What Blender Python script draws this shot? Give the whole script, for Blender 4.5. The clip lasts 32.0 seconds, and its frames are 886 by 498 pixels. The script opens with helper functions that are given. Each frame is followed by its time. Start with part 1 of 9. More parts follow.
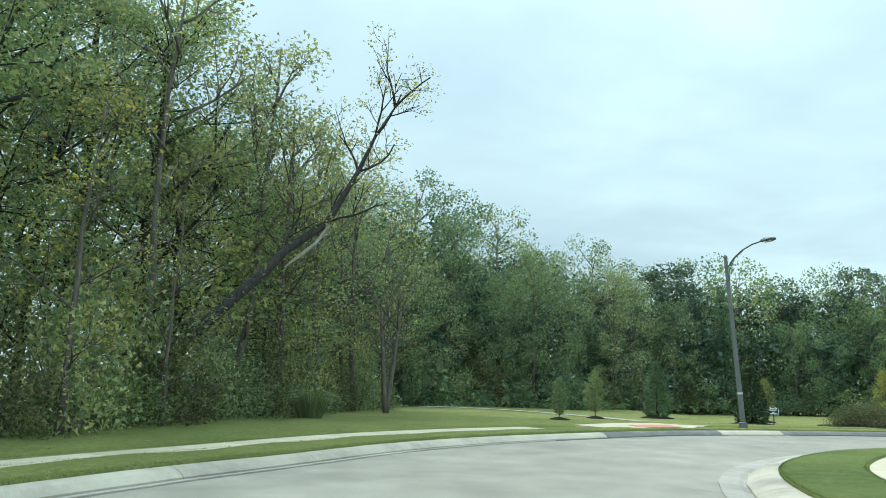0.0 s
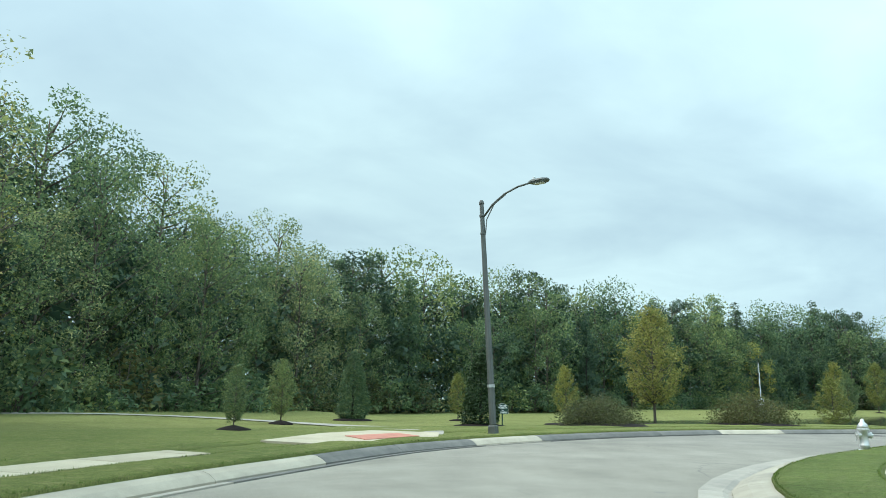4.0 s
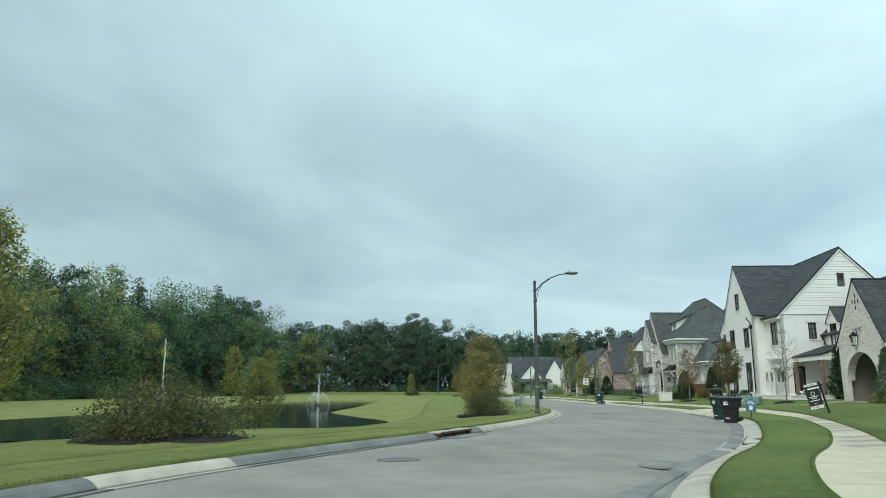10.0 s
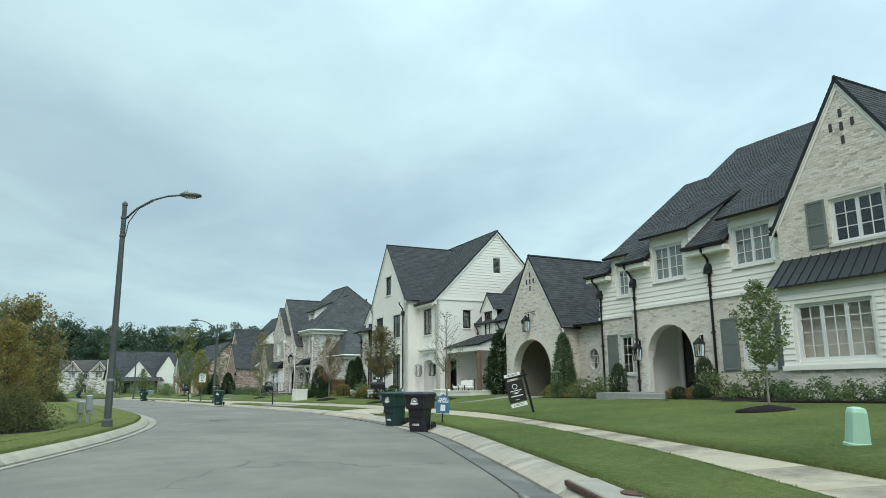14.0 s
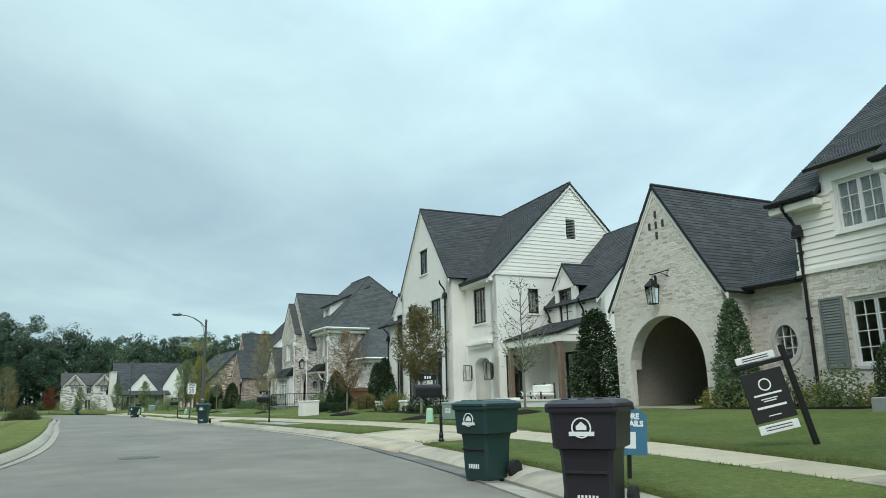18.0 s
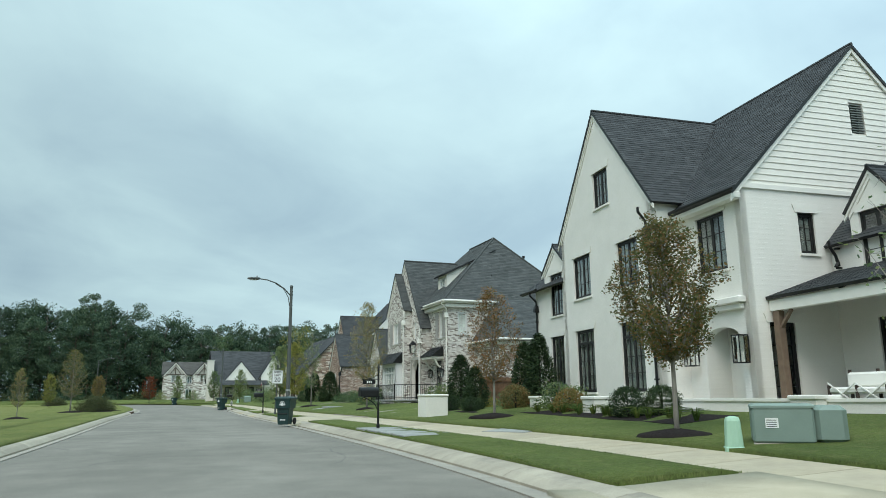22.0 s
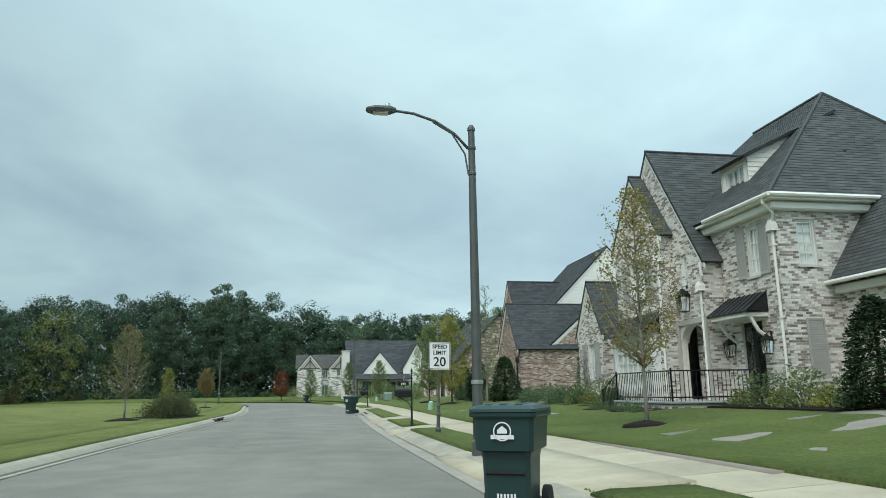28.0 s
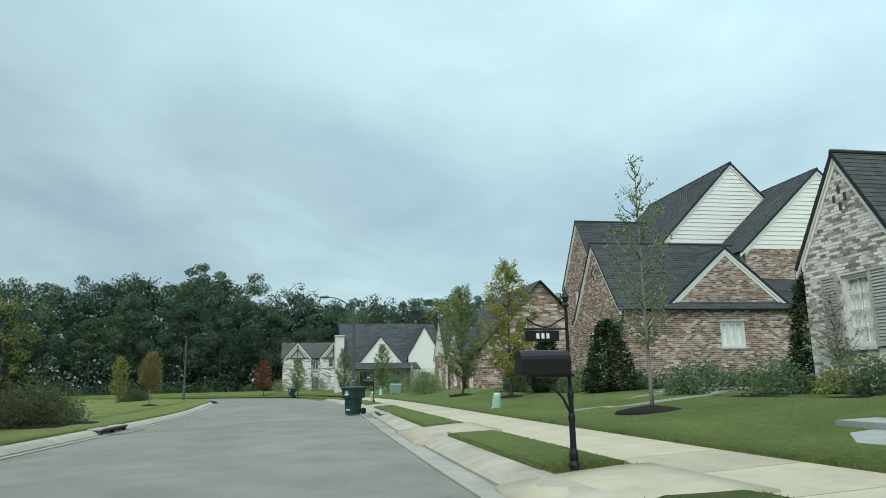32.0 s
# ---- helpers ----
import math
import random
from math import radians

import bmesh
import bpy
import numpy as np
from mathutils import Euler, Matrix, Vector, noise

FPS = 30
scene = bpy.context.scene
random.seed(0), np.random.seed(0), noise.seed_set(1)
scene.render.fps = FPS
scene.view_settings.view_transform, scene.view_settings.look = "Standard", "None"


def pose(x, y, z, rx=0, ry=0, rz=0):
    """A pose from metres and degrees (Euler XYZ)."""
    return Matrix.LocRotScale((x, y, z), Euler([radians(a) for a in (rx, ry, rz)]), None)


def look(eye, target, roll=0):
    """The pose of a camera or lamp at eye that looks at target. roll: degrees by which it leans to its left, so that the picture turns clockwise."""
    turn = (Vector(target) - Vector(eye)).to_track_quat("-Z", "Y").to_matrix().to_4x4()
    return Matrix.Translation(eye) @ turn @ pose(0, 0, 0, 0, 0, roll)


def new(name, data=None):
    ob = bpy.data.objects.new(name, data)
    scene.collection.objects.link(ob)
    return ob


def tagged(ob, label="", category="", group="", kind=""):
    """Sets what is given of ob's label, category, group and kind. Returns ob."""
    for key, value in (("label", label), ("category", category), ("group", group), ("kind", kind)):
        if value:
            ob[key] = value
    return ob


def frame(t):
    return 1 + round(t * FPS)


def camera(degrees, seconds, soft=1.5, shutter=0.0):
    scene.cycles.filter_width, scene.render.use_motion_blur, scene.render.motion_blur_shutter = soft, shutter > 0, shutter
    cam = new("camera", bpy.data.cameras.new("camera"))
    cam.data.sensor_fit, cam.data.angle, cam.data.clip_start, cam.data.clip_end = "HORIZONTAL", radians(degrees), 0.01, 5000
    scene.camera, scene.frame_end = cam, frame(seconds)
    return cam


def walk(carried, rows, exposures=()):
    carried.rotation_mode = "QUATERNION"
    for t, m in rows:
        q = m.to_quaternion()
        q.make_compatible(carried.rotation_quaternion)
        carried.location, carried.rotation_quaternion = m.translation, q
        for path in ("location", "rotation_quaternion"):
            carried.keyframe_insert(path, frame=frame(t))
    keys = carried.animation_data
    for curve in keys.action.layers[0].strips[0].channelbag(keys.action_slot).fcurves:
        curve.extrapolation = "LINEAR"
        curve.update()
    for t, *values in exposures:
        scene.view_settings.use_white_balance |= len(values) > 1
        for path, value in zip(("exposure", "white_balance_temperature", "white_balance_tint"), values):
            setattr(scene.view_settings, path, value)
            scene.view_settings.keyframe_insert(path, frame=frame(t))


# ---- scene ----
cam = camera(64.6, 32.0, soft=0.9)
PATH = [
    (0, 1.544, -0.799, 1.251, 101.50, -1.59, 1.67),
    (0.5, 1.374, 0.456, 1.208, 101.68, -1.50, -0.41),
    (1, 1.311, 1.654, 1.171, 101.95, -1.32, -3.11),
    (1.5, 1.320, 2.886, 1.143, 102.06, -1.14, -6.32),
    (2, 1.389, 4.196, 1.126, 102.16, -0.99, -9.85),
    (2.5, 1.536, 5.548, 1.116, 102.13, -0.88, -13.46),
    (3, 1.784, 6.871, 1.112, 102.15, -0.79, -17.18),
    (3.5, 2.137, 8.155, 1.114, 102.16, -0.73, -20.84),
    (5.5, 4.624, 13.204, 1.135, 101.83, -0.91, -35.81),
    (6, 5.455, 14.425, 1.145, 101.86, -0.88, -39.69),
    (6.5, 6.367, 15.601, 1.161, 101.85, -0.83, -43.58),
    (7, 7.323, 16.646, 1.181, 101.76, -0.79, -47.26),
    (7.5, 8.315, 17.555, 1.206, 101.70, -0.71, -50.94),
    (8, 9.371, 18.362, 1.235, 101.56, -0.57, -54.58),
    (8.5, 10.535, 19.124, 1.265, 101.55, -0.38, -58.43),
    (9, 11.834, 19.881, 1.293, 101.47, -0.23, -62.48),
    (9.5, 13.244, 20.623, 1.314, 101.45, -0.17, -66.65),
    (10, 14.707, 21.308, 1.326, 101.38, -0.16, -70.98),
    (10.5, 16.183, 21.896, 1.327, 101.31, -0.13, -75.21),
    (11, 17.675, 22.370, 1.314, 101.26, -0.04, -79.52),
    (11.5, 19.204, 22.729, 1.290, 101.21, 0.09, -83.75),
    (12, 20.775, 22.973, 1.262, 101.14, 0.23, -87.91),
    (12.5, 22.387, 23.089, 1.235, 101.11, 0.33, -91.87),
    (13, 24.037, 23.066, 1.211, 101.12, 0.38, -95.43),
    (13.5, 25.706, 22.979, 1.191, 101.16, 0.43, -98.44),
    (15.5, 32.538, 22.342, 1.148, 101.49, 0.93, -103.80),
    (16, 34.210, 22.250, 1.137, 101.48, 1.11, -103.60),
    (16.5, 35.859, 22.182, 1.125, 101.55, 1.28, -102.82),
    (17, 37.472, 22.144, 1.114, 101.75, 1.35, -101.73),
    (17.5, 39.072, 22.138, 1.104, 102.03, 1.33, -100.39),
    (18, 40.700, 22.163, 1.099, 102.16, 1.27, -98.94),
    (18.5, 42.363, 22.218, 1.102, 102.22, 1.20, -97.48),
    (19, 44.019, 22.313, 1.113, 102.16, 1.14, -96.03),
    (19.5, 45.649, 22.461, 1.129, 102.07, 1.08, -94.73),
    (20, 47.298, 22.643, 1.147, 101.98, 0.99, -93.61),
    (20.5, 48.997, 22.833, 1.164, 101.87, 0.86, -92.74),
    (21, 50.721, 23.031, 1.180, 101.80, 0.70, -92.12),
    (21.5, 52.448, 23.251, 1.196, 101.75, 0.58, -91.61),
    (22, 54.192, 23.498, 1.212, 101.75, 0.53, -91.13),
    (22.5, 55.970, 23.769, 1.230, 101.77, 0.57, -90.53),
    (23, 57.774, 24.057, 1.251, 101.81, 0.65, -89.82),
    (23.5, 59.590, 24.370, 1.271, 101.88, 0.74, -89.01),
    (24, 61.393, 24.720, 1.289, 101.87, 0.83, -88.09),
    (24.5, 63.170, 25.109, 1.303, 101.78, 0.91, -87.07),
    (25, 64.934, 25.531, 1.314, 101.68, 0.99, -86.06),
    (25.5, 66.721, 25.979, 1.324, 101.59, 1.04, -85.00),
    (27.5, 74.038, 28.073, 1.344, 101.54, 0.84, -80.96),
    (28, 75.832, 28.708, 1.335, 101.48, 0.84, -80.08),
    (28.5, 77.621, 29.379, 1.320, 101.40, 0.86, -79.36),
    (29, 79.432, 30.070, 1.299, 101.28, 0.92, -78.83),
    (29.5, 81.286, 30.778, 1.273, 101.17, 1.03, -78.64),
    (30, 83.238, 31.497, 1.242, 101.05, 1.15, -78.87),
    (30.5, 85.331, 32.212, 1.209, 101.00, 1.24, -79.30),
    (31, 87.555, 32.906, 1.173, 100.98, 1.31, -79.88),
    (31.5, 89.853, 33.573, 1.135, 100.97, 1.32, -80.40),
    (32, 92.165, 34.218, 1.093, 101.00, 1.27, -80.75),
]
walk(cam, [(t, pose(*row)) for t, *row in PATH], exposures=((0, 0.70), (3, 0.62), (6, 0.38), (9, 0.08), (13, -0.01), (32, -0.01)))

# ---- sky, sun, exposure ----
world = bpy.data.worlds.new("overcast_sky")
scene.world = world
world.use_nodes = True
wn, wl = world.node_tree.nodes, world.node_tree.links
wn.clear()


def wnode(kind, **kw):
    n = wn.new(kind)
    for k, v in kw.items():
        n.inputs[k].default_value = v
    return n


SUN_EL, SUN_ROT = radians(52), radians(292)
w_out, w_bg = wn.new("ShaderNodeOutputWorld"), wn.new("ShaderNodeBackground")
sky = wn.new("ShaderNodeTexSky")
sky.sky_type, sky.sun_disc, sky.sun_elevation, sky.sun_rotation = "NISHITA", False, SUN_EL, SUN_ROT
sky.dust_density, sky.air_density = 2.0, 1.0
dim = wn.new("ShaderNodeVectorMath")
dim.operation = "SCALE"
dim.inputs["Scale"].default_value = 0.10
wl.new(sky.outputs[0], dim.inputs[0])
w_co = wn.new("ShaderNodeTexCoord")
# cloud layer: direction projected on a flat deck
sep = wn.new("ShaderNodeSeparateXYZ")
wl.new(w_co.outputs["Generated"], sep.inputs[0])


def wmath(op, a, b=0.0, clamp=False):
    n = wn.new("ShaderNodeMath")
    n.operation, n.use_clamp = op, clamp
    for i, v in enumerate((a, b)):
        if isinstance(v, (int, float)):
            n.inputs[i].default_value = v
        else:
            wl.new(v, n.inputs[i])
    return n.outputs[0]


up = wmath("ADD", wmath("MAXIMUM", sep.outputs[2], 0.0), 0.16)
deck = wn.new("ShaderNodeCombineXYZ")
wl.new(wmath("DIVIDE", sep.outputs[0], up), deck.inputs[0])
wl.new(wmath("DIVIDE", sep.outputs[1], up), deck.inputs[1])


def wnoise(scale, detail, rough, dist, offset):
    m = wn.new("ShaderNodeMapping")
    m.inputs["Location"].default_value = offset
    m.inputs["Rotation"].default_value = (0, 0, 0.5)
    m.inputs["Scale"].default_value = (1.0, 1.25, 1.0)
    wl.new(deck.outputs[0], m.inputs[0])
    n = wnode("ShaderNodeTexNoise", Scale=scale, Detail=detail, Roughness=rough, Distortion=dist)
    wl.new(m.outputs[0], n.inputs["Vector"])
    return n.outputs[0]


big, fine = wnoise(0.55, 5, 0.5, 0.6, (3.1, 1.7, 0)), wnoise(1.7, 6, 0.55, 0.4, (7.3, 2.2, 0))
cloudy = wmath("ADD", wmath("MULTIPLY", big, 0.7), wmath("MULTIPLY", fine, 0.3))
ramp = wn.new("ShaderNodeValToRGB")
ramp.color_ramp.elements[0].position, ramp.color_ramp.elements[0].color = 0.36, (0.43, 0.615, 0.715, 1)
ramp.color_ramp.elements[1].position, ramp.color_ramp.elements[1].color = 0.62, (0.64, 0.885, 0.935, 1)
mid = ramp.color_ramp.elements.new(0.48)
mid.color = (0.52, 0.73, 0.81, 1)
wl.new(cloudy, ramp.inputs[0])
blend = wn.new("ShaderNodeMixRGB")
blend.inputs[0].default_value = 0.93
wl.new(dim.outputs[0], blend.inputs[1])
wl.new(ramp.outputs[0], blend.inputs[2])
# an overcast sky is brightest overhead
lift = wmath("ADD", wmath("MULTIPLY", wmath("POWER", wmath("MAXIMUM", sep.outputs[2], 0.0), 3.2), 1.8), 1.0)
glare = wmath("ADD", wmath("MULTIPLY", sep.outputs[0], -0.03), wmath("MULTIPLY", sep.outputs[1], -0.31))
lift = wmath("MULTIPLY", lift, wmath("ADD", glare, 1.0))
final = wn.new("ShaderNodeVectorMath")
final.operation = "SCALE"
wl.new(blend.outputs[0], final.inputs[0])
wl.new(lift, final.inputs["Scale"])
wl.new(final.outputs[0], w_bg.inputs[0])
wl.new(w_bg.outputs[0], w_out.inputs[0])

sun = new("sun", bpy.data.lights.new("sun", "SUN"))
sun.data.energy, sun.data.angle, sun.data.color = 2.0, radians(40), (1.0, 0.96, 0.9)
sun.matrix_world = look((0, 0, 60), Vector((0, 0, 60)) - Vector((math.sin(SUN_ROT) * math.cos(SUN_EL), math.cos(SUN_ROT) * math.cos(SUN_EL), math.sin(SUN_EL))))
scene.view_settings.exposure = 0.0


# ---- materials ----
class Mat:
    """A small builder for procedural materials; textures run in object space, metres."""

    def __init__(self, name, rough=0.8, metal=0.0, spec=0.5):
        self.m = bpy.data.materials.new(name)
        self.m.use_nodes = True
        self.t = self.m.node_tree
        self.b = self.t.nodes["Principled BSDF"]
        self.b.inputs["Roughness"].default_value = rough
        self.b.inputs["Metallic"].default_value = metal
        self.b.inputs["Specular IOR Level"].default_value = spec
        self.co = self.node("ShaderNodeTexCoord").outputs["Object"]

    def node(self, kind):
        return self.t.nodes.new(kind)

    def link(self, a, b):
        self.t.links.new(a, b)

    def put(self, sock, v):
        if isinstance(v, (int, float, tuple)):
            sock.default_value = (*v, 1) if isinstance(v, tuple) and len(v) == 3 and sock.type == "RGBA" else v
        else:
            self.link(v, sock)

    def noise(self, scale, detail=4, rough=0.55, stretch=None, dist=0.0):
        n = self.node("ShaderNodeTexNoise")
        n.inputs["Scale"].default_value, n.inputs["Detail"].default_value = scale, detail
        n.inputs["Roughness"].default_value, n.inputs["Distortion"].default_value = rough, dist
        v = self.co
        if stretch:
            m = self.node("ShaderNodeMapping")
            m.inputs["Scale"].default_value = stretch
            self.link(self.co, m.inputs[0])
            v = m.outputs[0]
        self.link(v, n.inputs["Vector"])
        return n.outputs[0]

    def ramp(self, fac, *stops):
        r = self.node("ShaderNodeValToRGB")
        e = r.color_ramp.elements
        while len(e) < len(stops):
            e.new(0.5)
        for x, (p, c) in zip(e, stops):
            x.position = p
            x.color = (*c, 1) if isinstance(c, tuple) else (c, c, c, 1)
        self.link(fac, r.inputs[0])
        return r.outputs[0]

    def mix(self, fac, a, b, op="MIX"):
        n = self.node("ShaderNodeMixRGB")
        n.blend_type = op
        self.put(n.inputs[0], fac)
        self.put(n.inputs[1], a)
        self.put(n.inputs[2], b)
        return n.outputs[0]

    def math(self, op, a, b=0.0):
        n = self.node("ShaderNodeMath")
        n.operation = op
        self.put(n.inputs[0], a)
        self.put(n.inputs[1], b)
        return n.outputs[0]

    def color(self, c):
        self.put(self.b.inputs["Base Color"], c)
        return self

    def bump(self, h, strength=0.3, dist=0.01):
        n = self.node("ShaderNodeBump")
        n.inputs["Strength"].default_value, n.inputs["Distance"].default_value = strength, dist
        self.link(h, n.inputs["Height"])
        self.link(n.outputs[0], self.b.inputs["Normal"])
        return self

    def roughness(self, r):
        self.put(self.b.inputs["Roughness"], r)
        return self

    def island(self):
        return self.node("ShaderNodeNewGeometry").outputs["Random Per Island"]

    def each(self):
        return self.node("ShaderNodeObjectInfo").outputs["Random"]


def simple(name, c, rough=0.6, metal=0.0, vary=0.12, scale=6.0, bump=0.0, spec=0.5):
    k = Mat(name, rough, metal, spec)
    n, f = k.noise(scale), k.noise(scale * 12, 3)
    lo, hi = tuple(x * (1 - vary) for x in c), tuple(min(1, x * (1 + vary)) for x in c)
    k.color(k.mix(0.25, k.ramp(n, (0.3, lo), (0.7, hi)), k.ramp(f, (0.3, lo), (0.7, hi))))
    if bump:
        k.bump(f, bump, 0.004)
    return k.m


def asphalt():
    k = Mat("worn_asphalt", 0.82, 0, 0.4)
    broad = k.ramp(k.noise(0.22, 4, 0.6), (0.3, (0.178, 0.165, 0.138)), (0.7, (0.246, 0.228, 0.193)))
    patch = k.ramp(k.noise(0.9, 5, 0.6), (0.35, 0.80), (0.7, 1.06))
    grain = k.ramp(k.noise(190, 3, 0.7), (0.3, 0.72), (0.75, 1.25))
    c = k.mix(1, k.mix(1, broad, patch, "MULTIPLY"), grain, "MULTIPLY")
    # windscreen glare worked into the colour: paler at the start, fading round the bend
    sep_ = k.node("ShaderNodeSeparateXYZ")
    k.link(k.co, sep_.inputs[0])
    glare_fac = k.math("ADD", k.math("MULTIPLY", sep_.outputs[0], 0.02), k.math("MULTIPLY", k.noise(0.3, 3), 0.2))
    c = k.mix(1, c, k.ramp(glare_fac, (0.12, (1.34, 1.32, 1.26)), (0.56, (1.0, 1.0, 1.0))), "MULTIPLY")
    w = k.node("ShaderNodeTexVoronoi")
    w.feature = "DISTANCE_TO_EDGE"
    w.inputs["Scale"].default_value = 0.16
    bent = k.node("ShaderNodeVectorMath")
    nz = k.node("ShaderNodeTexNoise")
    nz.inputs["Scale"].default_value = 0.8
    k.link(k.co, nz.inputs["Vector"])
    k.link(k.co, bent.inputs[0])
    k.link(nz.outputs["Color"], bent.inputs[1])
    k.link(bent.outputs[0], w.inputs["Vector"])
    crack = k.ramp(w.outputs["Distance"], (0.0, 0.0), (0.004, 1.0))
    keep = k.ramp(k.noise(0.12, 2), (0.52, 1.0), (0.60, 0.0))
    c = k.mix(k.math("MULTIPLY", k.math("SUBTRACT", 1.0, crack), k.math("MULTIPLY", k.math("SUBTRACT", 1.0, keep), 0.6)), c, (0.06, 0.06, 0.058))
    spot = k.ramp(k.noise(2.3, 3, 0.5), (0.70, 0.0), (0.78, 0.45))
    k.color(k.mix(spot, c, (0.13, 0.13, 0.127)))
    return k.bump(k.noise(160, 3, 0.7), 0.5, 0.004).m


def concrete(name, lo, hi, stain=(0.2, 0.2, 0.17), amount=0.5, own=True):
    k = Mat(name, 0.85, 0, 0.35)
    n = k.ramp(k.noise(1.6, 5, 0.6), (0.32, lo), (0.68, hi))
    g = k.ramp(k.noise(120, 3, 0.6), (0.3, 0.85), (0.7, 1.12))
    c = k.mix(1, n, g, "MULTIPLY")
    d = k.ramp(k.noise(0.55, 5, 0.65), (0.5, 0.0), (0.72, amount))
    c = k.mix(d, c, stain)
    if own:
        c = k.mix(1, c, k.ramp(k.each(), (0.0, 0.86), (0.25, 0.97), (1.0, 1.06)), "MULTIPLY")
    k.color(c)
    return k.bump(k.noise(90, 4, 0.6), 0.25, 0.003).m


def turf(name, lo, hi, dry, dryness=0.35):
    k = Mat(name, 0.95, 0, 0.15)
    a = k.ramp(k.noise(0.35, 5, 0.6), (0.3, lo), (0.7, hi))
    b = k.ramp(k.noise(3.5, 5, 0.65), (0.5, 0.0), (0.8, dryness))
    c = k.mix(b, a, dry)
    g = k.mix(1, k.ramp(k.noise(55, 4, 0.7, (1, 1, 0.4)), (0.28, 0.5), (0.72, 1.5)), k.ramp(k.noise(11, 4, 0.65), (0.3, 0.78), (0.7, 1.22)), "MULTIPLY")
    k.color(k.mix(1, c, g, "MULTIPLY"))
    return k.bump(k.noise(70, 4, 0.7), 0.9, 0.03).m


def painted_brick():
    k = Mat("white_painted_brick", 0.55, 0, 0.4)
    br = k.node("ShaderNodeTexBrick")
    mp = k.node("ShaderNodeMapping")
    mp.inputs["Rotation"].default_value = (radians(90), 0, 0)
    k.link(k.co, mp.inputs[0])
    br.inputs["Scale"].default_value = 1.0
    br.inputs["Brick Width"].default_value, br.inputs["Row Height"].default_value = 0.21, 0.076
    br.inputs["Mortar Size"].default_value = 0.006
    br.inputs["Color1"].default_value = br.inputs["Color2"].default_value = (1, 1, 1, 1)
    br.inputs["Mortar"].default_value = (0, 0, 0, 1)
    k.link(mp.outputs[0], br.inputs["Vector"])
    c = k.ramp(k.noise(1.1, 5, 0.6), (0.3, (0.80, 0.79, 0.73)), (0.7, (0.86, 0.845, 0.79)))
    f = k.ramp(k.noise(30, 3), (0.3, 0.94), (0.7, 1.03))
    k.color(k.mix(1, c, f, "MULTIPLY"))
    h = k.mix(0.75, k.noise(26, 3), br.outputs["Color"])
    return k.bump(h, 0.35, 0.006).m


def brick_mat(name, stops, rough=0.85):
    k = Mat(name, rough, 0, 0.3)
    c = k.ramp(k.island(), *stops)
    g = k.ramp(k.noise(45, 4, 0.7), (0.3, 0.75), (0.7, 1.18))
    w = k.ramp(k.noise(9, 4, 0.7), (0.6, 0.0), (0.8, 0.15))
    k.color(k.mix(w, k.mix(1, c, g, "MULTIPLY"), (0.62, 0.6, 0.56)))
    return k.bump(k.noise(60, 4, 0.7), 0.5, 0.005).m


def shingle_mat(name, lo, hi):
    k = Mat(name, 0.92, 0, 0.25)
    c = k.ramp(k.island(), (0.0, lo), (0.55, tuple((a + b) / 2 for a, b in zip(lo, hi))), (1.0, hi))
    g = k.ramp(k.noise(180, 2, 0.7), (0.3, 0.7), (0.7, 1.3))
    s = k.ramp(k.noise(0.5, 4, 0.6), (0.3, 0.88), (0.7, 1.1))
    k.color(k.mix(1, k.mix(1, c, g, "MULTIPLY"), s, "MULTIPLY"))
    return k.bump(k.noise(150, 2), 0.4, 0.004).m


def leaf_mat(name, stops, glow=0.46):
    k = Mat(name, 0.6, 0, 0.25)
    c = k.ramp(k.island(), *stops)
    c = k.mix(1, c, k.ramp(k.noise(0.45, 3, 0.6), (0.3, 0.7), (0.7, 1.25)), "MULTIPLY")
    c = k.mix(1, c, k.ramp(k.each(), (0.0, (0.82, 0.86, 0.85)), (0.5, (1.0, 1.0, 1.0)), (1.0, (1.2, 1.12, 0.95))), "MULTIPLY")
    k.color(c)
    tr = k.node("ShaderNodeBsdfTranslucent")
    k.link(c, tr.inputs[0])
    ms = k.node("ShaderNodeMixShader")
    ms.inputs[0].default_value = glow
    k.link(k.b.outputs[0], ms.inputs[1])
    k.link(tr.outputs[0], ms.inputs[2])
    k.link(ms.outputs[0], k.t.nodes["Material Output"].inputs[0])
    return k.m


def bark_mat(name, lo, hi):
    k = Mat(name, 0.95, 0, 0.2)
    n = k.noise(14, 5, 0.7, (1, 1, 0.15))
    k.color(k.ramp(n, (0.3, lo), (0.7, hi)))
    return k.bump(n, 0.8, 0.02).m


def glass_mat(name, tint=(0.9, 0.96, 0.95)):
    k = Mat(name, 0.02, 0, 0.5)
    k.b.inputs["Base Color"].default_value = (*tint, 1)
    k.b.inputs["Transmission Weight"].default_value = 1.0
    k.b.inputs["IOR"].default_value = 1.6
    return k.m


def water_mat():
    k = Mat("pond_water", 0.04, 0, 0.5)
    k.color((0.018, 0.028, 0.024))
    return k.bump(k.noise(1.3, 4, 0.6, (1, 2.2, 1)), 0.12, 0.05).m


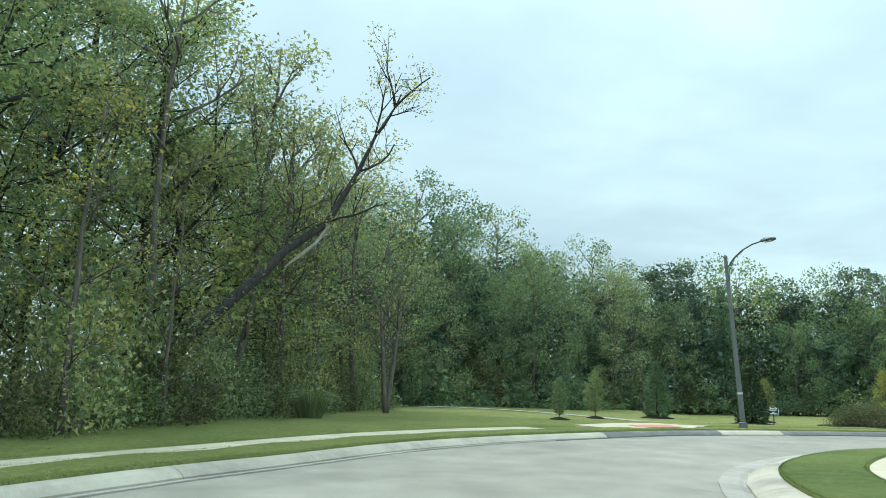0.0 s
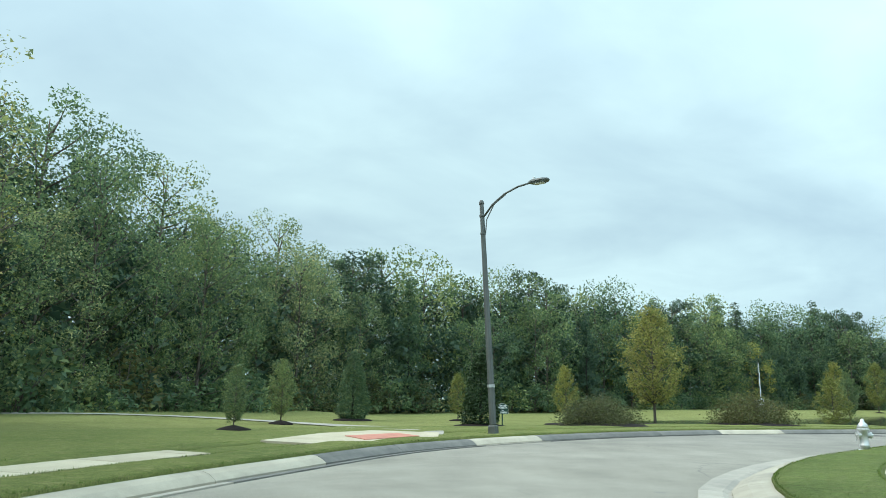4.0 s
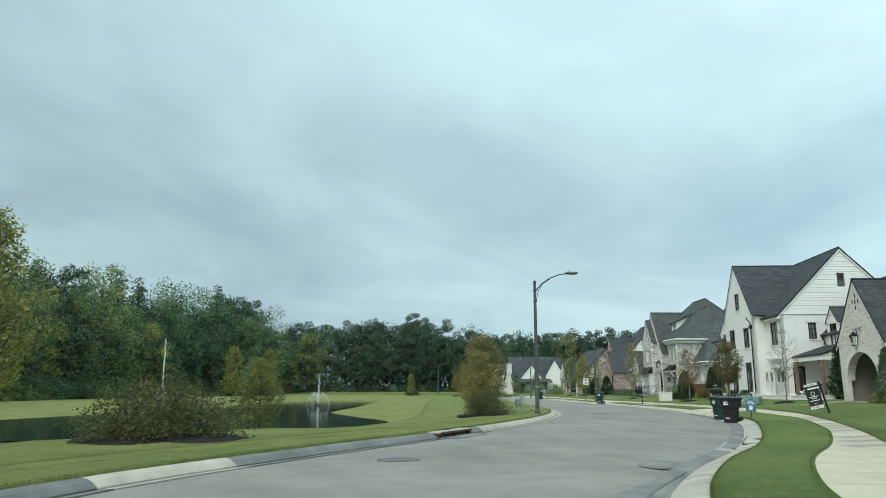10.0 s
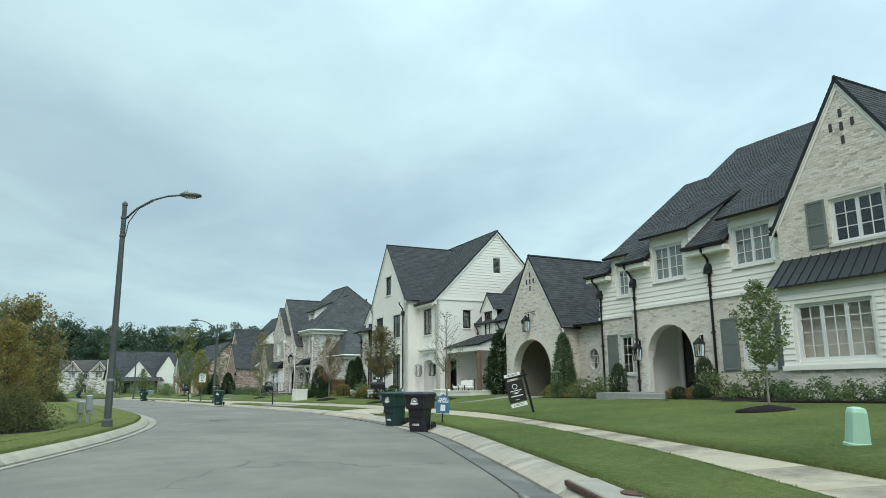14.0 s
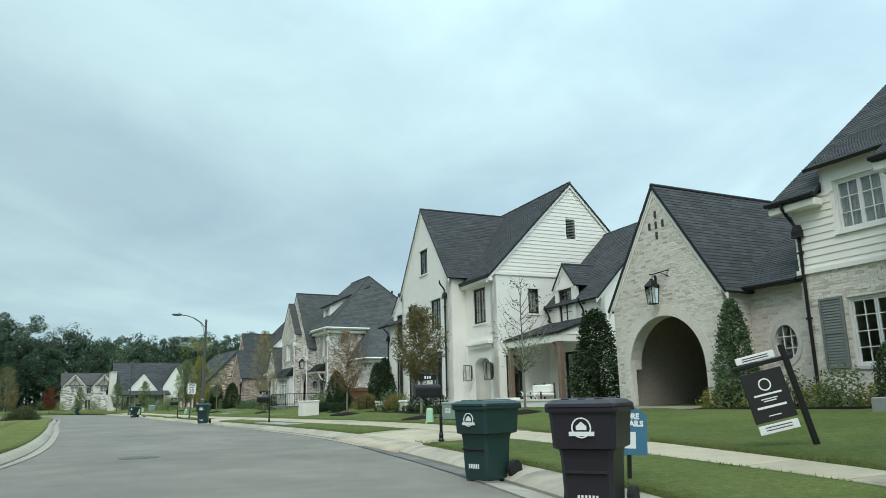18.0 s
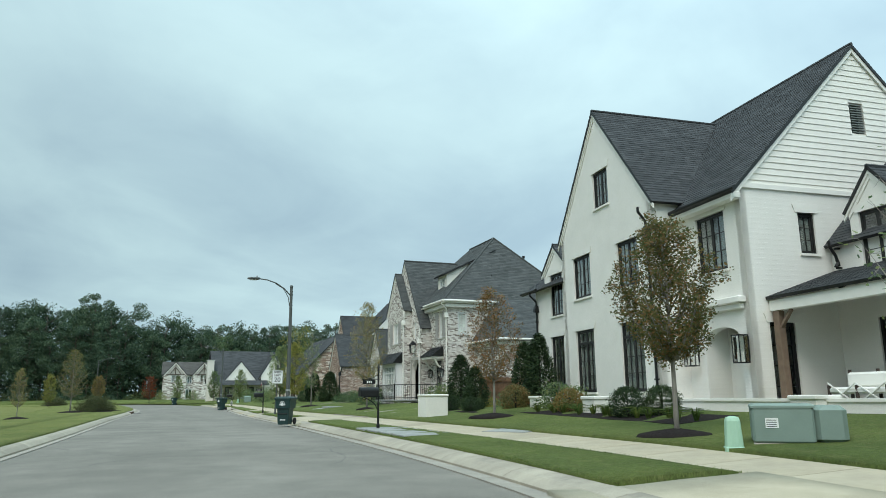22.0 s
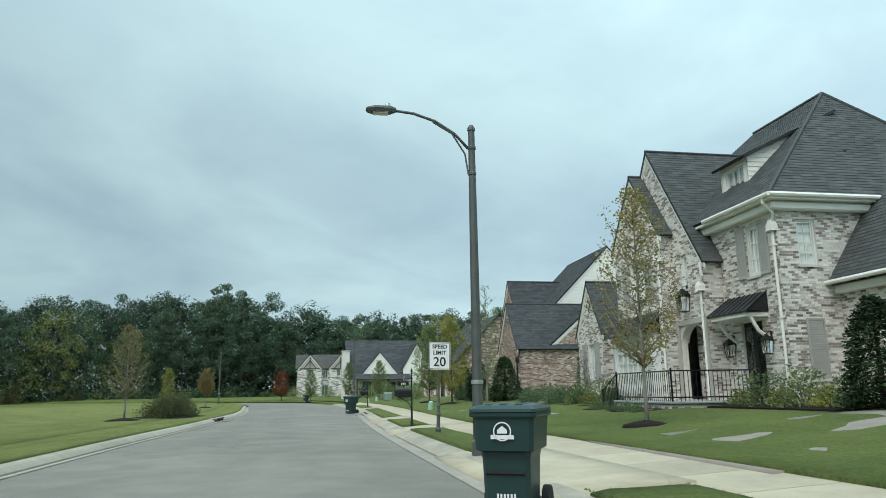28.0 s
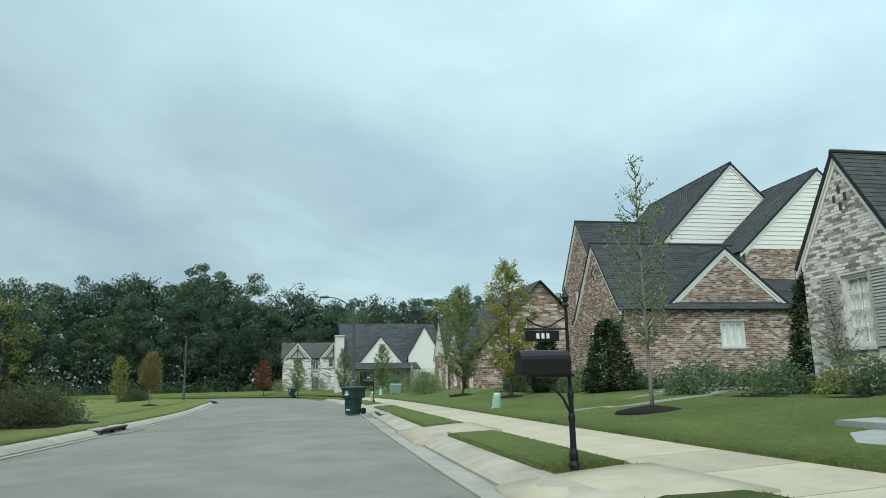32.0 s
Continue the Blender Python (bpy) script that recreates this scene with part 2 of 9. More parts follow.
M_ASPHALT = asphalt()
M_KERB = concrete("kerb_concrete", (0.31, 0.28, 0.22), (0.41, 0.37, 0.29), (0.12, 0.11, 0.10), 0.85)
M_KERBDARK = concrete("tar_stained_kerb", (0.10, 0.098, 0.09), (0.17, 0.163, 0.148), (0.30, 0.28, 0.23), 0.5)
M_COVER = simple("worn_iron_cover", (0.115, 0.108, 0.098), 0.7, 0.2, 0.2, 14, 0.5)
M_GUTTER = concrete("gutter_concrete", (0.27, 0.25, 0.21), (0.36, 0.33, 0.28), (0.12, 0.115, 0.105), 0.75)
M_WALK = concrete("sidewalk_concrete", (0.38, 0.33, 0.235), (0.47, 0.415, 0.30), (0.22, 0.19, 0.15), 0.45)
M_WALKDIRT = concrete("mud_stained_sidewalk", (0.34, 0.295, 0.21), (0.45, 0.39, 0.285), (0.085, 0.078, 0.066), 0.95)
M_PAVER = concrete("driveway_paver", (0.21, 0.185, 0.155), (0.27, 0.24, 0.205), (0.15, 0.13, 0.11), 0.4)
M_FLAG = concrete("bluestone_flag", (0.24, 0.25, 0.235), (0.32, 0.33, 0.31), (0.22, 0.21, 0.19), 0.4)
M_REDPAD = simple("red_tactile_paver", (0.42, 0.17, 0.12), 0.9, 0, 0.2, 4, 0.4)
M_LAWN = turf("green_lawn", (0.072, 0.103, 0.028), (0.130, 0.160, 0.046), (0.195, 0.185, 0.080), 0.5)
M_PARKTURF = turf("park_turf", (0.105, 0.130, 0.036), (0.165, 0.180, 0.055), (0.26, 0.225, 0.10), 0.5)
M_FIELD = turf("meadow_grass", (0.125, 0.14, 0.042), (0.185, 0.195, 0.065), (0.27, 0.235, 0.11), 0.5)
M_BLADE = leaf_mat("grass_blade", ((0.0, (0.06, 0.11, 0.02)), (0.6, (0.115, 0.18, 0.036)), (1.0, (0.19, 0.20, 0.06))), 0.3)
M_MULCH = simple("dark_bark_mulch", (0.022, 0.018, 0.017), 0.98, 0, 0.45, 25, 1.0, 0.1)
M_WHITEBRICK = painted_brick()
M_MORTAR = simple("pale_mortar", (0.70, 0.67, 0.61), 0.95, 0, 0.12, 9, 0.4)
M_MORTAR2 = simple("buff_mortar", (0.66, 0.62, 0.55), 0.95, 0, 0.12, 9, 0.4)
M_BRICK_CREAM = brick_mat("cream_washed_brick", ((0.0, (0.46, 0.41, 0.34)), (0.1, (0.62, 0.57, 0.49)), (0.5, (0.73, 0.69, 0.61)), (1.0, (0.80, 0.76, 0.69))))
M_BRICK_GREY = brick_mat("whitewashed_grey_brick", ((0.0, (0.20, 0.165, 0.145)), (0.25, (0.38, 0.33, 0.295)), (0.45, (0.62, 0.585, 0.54)), (0.7, (0.76, 0.735, 0.69)), (1.0, (0.84, 0.82, 0.77))))
M_BRICK_BROWN = brick_mat("tumbled_brown_brick", ((0.0, (0.13, 0.085, 0.07)), (0.3, (0.28, 0.175, 0.135)), (0.7, (0.42, 0.30, 0.24)), (1.0, (0.68, 0.60, 0.53))))
M_SIDING = simple("cream_painted_siding", (0.82, 0.80, 0.73), 0.5, 0, 0.03, 2, 0.05)
M_TRIM = simple("white_trim_paint", (0.82, 0.81, 0.75), 0.45, 0, 0.03, 3)
M_SHINGLE = shingle_mat("charcoal_shingle", (0.046, 0.050, 0.053), (0.074, 0.079, 0.082))
M_SHINGLE2 = shingle_mat("weathered_grey_shingle", (0.062, 0.068, 0.068), (0.096, 0.103, 0.101))
M_SHINGLE3 = shingle_mat("brown_grey_shingle", (0.066, 0.063, 0.057), (0.098, 0.094, 0.086))
M_METALROOF = simple("dark_bronze_metal", (0.035, 0.036, 0.036), 0.4, 0.6, 0.15, 2)
M_BLACK = simple("black_painted_metal", (0.012, 0.0125, 0.013), 0.42, 0.3, 0.2, 8)
M_BRONZE = simple("dark_bronze_frame", (0.022, 0.023, 0.022), 0.45, 0.2, 0.2, 5)
M_WHITEFRAME = simple("white_window_frame", (0.72, 0.73, 0.71), 0.4, 0, 0.03, 5)
M_GLASS = glass_mat("window_glass")
M_CURTAIN = simple("pale_curtain", (0.82, 0.84, 0.80), 0.9, 0, 0.08, 4)
M_SHUTTER = simple("grey_green_shutter", (0.17, 0.19, 0.175), 0.6, 0, 0.1, 3)
M_SHUTTER2 = simple("warm_grey_shutter", (0.40, 0.39, 0.365), 0.6, 0, 0.08, 3)
M_INSIDE = simple("dark_interior", (0.05, 0.05, 0.05), 0.9)
# brick colour darkened to hold the shade inside the carriage porch
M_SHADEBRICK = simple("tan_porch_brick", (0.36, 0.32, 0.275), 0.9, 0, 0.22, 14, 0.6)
M_BLIND = simple("grey_green_blind", (0.20, 0.23, 0.215), 0.8, 0, 0.15, 3)
M_STONE = simple("limestone_trim", (0.58, 0.57, 0.53), 0.8, 0, 0.08, 6, 0.2)
M_LAMP = simple("weathered_lamp_pole", (0.095, 0.105, 0.10), 0.6, 0.35, 0.18, 3, 0.1)
M_GALV = simple("galvanised_steel", (0.42, 0.44, 0.44), 0.4, 0.7, 0.15, 8)
M_CART = simple("dark_green_cart_plastic", (0.012, 0.040, 0.038), 0.42, 0, 0.12, 5, 0.1)
M_CART2 = simple("plum_black_cart_plastic", (0.018, 0.015, 0.022), 0.42, 0, 0.12, 5, 0.1)
M_CART3 = simple("blue_bin_plastic", (0.05, 0.16, 0.26), 0.5, 0, 0.12, 5)
M_RUBBER = simple("black_rubber", (0.012, 0.012, 0.012), 0.85)
M_SIGNWHITE = simple("white_sign_sheet", (0.80, 0.81, 0.80), 0.35, 0, 0.02, 3)
M_SIGNBLACK = simple("black_sign_ink", (0.012, 0.012, 0.013), 0.5)
M_SIGNGREEN = simple("dark_green_sign", (0.012, 0.055, 0.04), 0.5)
M_PALEGREEN = simple("pale_green_pedestal", (0.36, 0.56, 0.42), 0.5, 0, 0.06, 4)
M_BOXGREEN = simple("grey_green_cabinet", (0.20, 0.27, 0.235), 0.55, 0, 0.08, 3)
M_WOOD = simple("stained_cedar", (0.24, 0.125, 0.065), 0.75, 0, 0.3, 5, 0.3)
M_TIMBER = simple("dark_timber", (0.075, 0.055, 0.045), 0.8, 0, 0.25, 5, 0.2)
M_STUCCO = simple("grey_stucco", (0.42, 0.41, 0.37), 0.9, 0, 0.06, 4, 0.3)
M_IRON = simple("rusty_iron", (0.10, 0.055, 0.035), 0.85, 0.3, 0.4, 14, 0.5)
M_RED = simple("red_flag_plastic", (0.55, 0.02, 0.03), 0.5)
M_BARK = bark_mat("grey_brown_bark", (0.06, 0.05, 0.042), (0.17, 0.15, 0.125))
M_BARKPALE = bark_mat("pale_smooth_bark", (0.17, 0.155, 0.135), (0.33, 0.31, 0.27))
M_BARKDARK = bark_mat("dark_wet_bark", (0.016, 0.015, 0.014), (0.06, 0.055, 0.05))
M_LEAF_DEEP = leaf_mat("deep_green_leaf", ((0.0, (0.073, 0.132, 0.076)), (0.6, (0.132, 0.207, 0.105)), (1.0, (0.220, 0.287, 0.127))))
M_LEAF_MID = leaf_mat("mid_green_leaf", ((0.0, (0.098, 0.161, 0.081)), (0.6, (0.183, 0.256, 0.110)), (1.0, (0.329, 0.366, 0.149))))
M_LEAF_OLIVE = leaf_mat("olive_leaf", ((0.0, (0.128, 0.189, 0.100)), (0.5, (0.222, 0.288, 0.137)), (0.85, (0.354, 0.384, 0.171)), (1.0, (0.488, 0.427, 0.183))), 0.4)
M_LEAF_YEL = leaf_mat("yellowing_leaf", ((0.0, (0.130, 0.180, 0.056)), (0.5, (0.250, 0.280, 0.080)), (1.0, (0.43, 0.37, 0.11))))
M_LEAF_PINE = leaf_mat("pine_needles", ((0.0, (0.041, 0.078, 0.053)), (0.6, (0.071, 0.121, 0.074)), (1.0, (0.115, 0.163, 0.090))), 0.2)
M_LEAF_RUST = leaf_mat("autumn_rust_leaf", ((0.0, (0.090, 0.102, 0.036)), (0.4, (0.204, 0.144, 0.054)), (0.75, (0.312, 0.144, 0.060)), (1.0, (0.408, 0.204, 0.072))))
M_LEAF_MAPLE = leaf_mat("maple_leaf_turning", ((0.0, (0.115, 0.135, 0.055)), (0.55, (0.22, 0.21, 0.082)), (0.8, (0.32, 0.195, 0.085)), (1.0, (0.43, 0.23, 0.10))))
M_LEAF_AMBER = leaf_mat("amber_autumn_leaf", ((0.0, (0.13, 0.16, 0.058)), (0.45, (0.24, 0.24, 0.088)), (0.8, (0.35, 0.27, 0.105)), (1.0, (0.42, 0.27, 0.11))))
M_LEAF_OAK = leaf_mat("yellow_green_oak_leaf", ((0.0, (0.15, 0.185, 0.055)), (0.5, (0.28, 0.29, 0.085)), (1.0, (0.43, 0.37, 0.12))))
M_LEAF_RED = leaf_mat("red_maple_leaf", ((0.0, (0.13, 0.04, 0.02)), (0.6, (0.25, 0.06, 0.03)), (1.0, (0.35, 0.13, 0.05))))
M_LEAF_DRAB = leaf_mat("drab_shrub_leaf", ((0.0, (0.065, 0.078, 0.038)), (0.5, (0.120, 0.125, 0.056)), (0.8, (0.135, 0.165, 0.064)), (1.0, (0.200, 0.160, 0.075))))
M_LEAF_HOLLY = leaf_mat("glossy_evergreen_leaf", ((0.0, (0.018, 0.039, 0.018)), (0.7, (0.038, 0.072, 0.027)), (1.0, (0.083, 0.120, 0.045))), 0.15)
M_WATER = water_mat()
M_SPRAY = simple("fountain_spray", (0.85, 0.88, 0.9), 0.3, 0, 0.03)
M_POST = simple("weathered_cedar", (0.19, 0.135, 0.095), 0.8, 0, 0.2, 5, 0.3)
M_SPRAY.node_tree.nodes["Principled BSDF"].inputs["Alpha"].default_value = 0.55
M_SILVER = simple("silver_hydrant_paint", (0.50, 0.51, 0.50), 0.38, 0.5, 0.12, 6)


# ---- mesh helpers ----
class MB:
    """Collects vertices and faces for one mesh."""

    def __init__(self):
        self.v, self.f = [], []

    def add(self, vs, fs):
        o = len(self.v)
        self.v += [tuple(p) for p in vs]
        self.f += [tuple(i + o for i in f) for f in fs]
        return self

    def box(self, a, b, m=None):
        (x0, y0, z0), (x1, y1, z1) = a, b
        vs = [(x0, y0, z0), (x1, y0, z0), (x1, y1, z0), (x0, y1, z0), (x0, y0, z1), (x1, y0, z1), (x1, y1, z1), (x0, y1, z1)]
        if m:
            vs = [m @ Vector(p) for p in vs]
        return self.add(vs, [(0, 3, 2, 1), (4, 5, 6, 7), (0, 1, 5, 4), (1, 2, 6, 5), (2, 3, 7, 6), (3, 0, 4, 7)])

    def bevel_box(self, a, b, r=0.02, m=None):
        (x0, y0, z0), (x1, y1, z1) = a, b
        rings = []
        for z, k in ((z0, r), (z0 + r, 0), (z1 - r, 0), (z1, r)):
            q = r
            rings.append([(x0 + k + q, y0 + k, z), (x1 - k - q, y0 + k, z), (x1 - k, y0 + k + q, z), (x1 - k, y1 - k - q, z),
                          (x1 - k - q, y1 - k, z), (x0 + k + q, y1 - k, z), (x0 + k, y1 - k - q, z), (x0 + k, y0 + k + q, z)])
        return self.loft(rings, m)

    def loft(self, rings, m=None, caps=True):
        n = len(rings[0])
        vs = [p for r in rings for p in r]
        if m:
            vs = [m @ Vector(p) for p in vs]
        fs = [(i * n + j, i * n + (j + 1) % n, (i + 1) * n + (j + 1) % n, (i + 1) * n + j) for i in range(len(rings) - 1) for j in range(n)]
        if caps:
            fs += [tuple(reversed(range(n))), tuple(range((len(rings) - 1) * n, len(rings) * n))]
        return self.add(vs, fs)

    def lathe(self, prof, at=(0, 0, 0), n=12, m=None):
        rings = [[(at[0] + r * math.cos(2 * math.pi * j / n), at[1] + r * math.sin(2 * math.pi * j / n), at[2] + z) for j in range(n)] for r, z in prof]
        return self.loft(rings, m)

    def tube(self, pts, rad, n=6):
        """A round bar along pts; rad: one radius or one a point."""
        pts = [Vector(p) for p in pts]
        rs = rad if isinstance(rad, (list, tuple)) else [rad] * len(pts)
        rings = []
        side = None
        for i, p in enumerate(pts):
            d = (pts[min(i + 1, len(pts) - 1)] - pts[max(i - 1, 0)]).normalized()
            if side is None:
                side = d.orthogonal().normalized()
            side = (side - d * side.dot(d)).normalized()
            up_ = d.cross(side)
            rings.append([p + (side * math.cos(2 * math.pi * j / n) + up_ * math.sin(2 * math.pi * j / n)) * rs[i] for j in range(n)])
        return self.loft(rings)

    def prism(self, poly, depth):
        """poly: points of a flat outline; depth: vector by which it is thickened."""
        n, d = len(poly), Vector(depth)
        vs = [Vector(p) for p in poly] + [Vector(p) + d for p in poly]
        return self.add(vs, [tuple(range(n)), tuple(reversed(range(n, 2 * n)))] + [(i, i + n, (i + 1) % n + n, (i + 1) % n) for i in range(n)])

    def mesh(self, name, material, smooth=False):
        me = bpy.data.meshes.new(name)
        me.from_pydata(self.v, [], self.f)
        for k in material if isinstance(material, (list, tuple)) else (material,):
            me.materials.append(k)
        if smooth:
            me.polygons.foreach_set("use_smooth", [True] * len(me.polygons))
        me.update()
        return me


def fixed(mb, name, material, smooth=False):
    """Mesh with outward normals."""
    me = mb.mesh(name, material, smooth)
    bm = bmesh.new()
    bm.from_mesh(me)
    bmesh.ops.recalc_face_normals(bm, faces=bm.faces)
    bm.to_mesh(me)
    bm.free()
    return me


def part(name, mb, material, parent, label="", smooth=False, recalc=True, weld=False):
    me = (fixed if recalc and len(mb.f) < 4000 else MB.mesh)(mb, name, material, smooth)
    if weld:
        bm = bmesh.new()
        bm.from_mesh(me)
        bmesh.ops.remove_doubles(bm, verts=bm.verts, dist=0.0015)
        bm.to_mesh(me)
        bm.free()
    ob = new(name, me)
    ob.parent = parent
    if label:
        tagged(ob, label)
    return ob


def thing(name, m, label, category, group="", kind=""):
    ob = new(name)
    ob.matrix_world = m
    ob.empty_display_size = 0.3
    return tagged(ob, label, category, group, kind)


def clip(poly, ax, lim, keep_above):
    """A flat polygon of (a, b) cut along a line a = lim (ax 0) or b = lim (ax 1)."""
    out = []
    for i, p in enumerate(poly):
        q = poly[(i + 1) % len(poly)]
        ip, iq = (p[ax] >= lim) == keep_above, (q[ax] >= lim) == keep_above
        if ip:
            out.append(p)
        if ip != iq:
            k = (lim - p[ax]) / (q[ax] - p[ax])
            out.append(tuple(p[j] + (q[j] - p[j]) * k for j in (0, 1)))
    return out


def area(poly):
    return abs(sum(p[0] * q[1] - q[0] * p[1] for p, q in zip(poly, poly[1:] + poly[:1]))) / 2


# ---- road plan: left and right edge of the asphalt ----
EDGES = [
    (-5.00, -60.00, 4.00, -60.00), (-4.74, -20.00, 3.90, -20.00), (-4.09, -0.02, 4.00, 0.00), (-2.25, 7.08, 4.50, 6.60), (-0.59, 10.97, 5.50, 10.80),
    (0.82, 14.14, 7.20, 14.00), (2.85, 17.24, 9.70, 16.90), (5.69, 20.41, 13.20, 19.20), (9.40, 23.83, 16.60, 20.60), (15.17, 26.71, 19.80, 21.70),
    (21.65, 28.23, 23.60, 22.09), (28.45, 28.00, 28.03, 21.70), (33.45, 27.41, 32.63, 20.83), (39.98, 27.04, 39.01, 20.24), (47.02, 26.98, 46.99, 19.96),
    (54.58, 27.73, 55.47, 20.93), (62.52, 29.58, 64.84, 22.85), (77.15, 34.36, 79.77, 27.84), (94.23, 40.36, 96.76, 34.18), (105.30, 44.05, 107.81, 38.07),
    (121.29, 49.85, 124.03, 43.59), (138.03, 57.42, 141.99, 50.33), (157.00, 66.50, 162.50, 60.20), (168.00, 74.50, 175.50, 69.50), (176.00, 86.00, 184.00, 84.00),
    (180.00, 102.00, 188.20, 102.00), (181.00, 125.00, 189.20, 126.00), (181.00, 170.00, 189.20, 170.00),
]


def spline(pts, step):
    pts = [np.array(p, float) for p in pts]
    out = []
    for i in range(len(pts) - 1):
        p0, p1, p2, p3 = pts[max(i - 1, 0)], pts[i], pts[i + 1], pts[min(i + 2, len(pts) - 1)]
        n = max(2, int(np.linalg.norm((p2 - p1)[:2]) / step))
        for k in range(n):
            t = k / n
            out.append(0.5 * (2 * p1 + (p2 - p0) * t + (2 * p0 - 5 * p1 + 4 * p2 - p3) * t * t + (3 * p1 - p0 - 3 * p2 + p3) * t ** 3))
    return np.array(out + [pts[-1]])


RAIL = spline(EDGES, 0.75)
LEFT, RIGHT = RAIL[:, :2], RAIL[:, 2:]
MID = (LEFT + RIGHT) / 2


def normals(line, sign):
    d = np.gradient(line, axis=0)
    d /= np.linalg.norm(d, axis=1)[:, None]
    return np.stack([-d[:, 1], d[:, 0]], 1) * sign


SIDE = {"left": (LEFT, normals(LEFT, 1)), "right": (RIGHT, normals(RIGHT, -1))}


def beside(side, i, off):
    line, n = SIDE[side]
    i = min(max(i, 0), len(line) - 1)
    return line[i] + n[i] * off


def warp(o, x):
    """Offset of the right-hand sidewalk's edges, which swing nearer to the kerb further on."""
    s = np.interp(x, (24, 30, 38, 48, 66, 76, 90, 99), (-0.1, -0.1, 0.4, 0.5, 0.35, 0.1, -0.2, -0.4))
    far = np.interp(x, (24, 29, 33, 46, 52, 66, 76, 90, 99), (-0.1, -0.1, -0.4, -0.35, 0.1, 0.2, 0.0, -0.3, -0.5))
    return o + s * np.interp(o, (1.0, 2.3, 3.8), (0.0, 1.0, 0.0)) + far * np.interp(o, (2.3, 3.8, 9.0), (0.0, 1.0, 0.0))


def nearest(x, y):
    return int(np.argmin((MID[:, 0] - x) ** 2 + (MID[:, 1] - y) ** 2))


POND = spline([(35, 50.5), (38.5, 46), (42, 43.2), (47, 40.7), (53, 39.2), (58, 40.8), (64, 46), (72, 52), (83, 56.5), (98, 60.5), (116, 66), (132, 73), (137, 80), (124, 84), (104, 79), (86, 72), (70, 67), (56, 64), (45, 61), (37, 56.5), (35, 50.5)], 1.5)
WATER_Z = -0.60


def pond_depth(x, y):
    """Signed distance to the shore, inside positive."""
    p = np.stack([x, y], -1)
    d = np.full(x.shape, 1e9)
    inside = np.zeros(x.shape, bool)
    for a, b in zip(POND[:-1], POND[1:]):
        ab = b - a
        t = np.clip(((p - a) @ ab) / (ab @ ab), 0, 1)
        d = np.minimum(d, np.linalg.norm(p - a - t[..., None] * ab, axis=-1))
        cross = ((a[1] > y) != (b[1] > y)) & (x < (b[0] - a[0]) * (y - a[1]) / (b[1] - a[1] + 1e-12) + a[0])
        inside ^= cross
    return np.where(inside, d, -d)


def road_gap(x, y):
    """Distance beyond the road's edges, and which side (+1 left)."""
    flat = np.stack([x.ravel(), y.ravel()], 1)
    best, sgn = np.full(len(flat), 1e9), np.zeros(len(flat))
    for s, k in (("left", 1), ("right", -1)):
        line, n = SIDE[s]
        idx = np.zeros(len(flat), int)
        for j in range(0, len(flat), 20000):
            q = flat[j:j + 20000]
            idx[j:j + 20000] = np.argmin((q[:, :1] - line[None, :, 0]) ** 2 + (q[:, 1:] - line[None, :, 1]) ** 2, axis=1)
        r = flat - line[idx]
        out = (r * n[idx]).sum(1)
        dist = np.linalg.norm(r, axis=1) * np.sign(out)
        use = (dist > 0) & (dist < best)
        best[use], sgn[use] = dist[use], k
    best[best > 1e8] = -1
    return best.reshape(x.shape), sgn.reshape(x.shape)


def smooth01(t):
    t = np.clip(t, 0, 1)
    return t * t * (3 - 2 * t)


def lawn_z(d, s, x, y):
    house = 0.17 + 0.60 * smooth01((d - 0.8) / 10.5)
    park = 0.17 - 0.22 * smooth01((d - 3) / 10.0)
    z = np.where(s < 0, house, park)
    w_ = smooth01((x - 33) / 7)
    dip = 0.42 * (1 - smooth01((x - 62) / 12)) * (w_ * smooth01((d - 1.2) / 7.5) + (1 - w_) * smooth01((x - 18) / 6) * smooth01((d - 8) / 6))
    z = z - np.where(s > 0, dip, 0)
    west = smooth01((14 - x) / 14) * (s > 0)
    z = z * (1 - west) + west * (0.17 + 0.10 * smooth01(d / 10))
    return z + 0.03 * np.sin(x * 0.35) * np.cos(y * 0.3) * smooth01((d - 4) / 8)


# ---- ground: one sheet to the horizon ----
def axis(lo, hi, step, reach):
    core = np.arange(lo, hi + step / 2, step)
    grow, k = [], step
    while sum(grow) < reach:
        k *= 1.35
        grow.append(k)
    g = np.cumsum(grow)
    return np.concatenate([lo - g[::-1], core, hi + g])


GX, GY = np.meshgrid(axis(-16, 180, 0.8, 2500), axis(-20, 100, 0.8, 2500), indexing="ij")
gap, gside = road_gap(GX, GY)
GZ = lawn_z(np.maximum(gap, 0), gside, GX, GY)
sunk = 1 - smooth01((gap - 8.6) / 0.7)
GZ -= 0.35 * sunk
pd = pond_depth(GX, GY)
bank = smooth01((pd + 7.0) / 8.5)
GZ = np.where(gap > 8, GZ * (1 - bank) + (WATER_Z - 0.25) * bank, GZ)
mound = 1.1 * np.exp(-(((GX - 104) / 22) ** 2 + ((GY - 58.5 - 0.33 * (GX - 104)) / 4.0) ** 2))
GZ += np.where(gap > 9.5, mound * (1 - bank) * smooth01((gap - 9.5) / 4), 0)
nx, ny = GX.shape
ids = np.arange(nx * ny).reshape(nx, ny)
quads = np.stack([ids[:-1, :-1], ids[1:, :-1], ids[1:, 1:], ids[:-1, 1:]], -1).reshape(-1, 4)
me = bpy.data.meshes.new("ground")
me.from_pydata(np.stack([GX, GY, GZ], -1).reshape(-1, 3).tolist(), [], quads.tolist())
me.materials.append(M_FIELD)
me.materials.append(M_LAWN)
